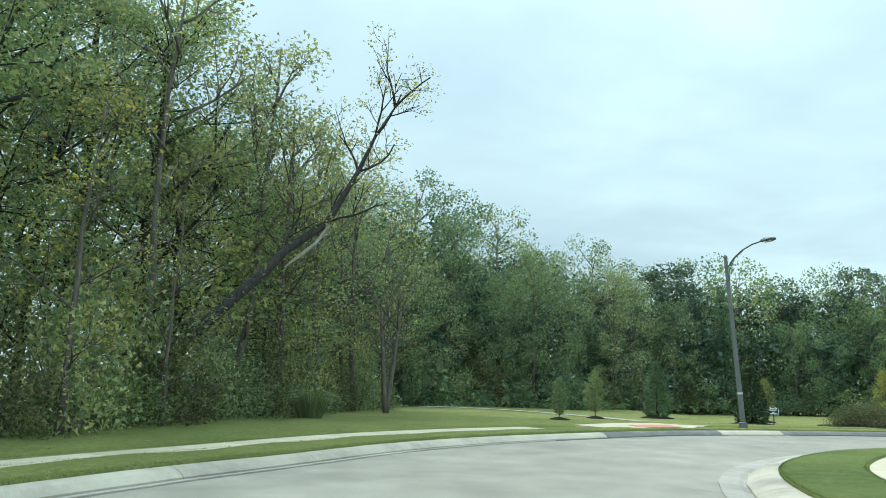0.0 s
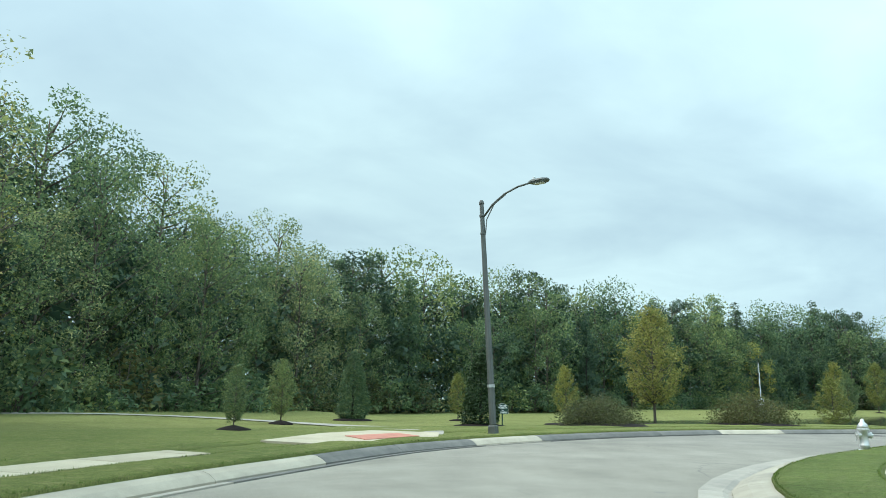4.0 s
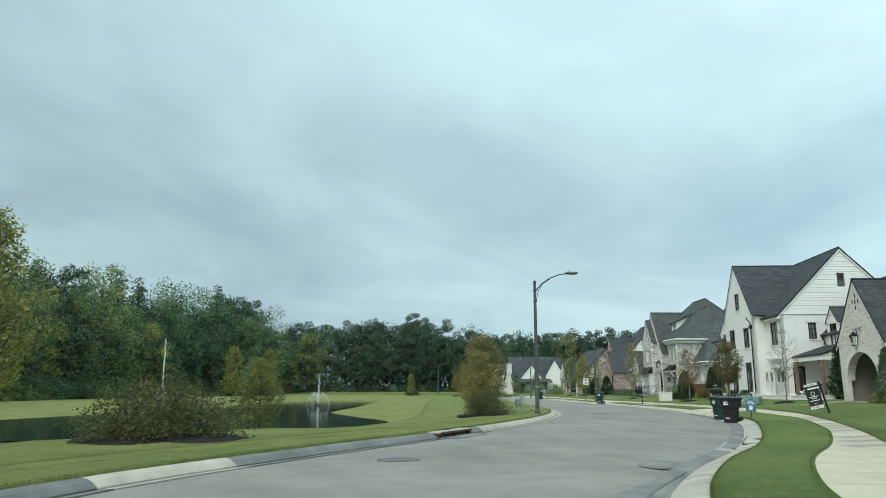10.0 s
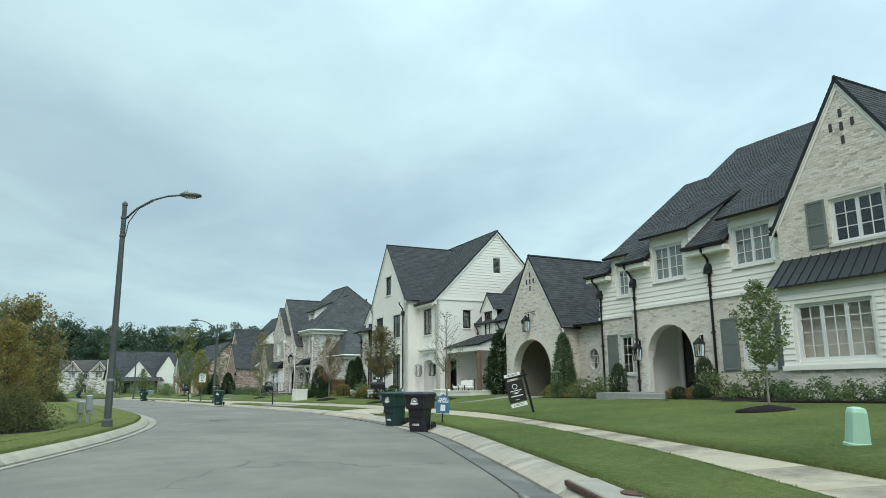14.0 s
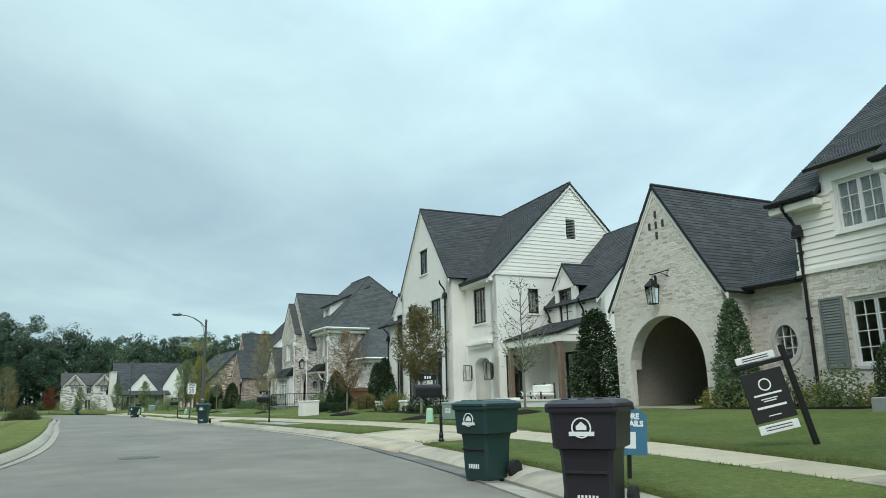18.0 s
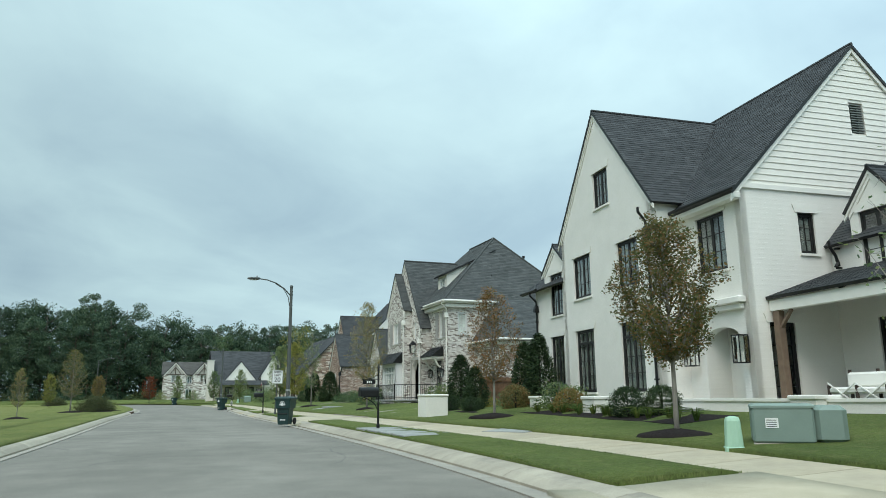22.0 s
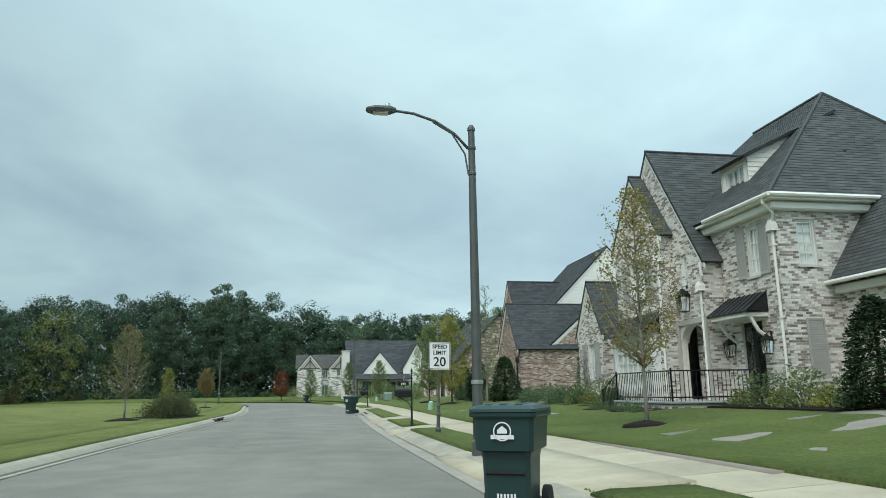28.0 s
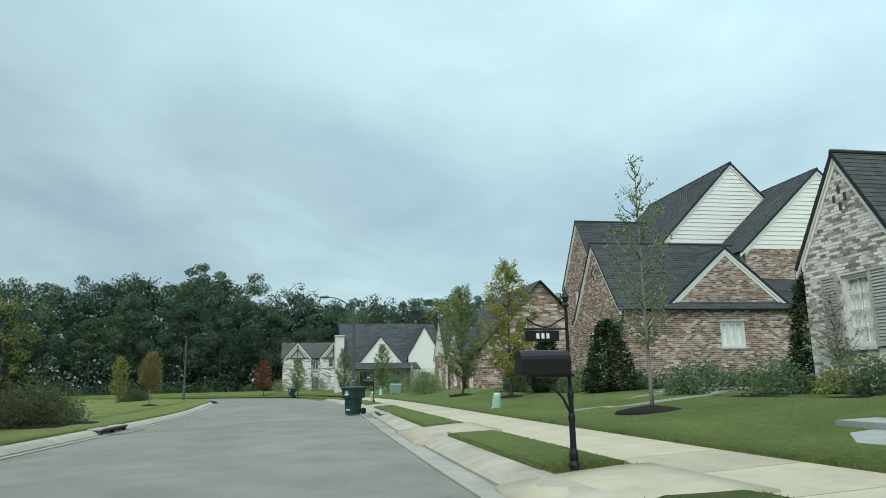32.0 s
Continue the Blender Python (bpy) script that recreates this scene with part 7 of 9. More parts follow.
def make_tree(seed, tall, spread, bole, leaf, bark, size, count, clump, depth=2, thin=0.0, trunk_r=None, w=0.45):
    """Meshes for one tree: trunk with limbs, and a crown of leaves."""
    rng = np.random.default_rng(seed)
    wood, crown, tips = MB(), MB(), []
    r = trunk_r or tall * 0.014
    top = tall * 0.92
    pts = [(0, 0, -0.2)]
    for i in range(1, 8):
        pts.append((pts[-1][0] + rng.normal() * tall * 0.008, pts[-1][1] + rng.normal() * tall * 0.008, top * i / 7))
    wood.tube(pts, [r * (1.25 if i == 0 else 1) * (1 - 0.8 * i / 7) for i in range(8)], 8)
    levels = max(7, int((1 - bole) * tall / 0.75))
    for i in range(levels):
        k = bole + (0.97 - bole) * i / levels
        at = Vector(pts[0]).lerp(Vector(pts[-1]), k)
        ang = i * 2.4 + rng.random()
        f = math.sin(math.pi * min(1, 0.16 + 0.8 * (k - bole) / (1 - bole)) ** 0.8)
        ln = spread * (0.45 + 0.55 * f) * (0.75 + 0.4 * rng.random())
        limb(wood, at, (math.cos(ang), math.sin(ang), 0.35 + 0.9 * (k - bole)), ln * 0.62, r * 0.36, rng, depth - 1, tips, 0.3, 3, 0.2, n=4, k=4)
    tips.append(tuple(pts[-1]))
    if thin:
        keep = rng.random(len(tips)) > thin
        tips = [t for t, q in zip(tips, keep) if q]
    leaf_cloud(crown, tips, [clump * (0.6 + 0.7 * rng.random()) for _ in tips], count, size, rng, w=w)
    return wood.mesh("trunk", bark, True), crown.mesh("crown", leaf, False)


def plant_tree(meshes, x, y, face, scale, label, name="tree", cat="tree", group="", z=None):
    ob = thing(name, pose(x, y, (ground_z(x, y) if z is None else z) - 0.02, 0, 0, face), label, cat, group)
    for me, nm in zip(meshes, ("trunk", "crown")):
        c = new(nm, me)
        c.parent = ob
        c.scale = (scale[0], scale[0], scale[1]) if isinstance(scale, tuple) else (scale,) * 3
    return ob


def clump_tree(seed, tall, spread, bole, leaf, bark, size, count, clumps, puff, flat=0.75, shape="round", w=0.6, trunk_r=None):
    """Meshes for one woodland tree: a trunk, a limb to each clump, and a crown of dense leaf clumps with gaps between."""
    rng = np.random.default_rng(seed)
    wood, crown = MB(), MB()
    r = trunk_r or tall * 0.013
    lean = rng.normal(size=2) * tall * 0.015
    pts = [(lean[0] * k * k, lean[1] * k * k, -0.2 + tall * 0.93 * k) for k in np.linspace(0, 1, 7)]
    wood.tube(pts, [r * (1 - 0.85 * k) for k in np.linspace(0, 1, 7)], 6)
    centres, radii = [], []
    for i in range(clumps):
        k = (i + 0.5) / clumps
        h_ = bole + (0.95 - bole) * k
        if shape == "pine":
            wide = spread * (0.55 + 0.45 * math.sin(math.pi * min(1.0, 0.25 + 0.75 * k)))
        elif shape == "cone":
            wide = spread * (1.02 - 0.95 * k)
        else:
            wide = spread * math.sin(math.pi * (0.18 + 0.74 * k)) ** 0.7
        ang = i * 2.4 + rng.random() * 0.9
        q = wide * (0.35 + 0.65 * rng.random() ** 0.5)
        c = (q * math.cos(ang), q * math.sin(ang), tall * h_ + rng.normal() * 0.3)
        centres.append(c)
        radii.append(puff * (0.7 + 0.6 * rng.random()) * (1.0 if shape == "round" else 1.1 - 0.45 * k))
        root = (lean[0] * h_ * h_ * 0.7, lean[1] * h_ * h_ * 0.7, tall * max(0.08, h_ - 0.5 * q / tall - 0.04))
        wood.tube([root, ((root[0] + c[0]) * 0.5, (root[1] + c[1]) * 0.5, (root[2] + c[2]) * 0.5 - 0.1), c], [r * 0.34, r * 0.2, r * 0.07], 3)
    leaf_cloud(crown, centres, radii, count, size, rng, flat, w)
    return wood.mesh("trunk", bark, True), crown.mesh("crown", leaf, False)


T_BROAD = [clump_tree(300 + i, 13, 4.6, 0.10, m, M_BARK, 0.29, c, 32, 1.5) for i, (m, c) in enumerate(((M_LEAF_DEEP, 135), (M_LEAF_MID, 132), (M_LEAF_DEEP, 135), (M_LEAF_MID, 132), (M_LEAF_YEL, 120)))]
T_DARK = [clump_tree(350 + i, 13, 4.4, 0.34, M_LEAF_PINE, M_BARK, 0.26, 240, 24, 1.55, 0.62, "pine") for i in range(2)]
T_PINE = [clump_tree(330 + i, 22, 4.6, 0.44, M_LEAF_PINE, M_BARK, 0.34, 270, 24, 2.1, 0.6, "pine") for i in range(2)]
T_CONE = [clump_tree(340 + i, 14, 3.2, 0.03, M_LEAF_PINE if i else M_LEAF_DEEP, M_BARKDARK, 0.26, 115, 46, 1.1, 0.7, "cone") for i in range(2)]
wrng = random.Random(77)
NAMES = ["dense deep green woodland tree at the wood edge", "mid green woodland tree at the wood edge", "dark leafy tree in the wood edge", "fresh green leafy tree in the wood", "yellowing leafy tree in the wood edge", "tall dark pine above the wood", "tall dark pine above the wood", "dark conical evergreen in the wood", "deep green conical evergreen in the wood", "dark dense round-topped pine in the far wood", "dark dense round-topped pine in the far wood", "fresh green leafy tree at the wood edge", "deep green leafy tree at the wood edge", "olive green leafy tree at the wood edge"]
T_MID = [clump_tree(355 + i, 13, 4.4, 0.06, m, M_BARK, 0.185, 180, 46, 1.2) for i, m in enumerate((M_LEAF_MID, M_LEAF_DEEP, M_LEAF_OLIVE))]
POOL = T_BROAD + T_PINE + T_CONE + T_DARK + T_MID
FULL = (11.9, 11.9, 11.9, 11.9, 11.9, 20.5, 20.5, 12.5, 12.5, 11.9, 11.9, 11.9, 11.9, 11.9)


def shrub_mesh(seed, w, d, h, material, size, n, stems=8, bark=None):
    """Meshes of one shrub: bent stems and a loose dome of leaves."""
    rng = np.random.default_rng(seed)
    wood, leaf = MB(), MB()
    pts = []
    while len(pts) < n:
        q = rng.uniform(-1, 1, 3)
        if q[2] > -0.1 and np.linalg.norm(q) < 1 and np.linalg.norm(q) > 0.45:
            k = 1 + 0.18 * math.sin(5 * math.atan2(q[1], q[0]) + seed) + 0.1 * rng.normal()
            pts.append((q[0] * w / 2 * k, q[1] * d / 2 * k, max(0.05, (q[2] + 0.1) / 1.1 * h * (0.92 + 0.12 * rng.normal()))))
    for i in range(stems):
        e = pts[i * len(pts) // stems]
        wood.tube([(e[0] * 0.2, e[1] * 0.2, -0.1), (e[0] * 0.5, e[1] * 0.5, e[2] * 0.55), e], [0.03, 0.02, 0.008], 5)
    leaf_cloud(leaf, pts, [0.16 * max(h, 0.5) + 0.03] * n, 9, size * 1.1, rng, 0.9, 0.58)
    return wood.mesh("woody_stem", bark or M_BARK, True), leaf.mesh("foliage", material)


def plant_shrub(meshes, x, y, face, scale, label, name="shrub", cat="shrub", group="", z=None):
    ob = thing(name, pose(x, y, (ground_z(x, y) if z is None else z) - 0.03, 0, 0, face), label, cat, group)
    for me, nm in zip(meshes, ("woody_stem", "foliage")):
        c = new(nm, me)
        c.parent = ob
        c.scale = scale if isinstance(scale, tuple) else (scale,) * 3
    return ob


S_WILD = [shrub_mesh(400 + i, 3.2, 2.6, 2.4, m, 0.22, 70) for i, m in enumerate((M_LEAF_DEEP, M_LEAF_MID, M_LEAF_DRAB))]


EDGE_A = spline([(-3.5, 42), (0.5, 51), (7, 61), (16, 73), (30, 82), (52, 90), (75, 97), (100, 104), (130, 110), (155, 113), (172, 122)], 1.0)
EDGE_B = spline([(150, 150), (180, 140), (197, 122), (203, 106), (207, 94), (213, 84), (222, 72), (232, 58), (240, 40), (245, 20), (240, -10)], 1.0)
CREST_A = lambda i: float(np.interp(i, (0, 15, 28, 48, 64, 72, 120, 150, 190), (17.5, 17.8, 17.4, 17.6, 17.8, 18.6, 20.0, 20.2, 21.6)))
CREST_B = lambda i: float(np.interp(i, (0, 48, 60, 72, 84, 90, 96, 102, 108, 114, 120, 132), (20, 20.6, 21.5, 22.5, 22.6, 20.4, 17.6, 20.2, 18.6, 18.2, 19.0, 20.0)))


def wood_edge(line, start, stop, step, depth_step, rows, crest, picks, backs, z=0.0):
    """Trees in staggered rows on the left of a line, with thicket at their feet."""
    nxt, run_ = 0.0, 0.0
    for i in range(start, min(stop, len(line) - 1)):
        a, b = line[i], line[i + 1]
        run_ += float(np.linalg.norm(b - a))
        if run_ < nxt:
            continue
        nxt = run_ + step
        t = (b - a) / np.linalg.norm(b - a)
        nrm = np.array([-t[1], t[0]])
        for row in range(rows):
            p = a + nrm * (row * depth_step + wrng.uniform(-1.3, 1.3) + 1.5) + t * wrng.uniform(-0.4, 0.4) * step
            pick = wrng.choice(backs if row else picks)
            tall = crest(i) * (wrng.uniform(0.86, 1.03) if row else wrng.uniform(0.55, 0.85))
            s_ = tall / FULL[pick]
            plant_tree(POOL[pick], p[0], p[1], wrng.uniform(0, 360), (s_ * wrng.uniform(0.75, 0.95), s_), NAMES[pick], group="woodland trees", z=z)
        for k in range(2):
            p = a + nrm * wrng.uniform(-1.2, 0.8) + t * wrng.uniform(-0.5, 0.5) * step
            s_ = wrng.uniform(0.7, 1.3)
            q = wrng.choice((0, 0, 1, 2))
            plant_shrub(S_WILD[q], p[0], p[1], wrng.uniform(0, 360), (s_ * 1.3, s_ * 1.3, s_ * wrng.uniform(0.8, 1.4)), ("dark wild thicket at the wood edge", "green wild thicket at the wood edge", "brownish wild brush at the wood edge")[q], "wild_shrub", group="wood edge thicket", z=z)


wood_edge(EDGE_A, 0, 50, 4.4, 4.5, 2, CREST_A, (11, 11, 12, 12, 13), (11, 12, 13, 12, 11))
wood_edge(EDGE_A, 50, 198, 5.4, 5.0, 2, CREST_A, (0, 0, 1, 2, 2, 3, 4, 7, 8), (0, 1, 2, 2, 3, 9, 10, 8))
wood_edge(EDGE_B, 0, 197, 4.8, 5.0, 2, CREST_B, (2, 9, 10, 9, 10, 9, 4, 9), (9, 10, 9, 10, 9, 5, 6))

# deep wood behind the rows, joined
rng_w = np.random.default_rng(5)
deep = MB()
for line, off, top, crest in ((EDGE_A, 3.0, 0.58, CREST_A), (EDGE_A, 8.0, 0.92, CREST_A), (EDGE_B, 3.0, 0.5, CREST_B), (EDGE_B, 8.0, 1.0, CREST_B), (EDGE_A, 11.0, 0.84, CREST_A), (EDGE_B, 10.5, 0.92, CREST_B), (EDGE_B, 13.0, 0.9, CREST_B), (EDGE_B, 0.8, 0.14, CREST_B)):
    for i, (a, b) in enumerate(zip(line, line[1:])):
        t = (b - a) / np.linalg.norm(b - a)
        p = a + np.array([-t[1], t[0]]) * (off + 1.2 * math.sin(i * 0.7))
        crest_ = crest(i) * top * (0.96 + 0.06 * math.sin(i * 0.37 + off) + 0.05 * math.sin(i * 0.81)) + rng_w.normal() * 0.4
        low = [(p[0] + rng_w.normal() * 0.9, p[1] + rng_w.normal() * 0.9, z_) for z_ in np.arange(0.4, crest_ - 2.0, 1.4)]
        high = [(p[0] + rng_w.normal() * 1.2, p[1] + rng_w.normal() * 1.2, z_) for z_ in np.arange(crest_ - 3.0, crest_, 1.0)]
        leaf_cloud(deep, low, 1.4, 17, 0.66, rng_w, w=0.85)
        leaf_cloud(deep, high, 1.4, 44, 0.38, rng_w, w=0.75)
near_fill = MB()
near_line = spline([(-15.5, 0), (-14, 10), (-13, 20), (-12.2, 30), (-9.5, 40)], 0.8)
for i, (x, y) in enumerate(near_line):
    top_ = float(np.interp(y, (0, 22, 28, 35, 40), (10, 12, 14, 12.5, 9))) + 1.2 * math.sin(i * 0.31) + 0.8 * math.sin(i * 0.83)
    low = [(x + rng_w.normal() * 0.9, y + rng_w.normal() * 0.7, z_) for z_ in np.arange(0.3, top_, 0.75)]
    leaf_cloud(near_fill, low, 1.1, 34, 0.25, rng_w, w=0.75)
tagged(new("near_wood", near_fill.mesh("near_wood", M_LEAF_MID)), "green foliage inside the near wood", "wood", kind="stuff")
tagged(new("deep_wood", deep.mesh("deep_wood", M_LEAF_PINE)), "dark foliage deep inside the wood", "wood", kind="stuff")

# near wood by the start, with fine leaves
T_NEAR = [make_tree(360 + i, 14, 5.6, 0.13, m, M_BARKDARK, 0.125, c, 0.85, 3, trunk_r=0.2, w=0.6) for i, (m, c) in enumerate(((M_LEAF_MID, 76), (M_LEAF_MID, 74), (M_LEAF_OLIVE, 70)))]
T_SPARSE = [make_tree(370 + i, 10, 3.4, 0.2, m, M_BARK, 0.115, c, 0.7, 3, thin=0.35, trunk_r=0.1, w=0.6) for i, (m, c) in enumerate(((M_LEAF_OLIVE, 30), (M_LEAF_YEL, 20)))]
for i, (x, y, k, s_, l) in enumerate((
        (-9.5, 10.5, 0, 1.0, "dense dark woodland tree over the sidewalk"), (-10.8, 14.2, 1, 0.92, "tall leafy woodland tree with olive leaves"), (-12.5, 16.5, 2, 1.2, "tall dark woodland tree"),
        (-11.8, 20.0, 0, 0.85, "dense green woodland tree at the wood edge"), (-12.0, 22.5, 1, 1.15, "tall leafy woodland tree behind the leaning trunk"), (-9.4, 25.6, 2, 0.8, "dark leafy woodland tree at the wood edge"),
        (-10.5, 29.0, 0, 0.9, "dense green woodland tree"), (-7.0, 31.5, 1, 0.72, "leafy woodland tree by the meadow"), (-9.0, 36.0, 2, 0.85, "dark leafy woodland tree by the meadow"), (-13.5, 12.0, 0, 1.15, "tall dark woodland tree"), (-15, 6.0, 2, 1.1, "tall dark woodland tree"), (-9.8, 23.6, 1, 1.15, "tall olive woodland tree behind the leaning trunk"), (-9.5, 32.5, 1, 1.0, "leafy olive woodland tree"))):
    plant_tree(T_NEAR[k], x, y, 40 * i, s_, l if len(l.split()) > 3 else l + " at the edge", group="woodland trees")
for x, y, k, s_ in ((-4.6, 28.5, 0, 1.35), (-3.4, 31.5, 0, 1.3), (-2.4, 34.5, 1, 1.05), (-5.2, 24.5, 0, 1.3), (-6.0, 12.5, 1, 0.75), (-5.6, 16.0, 1, 0.6), (-6.4, 23.6, 0, 1.5), (-5.8, 26.6, 1, 1.25), (-4.2, 33.0, 0, 1.15), (-7.0, 18.0, 1, 1.4)):
    plant_tree(T_SPARSE[k], x, y, x * 70, s_, "slender sparse woodland tree with thin olive leaves", group="woodland trees")
# leaning dark trunk
rng_l = np.random.default_rng(9)
lean_w, lean_l, tips = MB(), MB(), []
path = [(-7.9, 17.4, -0.1), (-6.6, 18.9, 2.2), (-5.6, 19.8, 3.6), (-4.77, 20.8, 4.84), (-4.39, 21.4, 5.6), (-3.31, 22.7, 6.87), (-2.45, 23.4, 8.96), (-1.96, 23.9, 10.5), (-1.31, 24.2, 11.8)]
lean_w.tube(path, [0.22, 0.2, 0.18, 0.17, 0.15, 0.13, 0.09, 0.06, 0.03], 8)
for j, d_ in ((4, (0.2, 0.2, 1)), (5, (0.3, 0.3, 1)), (5, (0.9, 0.2, 0.25)), (6, (0.8, 0.2, 0.6)), (6, (-0.5, 0.2, 1)), (7, (0.9, 0.1, 0.2)), (7, (0.2, 0.1, 1)), (8, (0.6, 0.1, 0.8)), (8, (-0.4, 0.1, 1))):
    limb(lean_w, path[j], d_, 1.9, 0.05, rng_l, 2, tips, 0.5, 3, 0.1)
leaf_cloud(lean_l, tips[::2], 0.42, 20, 0.11, rng_l, w=0.6)
lt = thing("leaning_tree", pose(0, 0, 0), "dark leaning tree with bare twigs and yellow-green leaves", "tree")
for mb_, nm, m_ in ((lean_w, "trunk", M_BARKDARK), (lean_l, "crown", M_LEAF_YEL)):
    c = new(nm, mb_.mesh(nm, m_, nm == "trunk"))
    c.parent = lt
part("split_limb", MB().tube([(-3.2, 22.55, 6.75), (-3.55, 22.1, 6.0), (-4.15, 21.6, 5.3), (-4.35, 21.4, 5.05)], [0.05, 0.06, 0.05, 0.02], 6), M_BARKPALE, lt, "pale split limb along the dark trunk")
# bare forked tree and a tussock at the wood edge
rng_l = np.random.default_rng(19)
bare_w, bare_l, tips = MB(), MB(), []
for lean_ in ((0.35, 0.1), (-0.22, 0.15)):
    stem = [(lean_[0] * k * 1.6, lean_[1] * k * 1.6, -0.1 + 4.6 * k) for k in np.linspace(0, 1, 6)]
    bare_w.tube(stem, [0.13 * (1 - 0.6 * k) for k in np.linspace(0, 1, 6)], 7)
    for j in (2, 3, 3, 4, 4, 5, 5, 5):
        a_ = rng_l.random() * 6.283
        limb(bare_w, stem[j], (math.cos(a_), math.sin(a_), 0.8), 1.7, 0.04, rng_l, 2, tips, 0.5, 3, 0.15)
leaf_cloud(bare_l, tips[::5], 0.35, 12, 0.1, rng_l, w=0.6)
plant_tree((bare_w.mesh("trunk", M_BARK, True), bare_l.mesh("crown", M_LEAF_OLIVE)), -1.75, 29.6, 20, 1.0, "nearly bare forked tree at the wood edge", group="woodland trees")
tuss = MB()
for k in range(420):
    a_, ln, o_ = rng_l.random() * 6.283, 0.75 + 0.55 * rng_l.random(), rng_l.random() * 0.4
    c_, s_ = math.cos(a_), math.sin(a_)
    tuss.tube([(o_ * c_, o_ * s_, 0), ((o_ + 0.25 * ln) * c_, (o_ + 0.25 * ln) * s_, ln * 0.72), ((o_ + 0.62 * ln) * c_, (o_ + 0.62 * ln) * s_, ln * 0.66)], [0.008, 0.007, 0.002], 3)
tk = thing("grass_tussock", pose(-3.4, 22.2, ground_z(-3.4, 22.2)), "grey-green arching grass tussock at the wood edge", "grass clump")
tagged(part("foliage", tuss, M_LEAF_OLIVE, tk, recalc=False), kind="stuff")
S_NEAR = [shrub_mesh(420 + i, 2.6, 2.2, 2.0, m, 0.092, 330) for i, m in enumerate((M_LEAF_MID, M_LEAF_OLIVE, M_LEAF_DRAB))]
for i, (x, y, s_) in enumerate(((-6.9, 9.5, 1.0), (-6.6, 11.5, 0.8), (-6.4, 13.2, 1.1), (-6.2, 15.2, 0.9), (-5.9, 17.0, 1.2), (-5.8, 19.0, 1.0), (-5.6, 21.0, 1.25), (-5.3, 23.0, 1.0), (-4.9, 25.2, 1.2), (-4.4, 27.3, 1.0), (-3.9, 29.5, 0.9), (-3.4, 32.0, 1.0), (-3.0, 34.5, 0.9), (-7.5, 8.0, 1.2), (-7.3, 16.5, 1.5), (-7.0, 22.0, 1.5), (-6.4, 27.5, 1.5), (-4.6, 36.5, 1.4), (-4.0, 39.0, 1.5))):
    plant_shrub(S_NEAR[(i * 2) % 3], x, y, i * 57, (s_, s_, s_ * (0.8 + 0.35 * (i % 3))), ("dark green brush at the wood edge", "olive brush at the wood edge", "dry brown brush at the wood edge")[(i * 2) % 3], "wild_shrub", group="wood edge thicket")


# ---- pond, fountains ----
outer = MB()
cen = POND.mean(0)
outer.add([(p[0] + (p[0] - cen[0]) * 0.06, p[1] + (p[1] - cen[1]) * 0.06, WATER_Z) for p in POND[:-1]], [tuple(range(len(POND) - 1))])
tagged(new("water", outer.mesh("water", M_WATER)), "dark still pond water", "water", kind="structure")


def fountain(x, y, tall, wide, label):
    f = thing("fountain", pose(x, y, WATER_Z), label, "fountain", "pond fountains")
    part("float", MB().lathe([(0.45, -0.05), (0.5, 0.05), (0.3, 0.12), (0.08, 0.25)], n=16), M_BLACK, f)
    rng = np.random.default_rng(int(x))
    mb = MB()
    for i in range(240):
        k = rng.random()
        a, r = rng.random() * 6.283, wide * (0.05 + 0.08 * k) * rng.random()
        z = 0.2 + tall * k
        c = Vector((r * math.cos(a), r * math.sin(a), z))
        s = 0.010 + 0.016 * rng.random() * (1.2 - k)
        mb.tube([c, c + Vector((0, 0, 0.1 + 0.12 * rng.random()))], [s, s * 0.3], 3)
    for i in range(420):
        a, k = rng.random() * 6.283, rng.random()
        r = wide * k
        z = 0.2 + tall * 0.42 * (1 - (2 * k - 0.9) ** 2) * (0.75 + 0.25 * rng.random())
        c = Vector((r * math.cos(a), r * math.sin(a), max(0.03, z)))
        mb.tube([c, c + Vector((0.02, 0, -0.10 - 0.1 * k))], [0.006, 0.013], 3)
    tagged(part("spray", mb, M_SPRAY, f, recalc=False), "white falling water drops", kind="stuff")
    return f


fountain(93.0, 64.5, 3.6, 1.5, "white fountain spray on the pond")
fountain(49.5, 51.0, 4.6, 0.5, "tall thin fountain jet on the pond")


# ---- planted trees and shrubs ----
def mulch(x, y, r, label="round bed of dark bark mulch"):
    z = ground_z(x, y)
    rng = random.Random(int(x * 13))
    rings = [[(x_ * (1 + 0.05 * rng.uniform(-1, 1)), y_ * (1 + 0.05 * rng.uniform(-1, 1)), z_) for x_, y_ in ((q * math.cos(t), q * math.sin(t)) for t in np.linspace(0, 2 * math.pi, 25)[:-1])] for q, z_ in ((r, -0.05), (r * 0.93, 0.05), (r * 0.55, 0.11), (r * 0.12, 0.16))]
    ob = new("mulch_bed", fixed(MB().loft(rings), "mulch_bed", M_MULCH, True))
    ob.location = (x, y, z)
    return tagged(ob, label, "mulch bed", "mulch beds")


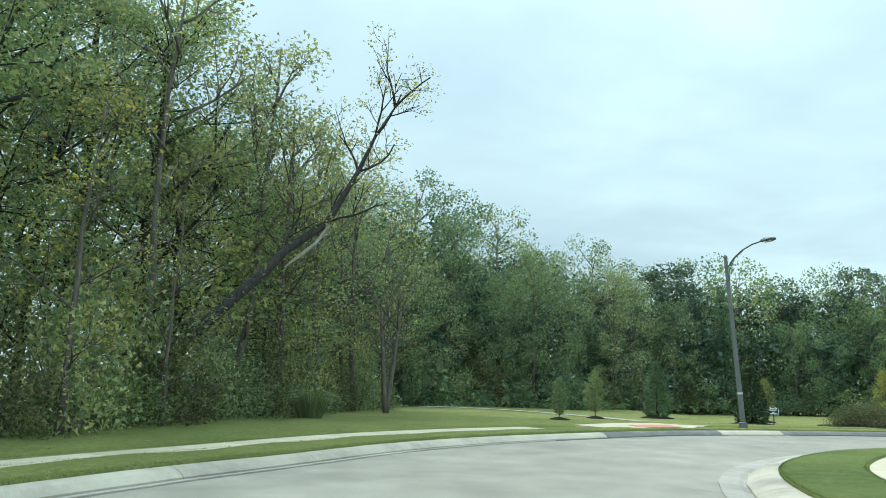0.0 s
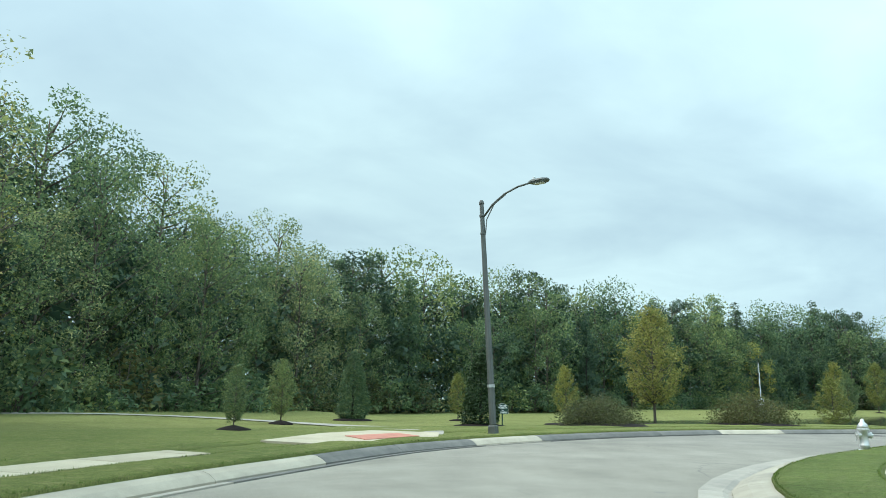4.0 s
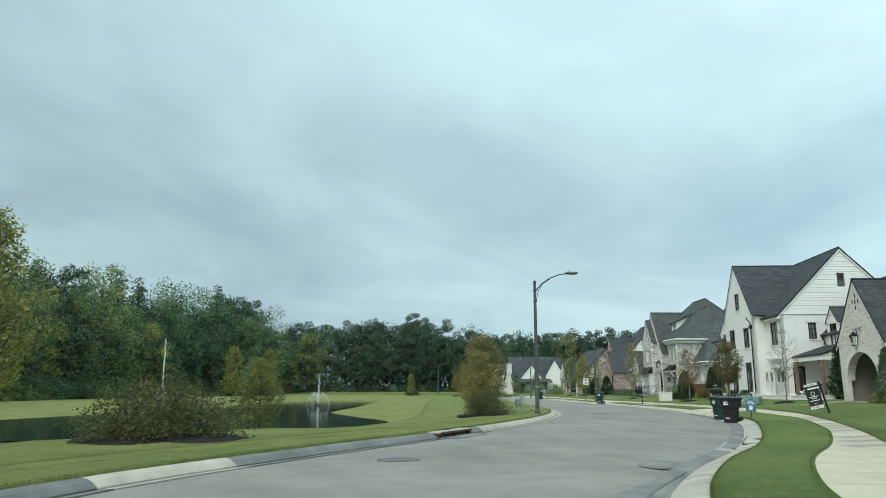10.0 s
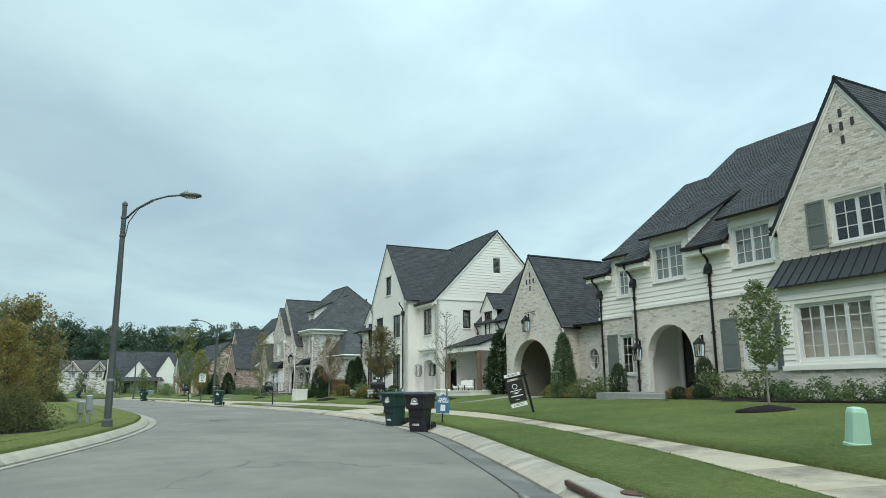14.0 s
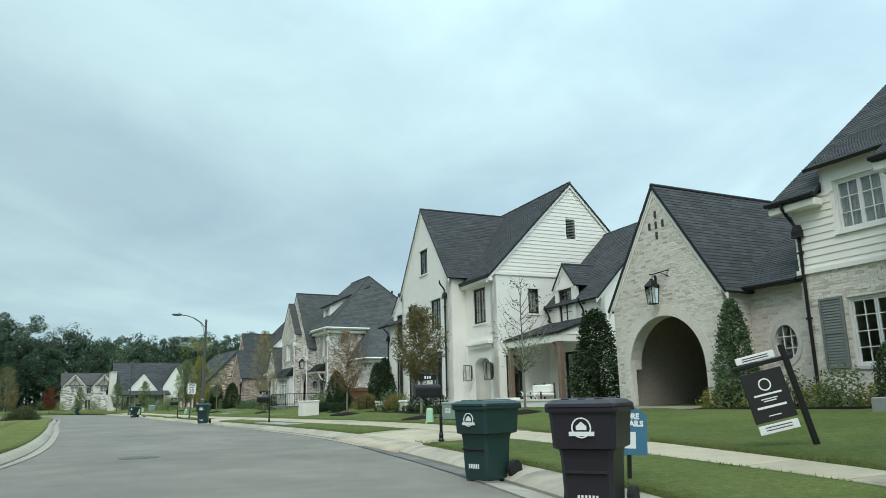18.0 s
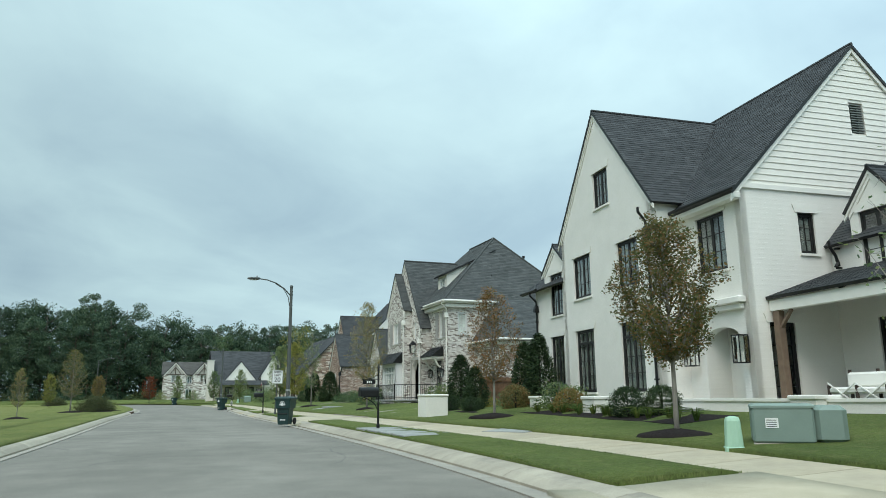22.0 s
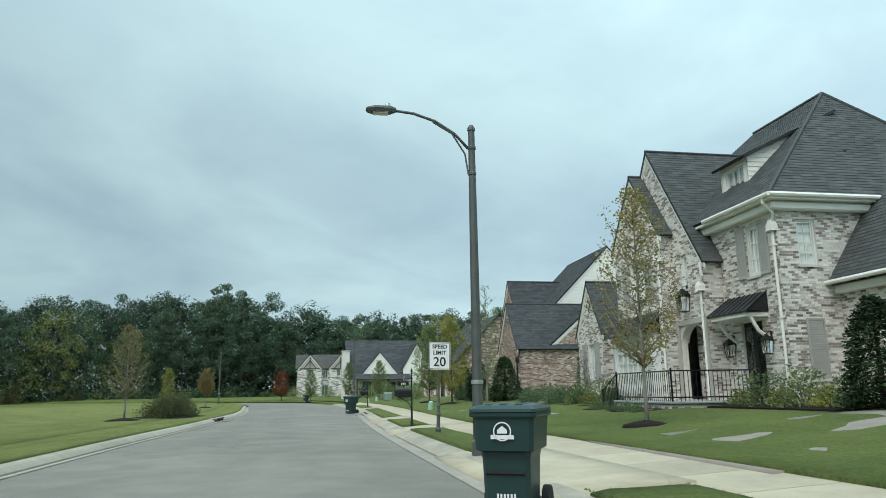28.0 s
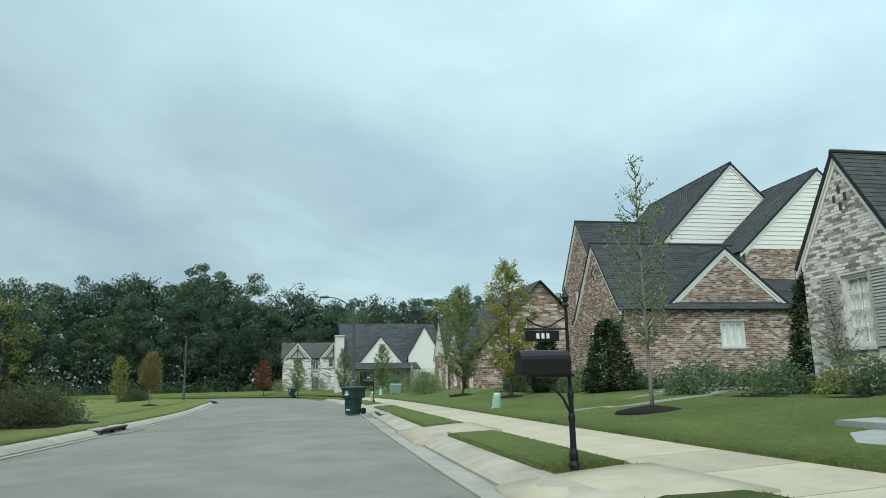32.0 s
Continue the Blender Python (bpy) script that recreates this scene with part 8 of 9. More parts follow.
def street_tree(seed, tall, wide, bole, leaf, bark, size, count, limbs, r, taper=1.0, bare_top=0.0, w=0.55):
    """A young nursery tree: straight trunk, many steep limbs, leaves along every limb in an oval crown."""
    rng = np.random.default_rng(seed)
    wood, crown, spots = MB(), MB(), []
    pts = [(rng.normal() * 0.02 * k, rng.normal() * 0.02 * k, -0.15 + tall * k) for k in np.linspace(0, 1, 8)]
    wood.tube(pts, [r * (1 - 0.9 * k) for k in np.linspace(0, 1, 8)], 7)
    for i in range(limbs):
        u = (i + 0.5) / limbs
        reach = wide * max(0.12, math.sin(math.pi * (0.16 + 0.80 * u ** taper))) ** 0.85 * (0.7 + 0.3 * rng.random())
        ang = i * 2.4 + rng.normal() * 0.3
        top_z = tall * (bole + 0.06 + (0.97 - bole - 0.06) * u)
        rise = min(reach * (0.9 + 0.4 * rng.random()), top_z - tall * bole * 0.9)
        base = Vector((0, 0, top_z - rise))
        tip = Vector((reach * math.cos(ang), reach * math.sin(ang), top_z))
        mid_ = base.lerp(tip, 0.5) + Vector((0.12 * reach * math.cos(ang), 0.12 * reach * math.sin(ang), -0.08 * rise))
        wood.tube([base, mid_, tip], [r * 0.34, r * 0.22, r * 0.06], 4)
        for j in range(4):
            p = mid_.lerp(tip, j / 3.0) if j else base.lerp(mid_, 0.65)
            side = p + Vector(rng.normal(size=3)) * 0.10 * wide
            wood.tube([p, side], [r * 0.1, r * 0.04], 3)
            if u < 1 - bare_top or rng.random() < 0.3:
                spots += [tuple(p), tuple(side)]
    leaf_cloud(crown, spots, [0.17 * wide * (0.7 + 0.6 * rng.random()) for _ in spots], count, size, rng, 0.85, w)
    return wood.mesh("trunk", bark, True), crown.mesh("crown", leaf, False)


ST = {
    "green": street_tree(501, 4.0, 0.78, 0.34, M_LEAF_MID, M_BARKPALE, 0.09, 12, 40, 0.04),
    "rust": street_tree(502, 4.45, 1.08, 0.36, M_LEAF_MAPLE, M_BARKPALE, 0.062, 36, 64, 0.06),
    "rust_thin": street_tree(503, 4.5, 1.0, 0.30, M_LEAF_RUST, M_BARKPALE, 0.06, 16, 54, 0.055),
    "slim": street_tree(504, 6.1, 1.1, 0.25, M_LEAF_AMBER, M_BARKPALE, 0.075, 10, 60, 0.055, 0.75),
    "bare": street_tree(505, 5.0, 1.15, 0.32, M_LEAF_MID, M_BARKPALE, 0.09, 3, 40, 0.05, 1.0, 0.62),
    "yellow": street_tree(506, 6.0, 1.3, 0.16, M_LEAF_YEL, M_BARK, 0.11, 24, 48, 0.07, 0.8),
    "full": street_tree(507, 6.2, 1.35, 0.16, M_LEAF_MID, M_BARK, 0.11, 26, 50, 0.07),
    "red": street_tree(508, 5.0, 1.6, 0.18, M_LEAF_RED, M_BARK, 0.17, 10, 36, 0.07),
    "oak": street_tree(509, 6.1, 1.6, 0.20, M_LEAF_OAK, M_BARK, 0.115, 26, 56, 0.08, 0.7),
    "park": street_tree(511, 4.6, 1.6, 0.14, M_LEAF_AMBER, M_BARK, 0.10, 28, 60, 0.08, 0.85),
    "pear": street_tree(510, 5.9, 0.72, 0.22, M_LEAF_MID, M_BARKPALE, 0.075, 6, 50, 0.05, 0.9, 0.25),
}
PLANTED = (
    (41.9, 12.6, "green", 0.78, "young green street tree on the front lawn", 0.75), (68.1, 18.7, "rust", 1.0, "young maple turning rust on the lawn", 0.8), (64.8, 15.5, "bare", 1.0, "nearly bare young tree with low green leaves", 0.8),
    (78.3, 21.3, "rust_thin", 1.0, "thin young maple with rusty leaves", 0.9), (93.5, 26.9, "slim", 1.0, "slim young tree with yellow and russet leaves", 0.6), (107.9, 32.3, "pear", 1.0, "tall slim young tree with a bare tip", 0.8),
    (122.0, 36.2, "yellow", 0.98, "young tree with yellow-green leaves on the lawn", 0.8), (130.8, 39.4, "full", 1.0, "full green young tree on the lawn", 0.8), (157.0, 50.5, "full", 0.75, "small green tree before the white house", 0.6),
    (164.5, 56.5, "full", 0.8, "green street tree near the bend", 0.6), (176.0, 66.0, "full", 0.75, "green tree before the timbered house", 0.6), (182.0, 73.0, "red", 0.95, "red autumn maple near the bend", 0.6),
    (107.0, 49.6, "slim", (1.05, 0.78), "young tree with orange-yellow leaves in the park", 0.9), (92.0, 44.9, "slim", 0.45, "small yellow-green sapling near the kerb", 0.6), (158.0, 78.0, "yellow", 0.8, "yellow-green park tree near the wood", 0.6), (135.0, 60.5, "rust", 0.8, "drab brownish park tree", 0.6),
    (53.6, 32.4, "park", 1.0, "park tree with dull brown-green leaves", 0.8), (51.0, 31.8, "park", (0.7, 0.75), "park tree with thin yellow-brown leaves", 0.8), (43.6, 40.3, "yellow", (0.9, 0.6), "spreading yellow-green tree on the pond bank", 0.6),
    (27.2, 37.8, "oak", 1.0, "tall park oak with yellow-green tiers", 1.6), (26.0, 58.0, "yellow", 0.6, "small yellow tree by the wood", 0.7), (35.0, 57.0, "yellow", 0.78, "small yellow-green tree by the wood", 0.7), (77.0, 63.5, "full", 0.9, "green tree on the far pond bank", 0.7),
    (5.6, 29.8, "full", 0.30, "small green sapling on the grass", 0.5), (8.6, 38.0, "full", 0.42, "small green sapling on the grass", 0.5), (100.0, 82.0, "yellow", 1.3, "yellow tree on the far pond bank", 0.7), (118.0, 88.0, "yellow", 1.4, "yellow tree on the far pond bank", 0.7))
for x, y, k, s_, l, bed in PLANTED:
    plant_tree(ST[k], x, y, (x * 37) % 360, s_, l, group="planted trees")
    if x < 140:
        mulch(x, y, bed)

x_, y_ = 109.6, 27.9
plant_tree(ST["bare"], x_, y_, 40, (0.75, 0.5), "small crape myrtle with thin dark leaves by the wing", group="planted trees")


def clipped(seed, wide, tall, material, size, n, cone):
    """Meshes of one dense evergreen, clipped to a cone (cone=1) or a ball (cone=0): a stem and a thick shell of leaves."""
    rng = np.random.default_rng(seed)
    wood, leaf = MB(), MB()
    wood.tube([(0, 0, -0.1), (0, 0, tall * 0.85)], [wide * 0.05, wide * 0.012], 6)
    k = rng.random(n)
    if cone:
        k = k ** 1.25
        r = wide * 0.5 * np.minimum(1, 0.55 + 4 * k) * (1 - k) ** 0.52 + 0.02
    else:
        r = wide * 0.5 * np.sqrt(np.maximum(0.0, 1 - (2 * k * 0.9 - 0.8) ** 2))
    ang = rng.random(n) * 6.283
    lump = 1 + 0.13 * np.sin(ang * 3 + k * 9 + seed) + 0.10 * np.sin(ang * 7 - k * 17)
    r = r * lump * (0.62 + 0.38 * rng.random(n) ** 0.4)
    pts = np.stack([r * np.cos(ang), r * np.sin(ang), 0.03 + tall * k * (0.97 + 0.05 * rng.random(n))], 1)
    for j in range(0, n, n // 24):
        wood.tube([(0, 0, max(0.0, pts[j][2] - 0.2 * wide)), tuple(pts[j] * np.array([0.85, 0.85, 1.0]))], [0.012, 0.004], 3)
    leaf_cloud(leaf, pts, 0.07 * wide + 0.02, 3, size, rng, 0.9, 0.6)
    return wood.mesh("trunk", M_BARKDARK, True), leaf.mesh("crown", material)


EV = clipped(520, 1.55, 3.6, M_LEAF_HOLLY, 0.09, 3600, 1)
EV2 = clipped(521, 1.5, 3.4, M_LEAF_DEEP, 0.09, 3000, 1)
for x, y, k, s_, l in (
        (14.1, 46.2, 1, (1.15, 1.05), "conical green cypress on the grass"), (15.1, 33.4, 0, (0.95, 0.74), "dark conical cypress behind the street lamp")):
    plant_tree((EV2 if k else EV), x, y, 0, s_, l, cat="evergreen")
    mulch(x, y, 1.1)


def loc(h, u, v):
    """World place of a point in a house's plan."""
    x, y, a = {"cream": (49.61, 9.02, 17), "white": (73.74, 14.42, 15), "grey": (97.84, 22.29, 20), "brown": (120.47, 31.69, 20)}[h]
    c, s = math.cos(radians(a)), math.sin(radians(a))
    return x + u * c - v * s, y + u * s + v * c


for h, u, v, k, s_, l in (
        ("white", -5.9, -1.6, 0, (1.5, 1.05), "large dark holly at the porch corner"), ("white", 10.4, 1.9, 0, (1.0, 0.8), "dark clipped holly against the white wall"), ("white", 12.7, 1.6, 0, (0.95, 0.75), "dark clipped holly beside the downpipe"),
        ("white", 13.3, 3.7, 0, (0.8, 0.5), "dark evergreen by the fence"), ("grey", -4.4, 1.0, 0, (1.1, 0.7), "dark round-headed holly before the brick wall"), ("grey", -4.6, -3.6, 0, (1.2, 0.8), "dark evergreen by the side wing"),
        ("grey", -6.6, -2.2, 0, (0.95, 0.75), "dark evergreen by the fence"), ("grey", 14.9, 0.2, 0, (1.0, 0.85), "clipped dark holly at the house corner"), ("brown", -1.5, 1.3, 0, (1.25, 0.72), "broad dark evergreen at the brick corner"),
        ("brown", 4.8, 1.5, 0, (1.1, 0.75), "dark evergreen before the brick house"), ("brown", 9.0, 1.5, 1, (1.1, 0.7), "dark evergreen before the brick house"), ("cream", 9.3, -0.6, 1, (0.85, 0.85), "loose evergreen beside the oval window")):
    x, y = loc(h, u, v)
    plant_tree((EV2 if k else EV), x, y, u * 50, s_, l, "evergreen_shrub", "evergreen", "evergreens by the houses")

S_BOX = clipped(440, 0.85, 0.72, M_LEAF_HOLLY, 0.045, 1500, 0)
S_HEDGE = shrub_mesh(441, 1.3, 0.8, 0.7, M_LEAF_DEEP, 0.07, 130, 5)
S_LOOSE = shrub_mesh(442, 1.4, 1.2, 1.0, M_LEAF_MID, 0.09, 110, 7)
S_RUST = clipped(443, 0.95, 0.75, M_LEAF_MAPLE, 0.05, 1300, 0)
S_YEL = shrub_mesh(444, 1.0, 0.9, 0.65, M_LEAF_YEL, 0.07, 110, 5)
S_PARK = [shrub_mesh(445 + i, 4.6, 3.4, 1.75, M_LEAF_DRAB, 0.092, 1500, 16) for i in range(2)]
for x, y, i, s_ in ((20.5, 33.4, 0, (0.88, 0.8, 0.7)), (28.6, 33.0, 1, (0.8, 0.75, 0.82)), (111.2, 49.7, 0, (0.85, 0.8, 0.75)), (49.6, 31.0, 1, (0.6, 0.55, 0.72)), (164.0, 80.0, 0, (0.9, 0.9, 0.8))):
    plant_shrub(S_PARK[i], x, y, -15 if i else 20, s_, "broad brownish park shrub in mulch", group="park shrubs")
    mulch(x, y, 2.6 * s_[0] if x < 60 else 2.0)
BUSHES = []
BUSHES += [("cream", 4.35, 0.55, S_BOX, (0.78, 0.78, 1.75), "clipped boxwood ball beside the porch"), ("cream", 0.0, 0.6, S_BOX, (0.82, 0.82, 1.75), "clipped boxwood ball beside the porch")]
BUSHES += [("cream", u, 1.5 + 0.1 * math.sin(u * 5), S_RUST if i % 2 else S_BOX, 0.55, "low flowering clump beside the porch steps") for i, u in enumerate(np.arange(-0.6, 0.8, 0.42))]
BUSHES += [("cream", u, 2.1 + 0.15 * math.sin(u * 3), S_HEDGE, 0.95, "low green foundation hedge") for u in np.arange(-8.0, -3.4, 0.95)]
BUSHES += [("cream", u, 0.8, S_LOOSE if i % 2 else S_HEDGE, 0.85, "low mixed foundation shrub") for i, u in enumerate(np.arange(-3.0, -0.4, 0.85))]
BUSHES += [("cream", u, 0.1 - 0.3 * (u > 6), S_LOOSE if i % 2 else S_YEL, 0.95, "loose leafy shrub by the brick wall") for i, u in enumerate(np.arange(5.0, 9.9, 0.8))]
BUSHES += [("white", u, v, S_BOX, k, "round clipped boxwood before the white wall") for u, v, k in ((0.55, 3.75, 1.0), (0.0, 3.05, 1.12))]
BUSHES += [("white", 4.75, 3.4, S_RUST, 0.95, "rusty round shrub by the steps"), ("white", 6.0, 2.6, S_LOOSE, 1.0, "loose shrub before the white house"), ("white", 7.4, 2.7, S_LOOSE, 1.05, "loose shrub before the white house"), ("white", 9.9, 3.2, S_RUST, 1.1, "rusty shrub beside the steps")]
BUSHES += [("white", u, 3.0 + 0.3 * math.sin(u), S_LOOSE if i % 3 else S_YEL, 0.75, "low mixed shrub along the white house") for i, u in enumerate(np.arange(10.4, 15.0, 0.8))]
BUSHES += [("white", u, 4.6 + 0.4 * math.sin(u * 2), S_BOX, 0.75, "small round boxwood in the border") for u in np.arange(10.8, 14.6, 0.75)]
BUSHES += [("grey", u, 0.9, S_YEL if i % 2 else S_LOOSE, 1.0, "yellowish flowering shrub by the grey wall") for i, u in enumerate(np.arange(-3.4, 1.4, 0.9))]
BUSHES += [("grey", u, 3.9, S_HEDGE, 0.5, "dark low hedge along the stoop") for u in np.arange(2.0, 5.4, 0.85)]
BUSHES += [("grey", u, 2.2 + 0.3 * math.sin(u * 2), (S_HEDGE, S_LOOSE, S_YEL)[i % 3], 1.0, "mixed shrub before the low wing") for i, u in enumerate(np.arange(8.0, 14.6, 0.85))]
BUSHES += [("brown", -0.6, -v, S_HEDGE, 1.1, "dark hedge along the brown brick wall") for v in np.arange(0.4, 7.6, 0.9)]
BUSHES += [("brown", u, 1.2, S_HEDGE if i % 2 else S_LOOSE, 1.0, "dark shrub before the brown house") for i, u in enumerate(np.arange(0.6, 12.0, 1.1))]
BUSHES += [("brown", -7.2 + 0.8 * i, 1.6 - 1.1 * i, S_HEDGE, 1.35, "clipped green hedge beside the drive") for i in range(2)]
for i, (h, u, v, me_, s_, l) in enumerate(BUSHES):
    x, y = loc(h, u, v)
    plant_shrub(me_, x, y, i * 67 % 360, s_ if isinstance(s_, tuple) else s_ * (0.9 + 0.2 * ((i * 7) % 5) / 4), l, group="foundation shrubs")
for i, (x, y) in enumerate(((168, 52), (170, 55), (160, 47), (163, 46), (150, 46), (147, 44), (155, 49), (184, 66), (187, 70), (190, 74), (141, 43.5), (174, 58), (180, 61))):
    plant_shrub(S_NEAR[i % 2], x, y, i * 40, 0.9, "dark shrub in a far front garden", group="far garden shrubs")
# beds of mulch along the house fronts
for h, u0, u1, v0, v1 in (("cream", -8.4, -0.2, 0.9, 2.9), ("cream", 4.3, 9.9, -1.6, 0.8), ("white", -2.6, 6.6, 2.6, 4.4), ("white", 9.3, 15.2, 0.0, 5.2), ("grey", -3.9, 1.5, 0.0, 1.9), ("grey", 1.7, 5.8, 3.0, 4.2), ("grey", 7.2, 15.2, 1.0, 3.2), ("brown", -1.3, 0.2, -8.0, 0.2), ("brown", -0.4, 12.0, 0.0, 2.0)):
    pts = [loc(h, u, v) for u, v in ((u0, v0), (u1, v0), (u1, v1), (u0, v1))]
    slab_patch("mulch_bed", "dark mulch bed along the house front", pts, -0.1, [ground_z(*p) + 0.05 for p in pts], M_MULCH, "", "mulch bed")

# spiky border grasses before the white house
for i, u in enumerate(np.arange(-2.4, 6.4, 0.45)):
    x, y = loc("white", u, 3.75 + 0.2 * math.sin(i * 1.7))
    rng = random.Random(i)
    mb = MB()
    for k in range(26):
        a, ln = rng.uniform(0, 6.28), rng.uniform(0.2, 0.42)
        q = [(0.02 * math.cos(a), 0.02 * math.sin(a), 0), (0.10 * math.cos(a), 0.10 * math.sin(a), ln * 0.8), (0.30 * math.cos(a) * ln / 0.3, 0.30 * math.sin(a) * ln / 0.3, ln * 0.72)]
        mb.tube(q, [0.012, 0.01, 0.002], 3)
    ob = thing("border_grass", pose(x, y, ground_z(x, y)), "spiky pale border grass clump", "grass clump", "border grasses")
    part("blades", mb, M_BLADE, ob, recalc=False)


# ---- driveways and paths ----
def drive_strip(name, label, left_pts, right_pts, material, lift_=0.035):
    """A driveway as a strip that follows the turf."""
    a, b = spline(left_pts, 0.5), spline(right_pts, 0.5)
    n = max(len(a), len(b))
    ia, ib = np.linspace(0, len(a) - 1, n), np.linspace(0, len(b) - 1, n)
    rows = []
    for p, q in zip(ia, ib):
        pa = [np.interp(p, range(len(a)), a[:, k]) for k in (0, 1)]
        pb = [np.interp(q, range(len(b)), b[:, k]) for k in (0, 1)]
        row = []
        for t in np.linspace(0, 1, 6):
            x, y = pa[0] + (pb[0] - pa[0]) * t, pa[1] + (pb[1] - pa[1]) * t
            g = float(road_gap(np.array([[x]]), np.array([[y]]))[0][0, 0])
            row.append((x, y, float(np.interp(g, (0.3, 0.95, 1.5, 1.7), (0.03, 0.162, 0.185, ground_z(x, y) + lift_))) if g < 1.7 else ground_z(x, y) + lift_))
        rows.append([(*row[0][:2], row[0][2] - 0.2)] + row + [(*row[-1][:2], row[-1][2] - 0.2)])
    for k in (0, -1):
        rows.insert(0 if k == 0 else len(rows), [(x, y, z - 0.2) for x, y, z in rows[k]])
    tagged(new(name, strip_mesh(name, material, rows)), label, "driveway", kind="structure")


c0, c1 = loc("cream", 10.4, -0.9), loc("cream", 14.0, -0.9)


def right_at(x, off):
    """A place beside the right-hand kerb line, abreast of a given x of that line."""
    i = int(np.argmin(abs(RIGHT[:, 0] - x)))
    p, q = beside("right", max(i - 1, 0), off), beside("right", i + 1, off)
    t_ = (x - RIGHT[max(i - 1, 0), 0]) / (RIGHT[i + 1, 0] - RIGHT[max(i - 1, 0), 0])
    return tuple(p + (q - p) * t_)


def apron(x0, x1, flare, label="pale concrete driveway apron at the kerb"):
    drive_strip("driveway_apron", label, [right_at(x0 - flare, 0.3), right_at(x0, 1.2), right_at(x0, float(warp(2.45, x0)))], [right_at(x1 + flare, 0.3), right_at(x1, 1.2), right_at(x1, float(warp(2.45, x1)))], M_WALK, 0.032)


for x0, x1, flare in ((57.0, 62.4, 0.6), (84.2, 89.6, 0.6), (105.5, 108.4, 0.4), (124.1, 128.6, 0.5), (138.9, 143.1, 0.5)):
    apron(x0, x1, flare)
apron(97.6, 99.6, 0.0, "pale concrete walk across the verge")
drive_strip("driveway", "brown-grey paved driveway to the carriage arch", [right_at(57.0, 3.9), (58.2, 14.0), c0], [right_at(62.4, 4.0), (62.6, 15.0), c1], M_PAVER)
drive_strip("driveway", "brown-grey paved driveway beside the grey house", [right_at(84.2, 3.4), (88.0, 21.5), (90.5, 12)], [right_at(89.6, 3.4), (92.8, 22.8), (96.0, 14)], M_PAVER)
drive_strip("driveway", "pale driveway curving to the brown house", [right_at(105.5, 3.3), (110.5, 31.0), (118, 27.6)], [right_at(108.4, 3.3), (113.0, 32.6), (120, 29.6)], M_PAVER)
walk_pts = [right_at(97.6, 3.3), right_at(99.6, 3.3), right_at(100.4, 5.2), right_at(98.6, 5.2)]
slab_patch("front_walk", "pale flush walk from the sidewalk to the landing slab", walk_pts, 0.0, [ground_z(*p) + 0.045 for p in walk_pts], M_FLAG)
pad_pts = [right_at(98.4, 5.2), right_at(100.6, 5.2), right_at(101.2, 7.2), right_at(99.2, 7.2)]
slab_patch("landing_slab", "low bluestone landing slab on the lawn before the stoop", pad_pts, 0.2, [ground_z(*pad_pts[1]) + 0.13] * 4, M_FLAG)
for k in range(4):
    x_ = 72.3 + 1.22 * k
    p, q = right_at(x_, float(warp(1.62, x_))), right_at(x_, 0.9)
    ob = new("stepping_slab", fixed(MB().bevel_box((-0.72, -0.52, -0.08), (0.72, 0.52, 0.055), 0.012), "stepping_slab", M_FLAG))
    ob.matrix_world = pose(p[0], p[1], ground_z(p[0], p[1]) - 0.003, 0, 0, math.degrees(math.atan2(q[1] - p[1], q[0] - p[0])))
    tagged(ob, "pale bluestone stepping slab in the turf", "slab", "stepping slabs")
a_, b_ = Vector((72.3, 21.7)), Vector(loc("white", 1.9, 3.7))
side_ = (b_ - a_).normalized()
side_ = Vector((-side_[1], side_[0])) * 0.8
for i in range(4):
    p, q = a_.lerp(b_, (i + 0.06) / 4), a_.lerp(b_, (i + 0.84) / 4)
    pts = [tuple(p + side_), tuple(p - side_), tuple(q - side_), tuple(q + side_)]
    slab_patch("stepping_slab", "pale bluestone stepping slab in the turf", pts, 0.0, [ground_z(*t) + 0.03 for t in pts], M_FLAG, "", "slab")


# ---- storm inlets, covers ----
def inlet(side, i, label):
    p, q = beside(side, i, 0.72), beside(side, i + 1, 0.72)
    a = math.degrees(math.atan2(q[1] - p[1], q[0] - p[0])) + (0 if side == "left" else 180)
    r = thing("storm_inlet", pose(p[0], p[1], 0, 0, 0, a), label, "drain", "storm inlets")
    part("hood", MB().bevel_box((-1.25, -0.14, 0.11), (1.25, 0.5, 0.172), 0.02), M_GUTTER, r)
    for x0, x1 in ((-1.25, -1.1), (-0.08, 0.08), (1.1, 1.25)):
        part("pier", MB().box((x0, -0.12, -0.05), (x1, 0.3, 0.112)), M_IRON, r)
    part("throat", MB().box((-1.1, 0.12, -0.1), (1.1, 0.16, 0.112)), M_INSIDE, r)
    part("lip", MB().bevel_box((-1.2, -0.17, 0.10), (1.2, -0.13, 0.165), 0.01), M_IRON, r)
    part("apron", MB().box((-1.2, -0.7, -0.05), (1.2, -0.12, 0.020)), M_KERBDARK, r)
    part("lid", MB().lathe([(0.22, 0.0), (0.22, 0.015), (0.2, 0.018)], (0, 0.3, 0.17), 16), M_IRON, r)


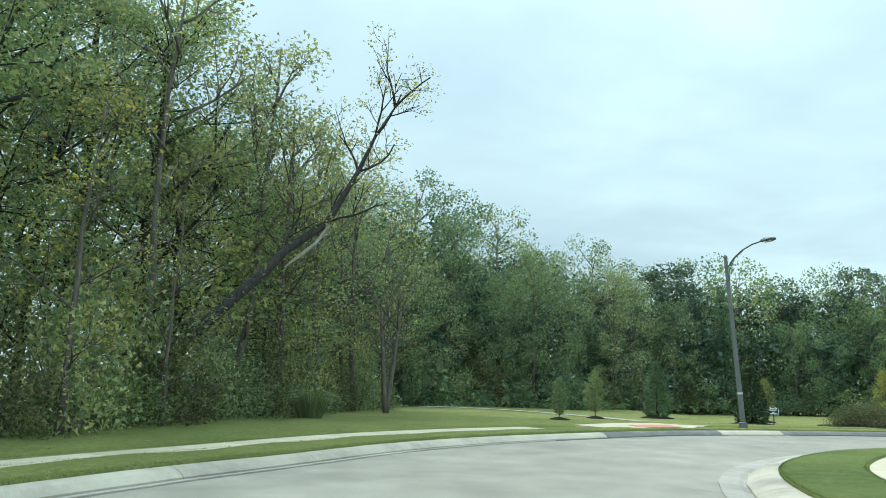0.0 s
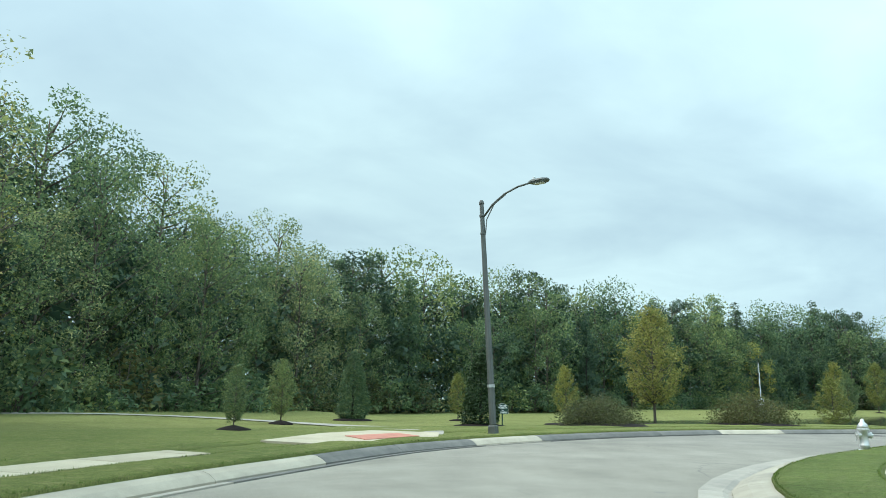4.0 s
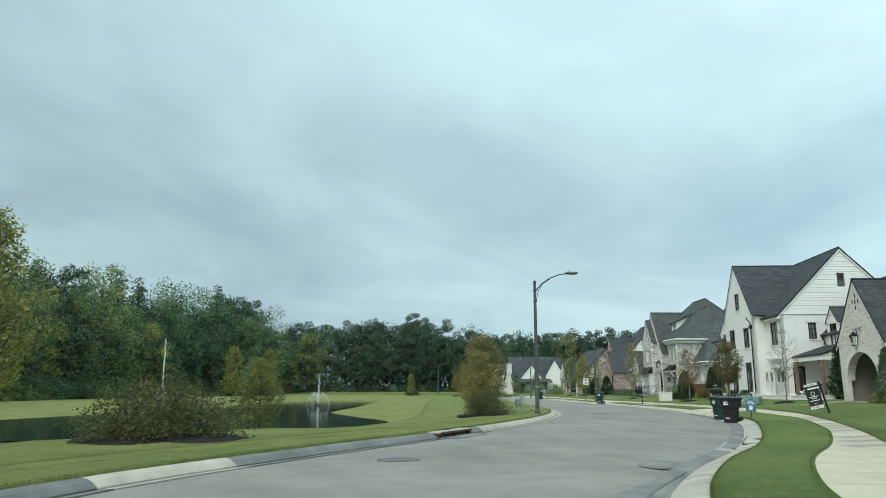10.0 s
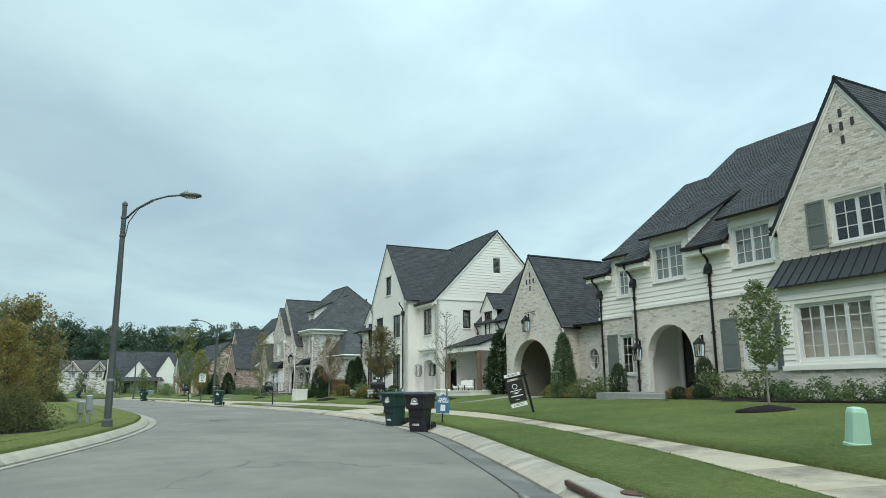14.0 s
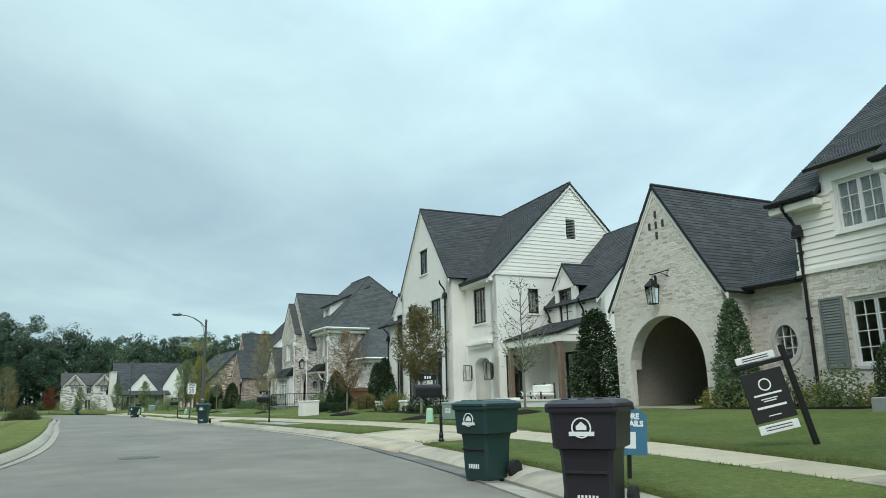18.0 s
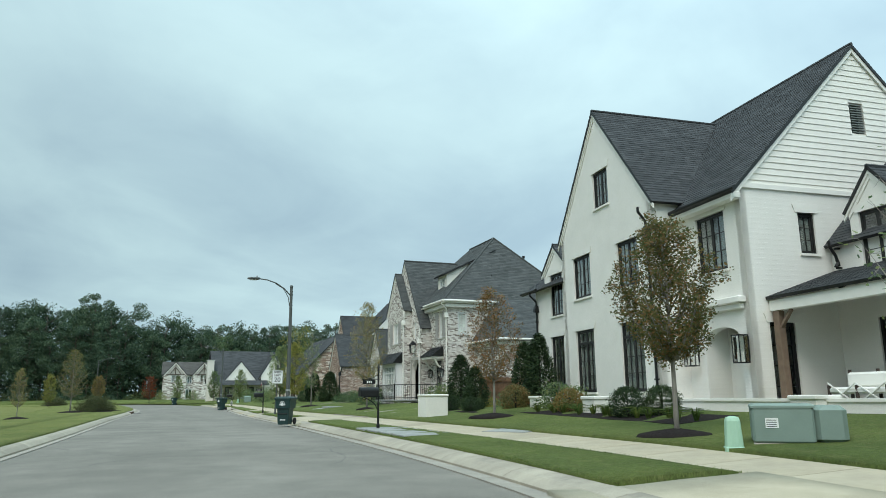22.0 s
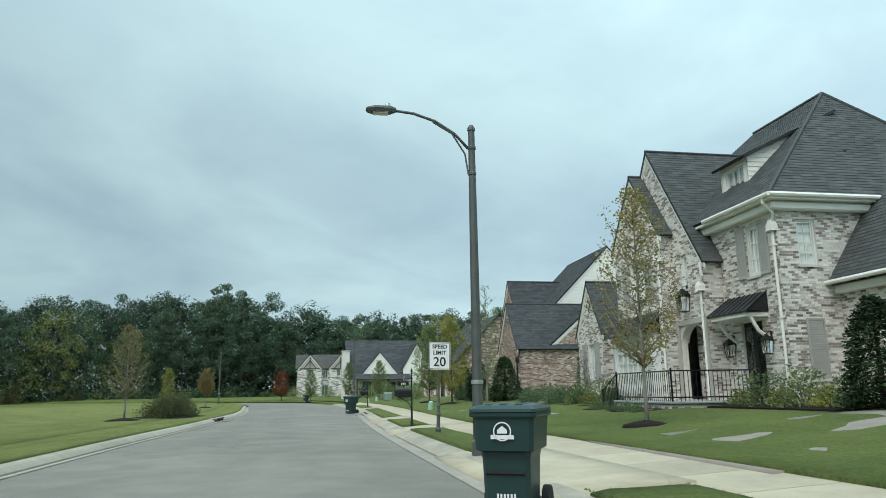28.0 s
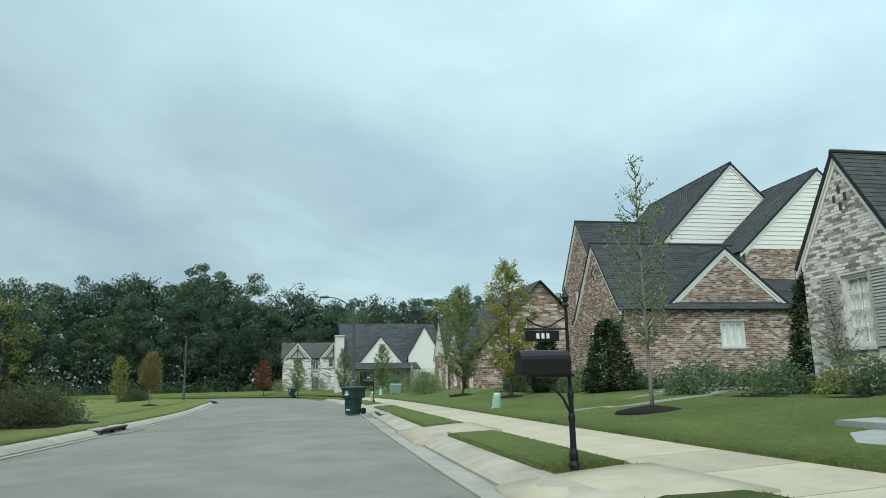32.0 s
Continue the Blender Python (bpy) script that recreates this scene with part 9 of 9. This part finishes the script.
inlet("right", nearest(34.2, 24), "rusty storm drain inlet in the kerb")
inlet("left", nearest(34.4, 24), "rusty double storm drain inlet in the kerb")
inlet("left", nearest(112, 44), "dark storm drain inlet in the kerb")
inlet("right", nearest(116, 45), "rusty storm drain inlet in the kerb")
for x, y in ((57.2, 26.2), (27.5, 26.6)):
    r = thing("manhole_cover", pose(x, y, 0.032), "dark round iron manhole cover in the asphalt", "manhole", "manhole covers")
    part("frame", MB().lathe([(0.42, -0.02), (0.42, 0.008), (0.36, 0.009)], n=24), M_COVER, r)
    part("lid", MB().lathe([(0.355, -0.02), (0.35, 0.006), (0.1, 0.007)], n=24), M_COVER, r)
    for k in (-0.18, 0, 0.18):
        part("rib", MB().box((-0.26, k - 0.015, 0.006), (0.26, k + 0.015, 0.012)), M_COVER, r)


# ---- signs, mailboxes, hydrants, cabinets ----
def letters(body, size, m, parent, material, name="lettering"):
    c = bpy.data.curves.new("text", "FONT")
    c.body, c.size, c.align_x, c.align_y, c.extrude, c.offset = body, size, "CENTER", "CENTER", 0.0015, 0.004
    o = bpy.data.objects.new("text", c)
    me = bpy.data.meshes.new_from_object(o)
    bpy.data.objects.remove(o)
    me.materials.clear()
    me.materials.append(material)
    t = new(name, me)
    t.parent = parent
    t.matrix_local = m
    return t


def rounded(w, h, r, n=5):
    return [(sx * (w / 2 - r) + r * math.cos(a0 + math.pi / 2 * i / n), sz * (h / 2 - r) + r * math.sin(a0 + math.pi / 2 * i / n)) for sx, sz, a0 in ((1, 1, 0), (-1, 1, math.pi / 2), (-1, -1, math.pi), (1, -1, 1.5 * math.pi)) for i in range(n + 1)]


def post_profile(tall):
    return [(0.15, 0.0), (0.15, 0.05), (0.11, 0.09), (0.125, 0.13), (0.125, 0.17), (0.085, 0.22), (0.08, 0.50), (0.095, 0.53), (0.095, 0.57), (0.07, 0.6), (0.065, 0.74), (0.085, 0.77), (0.085, 0.81), (0.048, 0.86), (0.045, tall)]


def speed_sign(x, y, face):
    r = thing("speed_limit_sign", pose(x, y, ground_z(x, y) - 0.02, 0, 1.6, face), "white speed limit sign on a fluted dark post", "road sign")
    part("post", MB().lathe([(k * 0.62, z) for k, z in post_profile(2.65)], n=12), M_LAMP, r, smooth=False)
    part("finial", MB().lathe([(0.05, 2.65), (0.06, 2.68), (0.03, 2.72), (0.06, 2.76), (0.055, 2.81), (0.02, 2.86)], n=10), M_LAMP, r)
    p = part("panel", MB().prism([(a, -0.055, z + 2.16) for a, z in rounded(0.61, 0.762, 0.04)], (0, -0.004, 0)), M_SIGNWHITE, r)
    b0, b1 = rounded(0.585, 0.737, 0.035), rounded(0.555, 0.707, 0.03)
    n = len(b0)
    mb = MB().add([(a, -0.0605, z + 2.16) for a, z in b0 + b1], [(i, (i + 1) % n, (i + 1) % n + n, i + n) for i in range(n)])
    part("border", mb, M_SIGNBLACK, p, recalc=False)
    for txt, size, z in (("SPEED", 0.155, 2.415), ("LIMIT", 0.155, 2.245), ("20", 0.36, 1.985)):
        t = letters(txt, size, pose(0, -0.0615, z, 90, 0, 0), p, M_SIGNBLACK)
        t.scale = (1.02, 1.0, 1.0)
    for z in (1.85, 2.48):
        part("bolt", MB().lathe([(0.012, 0), (0.008, 0.006)], n=8, m=pose(0, -0.06, z, 90, 0, 0)), M_GALV, p)
    return r


speed_sign(95.5, 32.3, -70)


def mailbox(x, y, face):
    r = thing("mailbox", pose(x, y, ground_z(x, y) - 0.02, 0, 0, face), "black mailbox on an ornamental black post", "mailbox", "mailboxes")
    part("post", MB().lathe([(k * 0.42, z) for k, z in post_profile(1.78)], n=10), M_BLACK, r)
    part("finial", MB().lathe([(0.022, 1.78), (0.045, 1.81), (0.02, 1.84), (0.045, 1.90), (0.02, 1.96), (0.005, 2.02)], n=10), M_BLACK, r)
    arc = [(0.115 * math.cos(t), 1.20 + 0.10 * math.sin(t)) for t in np.linspace(0, math.pi, 9)]
    prof = [(-0.115, 1.03), (0.115, 1.03)] + arc
    box = part("box", MB().prism([(a, 0.02, z) for a, z in prof], (0, 0.56, 0)), M_BLACK, r)
    part("door", MB().prism([(a * 1.04, 0.58, (z - 1.15) * 1.04 + 1.15) for a, z in prof], (0, 0.02, 0)), M_BLACK, box)
    part("flag", MB().box((0.118, 0.12, 1.12), (0.128, 0.34, 1.17)), M_RED, box, "red mailbox flag")
    part("shelf", MB().box((-0.09, -0.02, 1.0), (0.09, 0.5, 1.03)), M_BLACK, r)
    sc = [(0, 0.02, 0.62)] + [(0, 0.05 + 0.40 * k, 0.66 + 0.34 * k ** 0.5) for k in np.linspace(0.1, 1, 8)]
    part("scroll", MB().tube(sc, 0.016, 6), M_BLACK, r)
    part("curl", MB().tube([(0, 0.45 + 0.05 * math.cos(t), 0.97 + 0.05 * math.sin(t)) for t in np.linspace(1.5, 7, 12)], 0.012, 5), M_BLACK, r)
    pl = part("number_plate", MB().bevel_box((-0.012, 0.10, 1.40), (0.012, 0.5, 1.52), 0.004), M_BLACK, r)
    for s in (-1, 1):
        for k in range(3):
            part("number_bar", MB().box((s * 0.0125, 0.22 + 0.06 * k, 1.43), (s * 0.015, 0.255 + 0.06 * k, 1.49)), M_SIGNWHITE, pl)
    part("plate_arm", MB().tube([(0, 0.02, 1.54), (0, 0.52, 1.54)], 0.012, 5), M_BLACK, r)
    part("top_scroll", MB().tube([(0, 0.0, 1.68)] + [(0, 0.06 + 0.42 * k, 1.66 - 0.1 * math.sin(k * 3.1)) for k in np.linspace(0.1, 1, 8)], 0.010, 5), M_BLACK, r)
    return r


mailbox(57.05, 19.65, 5)
mailbox(76.2, 25.05, 22)
mailbox(100.3, 34.1, 22)
mailbox(131.5, 44.6, 24)


def hydrant(x, y, face):
    r = thing("fire_hydrant", pose(x, y, ground_z(x, y) + 0.0, 0, 0, face) @ Matrix.Scale(0.78, 4), "silver painted fire hydrant on the corner grass", "hydrant", "hydrants")
    part("flange", MB().lathe([(0.17, 0), (0.17, 0.04), (0.12, 0.06)], n=16), M_SILVER, r)
    part("barrel", MB().lathe([(0.115, 0.04), (0.11, 0.12), (0.125, 0.14), (0.125, 0.17), (0.108, 0.19), (0.108, 0.52), (0.15, 0.54), (0.15, 0.58), (0.13, 0.6)], n=16), M_SILVER, r, smooth=True)
    part("bonnet", MB().lathe([(0.135, 0.6), (0.13, 0.66), (0.09, 0.73), (0.05, 0.76), (0.045, 0.83), (0.02, 0.84)], n=16), M_SILVER, r, smooth=True)
    for a, s in ((0, 1.25), (100, 1.0), (-100, 1.0)):
        part("nozzle", MB().lathe([(0.07 * s, 0.08), (0.07 * s, 0.14), (0.085 * s, 0.145), (0.085 * s, 0.19), (0.03, 0.2), (0.028, 0.23)], n=12, m=pose(0, 0, 0.42, 0, 90, a)), M_SILVER, r)
    part("chain", MB().tube([(0.1, 0.14, 0.4), (0.02, 0.2, 0.26), (-0.06, 0.16, 0.4)], 0.008, 5), M_GALV, r)
    for k in range(8):
        a = k * math.pi / 4
        part("bolt", MB().lathe([(0.015, 0), (0.015, 0.03)], (0.145 * math.cos(a), 0.145 * math.sin(a), 0.575), 6), M_SILVER, r)


hydrant(16.75, 19.45, 60)
hydrant(136.5, 46.0, 60)


def pedestal(x, y, tip, label="pale green plastic utility pedestal on the lawn"):
    r = thing("utility_pedestal", pose(x, y, ground_z(x, y) - 0.02, 0, tip, 30), label, "utility box", "utility pedestals")
    ring = lambda w, z: [(w * math.cos(t) * (1 + 0.12 * math.cos(4 * t)), w * math.sin(t) * (1 + 0.12 * math.cos(4 * t)), z) for t in np.linspace(0, 2 * math.pi, 17)[:-1]]
    part("skirt", MB().loft([ring(0.165, 0), ring(0.165, 0.08), ring(0.15, 0.09)]), M_PALEGREEN, r)
    part("cover", MB().loft([ring(0.145, 0.08), ring(0.12, 0.48), ring(0.10, 0.53), ring(0.04, 0.55)]), M_PALEGREEN, r)


pedestal(35.7, 15.75, -4)
pedestal(65.4, 18.75, 0)
pedestal(114.6, 36.2, -10)
pedestal(150.5, 49.0, 3)


def cabinet(x, y, face, w, d, h, label):
    """A pad-mounted transformer: a sloping-fronted main case and a lower side case with rounded corners."""
    r = thing("utility_cabinet", pose(x, y, ground_z(x, y) - 0.02, 0, 0, face), label, "utility box", "utility cabinets")
    part("pad", MB().bevel_box((-w / 2, -d / 2, -0.05), (w / 2, d / 2, 0.04), 0.02), M_GUTTER, r)
    k = w * 0.16
    main = part("body", MB().bevel_box((-k, -d / 2, 0.03), (w / 2, d / 2, h * 0.93), 0.035), M_BOXGREEN, r)
    part("hood", MB().loft([[(q0, y_, z) for q0, y_ in ((-k - o, -d / 2 - o), (w / 2 + o, -d / 2 - o), (w / 2 + o, d / 2 + o), (-k - o, d / 2 + o))] for o, z in ((0.012, h * 0.9), (0.012, h * 0.95), (-0.03, h))]), M_BOXGREEN, main)
    part("side_case", MB().bevel_box((-w / 2, -d * 0.46, 0.03), (-k - 0.004, d * 0.46, h * 0.95), 0.07), M_BOXGREEN, r)
    part("seam", MB().box((-k + 0.03, d / 2 + 0.001, h * 0.88), (w / 2 - 0.03, d / 2 + 0.007, h * 0.9)), M_BOXGREEN, main)
    part("warning_label", MB().box((w * 0.22, d / 2 + 0.002, h * 0.42), (w * 0.36, d / 2 + 0.008, h * 0.66)), M_SIGNWHITE, main)
    for i in range(4):
        part("text_bar", MB().box((w * 0.24, d / 2 + 0.0085, h * (0.45 + 0.05 * i)), (w * 0.35, d / 2 + 0.0095, h * (0.465 + 0.05 * i))), M_SIGNBLACK, main)


cabinet(65.65, 17.6, 68, 1.35, 0.85, 0.64, "grey-green transformer cabinet on the lawn")
cabinet(149.5, 47.5, 20, 0.9, 0.9, 0.9, "grey-green utility cabinet before a far house")

pier = thing("garden_pier", pose(81.7, 23.35, ground_z(81.7, 23.35) - 0.02, 0, 0, 20), "white painted brick garden pier on the lawn", "pier")
part("shaft", MB().bevel_box((-0.45, -0.45, 0), (0.45, 0.45, 0.80), 0.02), M_WHITEBRICK, pier)
part("coping", MB().bevel_box((-0.48, -0.48, 0.80), (0.48, 0.48, 0.88), 0.02), M_TRIM, pier)

# timber fence between the white and the grey house
f0, f1 = Vector((86.4, 21.2, 0)), Vector((90.2, 18.2, 0))
fen = thing("fence", pose(0, 0, 0), "stained vertical board fence between the houses", "fence")
nb = int((f1 - f0).length / 0.155)
for i in range(nb):
    a, b = f0.lerp(f1, i / nb), f0.lerp(f1, (i + 0.93) / nb)
    part("board", MB().prism([a + Vector((0, 0, 0.4)), b + Vector((0, 0, 0.4)), b + Vector((0, 0, 2.0)), a + Vector((0, 0, 2.0))], (0.008, 0.03, 0)), M_WOOD, fen)
for z in (0.75, 1.3, 1.8):
    part("rail", MB().prism([f0 + Vector((0, -0.06, z)), f1 + Vector((0, -0.06, z)), f1 + Vector((0, -0.06, z + 0.09)), f0 + Vector((0, -0.06, z + 0.09))], (0.01, 0.05, 0)), M_WOOD, fen)

# agent's sign on the lawn: plain shapes and bars only
ag = thing("sale_sign", pose(49.65, 15.6, ground_z(49.65, 15.6) - 0.05, 0, -13, 250) @ Matrix.Scale(0.86, 4), "black property sign hanging from a leaning dark post", "sign")
part("post", MB().bevel_box((-0.045, -0.045, 0), (0.045, 0.045, 1.75), 0.01), M_BLACK, ag)
part("arm", MB().bevel_box((-0.85, -0.035, 1.5), (0.12, 0.035, 1.57), 0.01), M_BLACK, ag)
pn = part("panel", MB().bevel_box((-0.78, -0.02, 0.62), (-0.12, 0.02, 1.42), 0.008), M_SIGNBLACK, ag)
tr = part("top_rider", MB().bevel_box((-0.76, -0.012, 1.585), (-0.14, 0.012, 1.70), 0.004), M_SIGNWHITE, ag, "white rider sign")
br_ = part("bottom_rider", MB().bevel_box((-0.76, -0.012, 0.44), (-0.14, 0.012, 0.58), 0.004), M_SIGNWHITE, ag, "white rider sign")
for s in (-1, 1):
    rg = [(0.10 * math.cos(t), 0.10 * math.sin(t)) for t in np.linspace(0, 2 * math.pi, 21)[:-1]]
    mb = MB().add([(-0.45 + a * k, s * 0.0215, 1.2 + b * k) for k in (1.0, 0.78) for a, b in rg], [(i, (i + 1) % 20, (i + 1) % 20 + 20, i + 20) for i in range(20)])
    part("emblem", mb, M_SIGNWHITE, pn, recalc=False)
    for w, z, hh in ((0.44, 1.03, 0.03), (0.26, 0.965, 0.018), (0.2, 0.93, 0.018), (0.46, 0.83, 0.035), (0.2, 0.70, 0.015)):
        part("text_bar", MB().box((-0.45 - w / 2, min(s * 0.0205, s * 0.022), z), (-0.45 + w / 2, max(s * 0.0205, s * 0.022), z + hh)), M_SIGNWHITE, pn)
    for host, z in ((tr, 1.65), (tr, 1.615), (br_, 0.53), (br_, 0.485)):
        part("text_bar", MB().box((-0.66, min(s * 0.0125, s * 0.014), z), (-0.24, max(s * 0.0125, s * 0.014), z + 0.015)), M_SIGNBLACK, host)

# blue flyer board with white words, beside the carts
fb = thing("flyer_sign", pose(48.45, 18.86, ground_z(48.45, 18.86) - 0.02, 0, 3, -98), "small blue house-shaped flyer sign on a stake", "sign")
part("stake", MB().box((-0.02, -0.02, 0), (0.02, 0.02, 0.6)), M_BLACK, fb)
bd = part("board", MB().prism([(-0.2, -0.03, 0.30), (0.2, -0.03, 0.30), (0.2, -0.03, 0.74), (0, -0.03, 0.86), (-0.2, -0.03, 0.74)], (0, 0.06, 0)), M_CART3, fb)
for txt, z in (("MORE", 0.72), ("DETAILS", 0.64)):
    letters(txt, 0.085, pose(0, -0.032, z, 90, 0, 0), bd, M_SIGNWHITE)
part("white_panel", MB().box((-0.07, -0.033, 0.37), (0.07, -0.031, 0.55)), M_SIGNWHITE, bd)

# park notice sign
ps = thing("park_sign", pose(16.3, 33.9, ground_z(16.3, 33.9) - 0.02, 0, 0, -27), "dark green park notice sign with white lines", "sign")
part("post", MB().bevel_box((-0.025, -0.025, 0), (0.025, 0.025, 0.75), 0.006), M_SIGNGREEN, ps)
shape = lambda k: [(a * k, (z - 0.68) * k + 0.68) for a, z in [(-0.23, 0.50), (0.23, 0.50), (0.23, 0.80)] + [(0.15 * math.cos(t), 0.82 + 0.07 * math.sin(t)) for t in np.linspace(0, math.pi, 9)] + [(-0.23, 0.80)]]
rim_ = part("rim", MB().prism([(a, -0.04, z) for a, z in shape(1.0)], (0, 0.014, 0)), M_SIGNWHITE, ps)
pp = part("panel", MB().prism([(a, -0.043, z) for a, z in shape(0.94)], (0, 0.01, 0)), M_SIGNGREEN, ps)
for txt, size, z in (("PRIVATE", 0.075, 0.80), ("PROPERTY", 0.075, 0.725), ("NO", 0.06, 0.625), ("TRESPASSING", 0.058, 0.56)):
    letters(txt, size, pose(0, -0.0445, z, 90, 0, 0), pp, M_SIGNWHITE)

# meters and posts by the lamp across the pond bend
for x, y, h_, w in ((54.0, 30.2, 0.95, 0.22), (54.5, 30.6, 0.75, 0.3), (55.2, 30.5, 0.6, 0.45)):
    r = thing("pump_cabinet", pose(x, y, ground_z(x, y) - 0.02, 0, 0, 20), "small grey control box on a post", "utility box", "control boxes")
    part("post", MB().box((-0.04, -0.04, 0), (0.04, 0.04, h_)), M_GALV, r)
    part("box", MB().bevel_box((-w / 2, -0.1, h_ * 0.45), (w / 2, 0.1, h_), 0.02), M_GALV, r)

# porch bench behind the terrace wall
bx_, by_ = loc("white", -3.4, -0.2)
bn = thing("porch_sofa", pose(bx_, by_, 0.8, 0, 0, 15), "white cushioned garden sofa with crossed back", "sofa")
part("seat", MB().bevel_box((-0.8, -0.35, 0.35), (0.8, 0.35, 0.5), 0.04), M_TRIM, bn)
part("back_cushion", MB().bevel_box((-0.78, -0.36, 0.5), (0.78, -0.2, 0.85), 0.05), M_TRIM, bn)
for a in (-0.8, 0.0, 0.8):
    part("leg", MB().box((a - 0.03, -0.38, 0), (a + 0.03, -0.33, 0.92)), M_TIMBER, bn)
    part("leg", MB().box((a - 0.03, 0.3, 0), (a + 0.03, 0.35, 0.55)), M_TIMBER, bn)
for a0, a1 in ((-0.8, 0.0), (0.0, 0.8)):
    part("cross_bar", MB().tube([(a0, 0.36, 0.1), (a1, 0.36, 0.6)], 0.02, 4), M_TRIM, bn)
    part("cross_bar", MB().tube([(a0, 0.36, 0.6), (a1, 0.36, 0.1)], 0.02, 4), M_TRIM, bn)

# flag on the far porch
fl = thing("porch_flag", pose(166.5, 49.5, 2.4, 0, 0, 20), "striped flag on a slanting porch pole", "flag")
part("pole", MB().tube([(0, 0, 0), (-0.9, 0.3, 1.1)], 0.02, 6), M_TRIM, fl)
for k in range(7):
    part("stripe", MB().box((-0.85 + 0.0, 0.29, 0.2 + 0.1 * k), (-0.2, 0.30, 0.3 + 0.1 * k)), M_RED if k % 2 == 0 else M_SIGNWHITE, fl)

# ---- turf fringe: blades along the kerb and the sidewalk edges ----
rng_g = np.random.default_rng(3)
blade_v, blade_f = [], []
for side, o0, o1, i0, i1, n_ in (("right", 0.95, 2.3, nearest(0, 2), nearest(112, 44), 30000), ("right", 3.8, 5.6, nearest(0, 2), nearest(112, 44), 22000), ("left", 0.95, 2.1, nearest(0, 0), nearest(60, 28), 22000), ("left", 3.5, 5.5, nearest(0, 0), nearest(20, 28), 12000)):
    line, nn = SIDE[side]
    k = rng_g.uniform(i0, i1, n_)
    u = rng_g.random(n_)
    edge = rng_g.random(n_) < 0.45
    off = np.where(edge, np.where(rng_g.random(n_) < 0.5, o0 + 0.03 * rng_g.random(n_), o1 - 0.03 * rng_g.random(n_)), o0 + (o1 - o0) * u)
    idx = np.arange(len(line))
    if side == "right":
        off = warp(off, np.interp(k, idx, line[:, 0]))
    if side == "right" and o1 < 3:
        keep_ = np.array([not in_gap(x) for x in np.interp(k, idx, line[:, 0])])
        k, off, n_ = k[keep_], off[keep_], int(keep_.sum())
    px = np.interp(k, idx, line[:, 0]) + np.interp(k, idx, nn[:, 0]) * off
    py = np.interp(k, idx, line[:, 1]) + np.interp(k, idx, nn[:, 1]) * off
    pz = lawn_z(off, np.full(n_, -1 if side == "right" else 1), px, py) + 0.014
    a = rng_g.uniform(0, 6.283, n_)
    h_ = rng_g.uniform(0.015, 0.04, n_)
    w = 0.006
    ln = rng_g.uniform(-0.02, 0.02, (n_, 2))
    tri_v = np.stack([np.stack([px - w * np.cos(a), py - w * np.sin(a), pz], 1), np.stack([px + w * np.cos(a), py + w * np.sin(a), pz], 1), np.stack([px + ln[:, 0], py + ln[:, 1], pz + h_], 1)], 1)
    o = len(blade_v)
    blade_v += tri_v.reshape(-1, 3).tolist()
    blade_f += (np.arange(n_ * 3).reshape(-1, 3) + o).tolist()
me = bpy.data.meshes.new("grass")
me.from_pydata(blade_v, [], blade_f)
me.materials.append(M_BLADE)
tagged(new("grass", me), "short grass blades along kerbs and sidewalks", "grass", kind="stuff")

for pts in ([(27.6, 21.75), (28.8, 21.5), (29.2, 21.9), (28.7, 22.25), (27.9, 22.2)], [(22.9, 22.05), (25.3, 21.75), (27.4, 21.45), (25.2, 22.1), (23.7, 22.3)]):
    ring = spline(pts + pts[:1], 0.25)
    mb = MB().add([(p[0], p[1], 0.023) for p in ring[:-1]], [tuple(range(len(ring) - 1))])
    tagged(new("tar_patch", fixed(mb, "tar_patch", M_KERBDARK)), "dark damp tar patch in the asphalt near the kerb", "road patch", kind="structure")
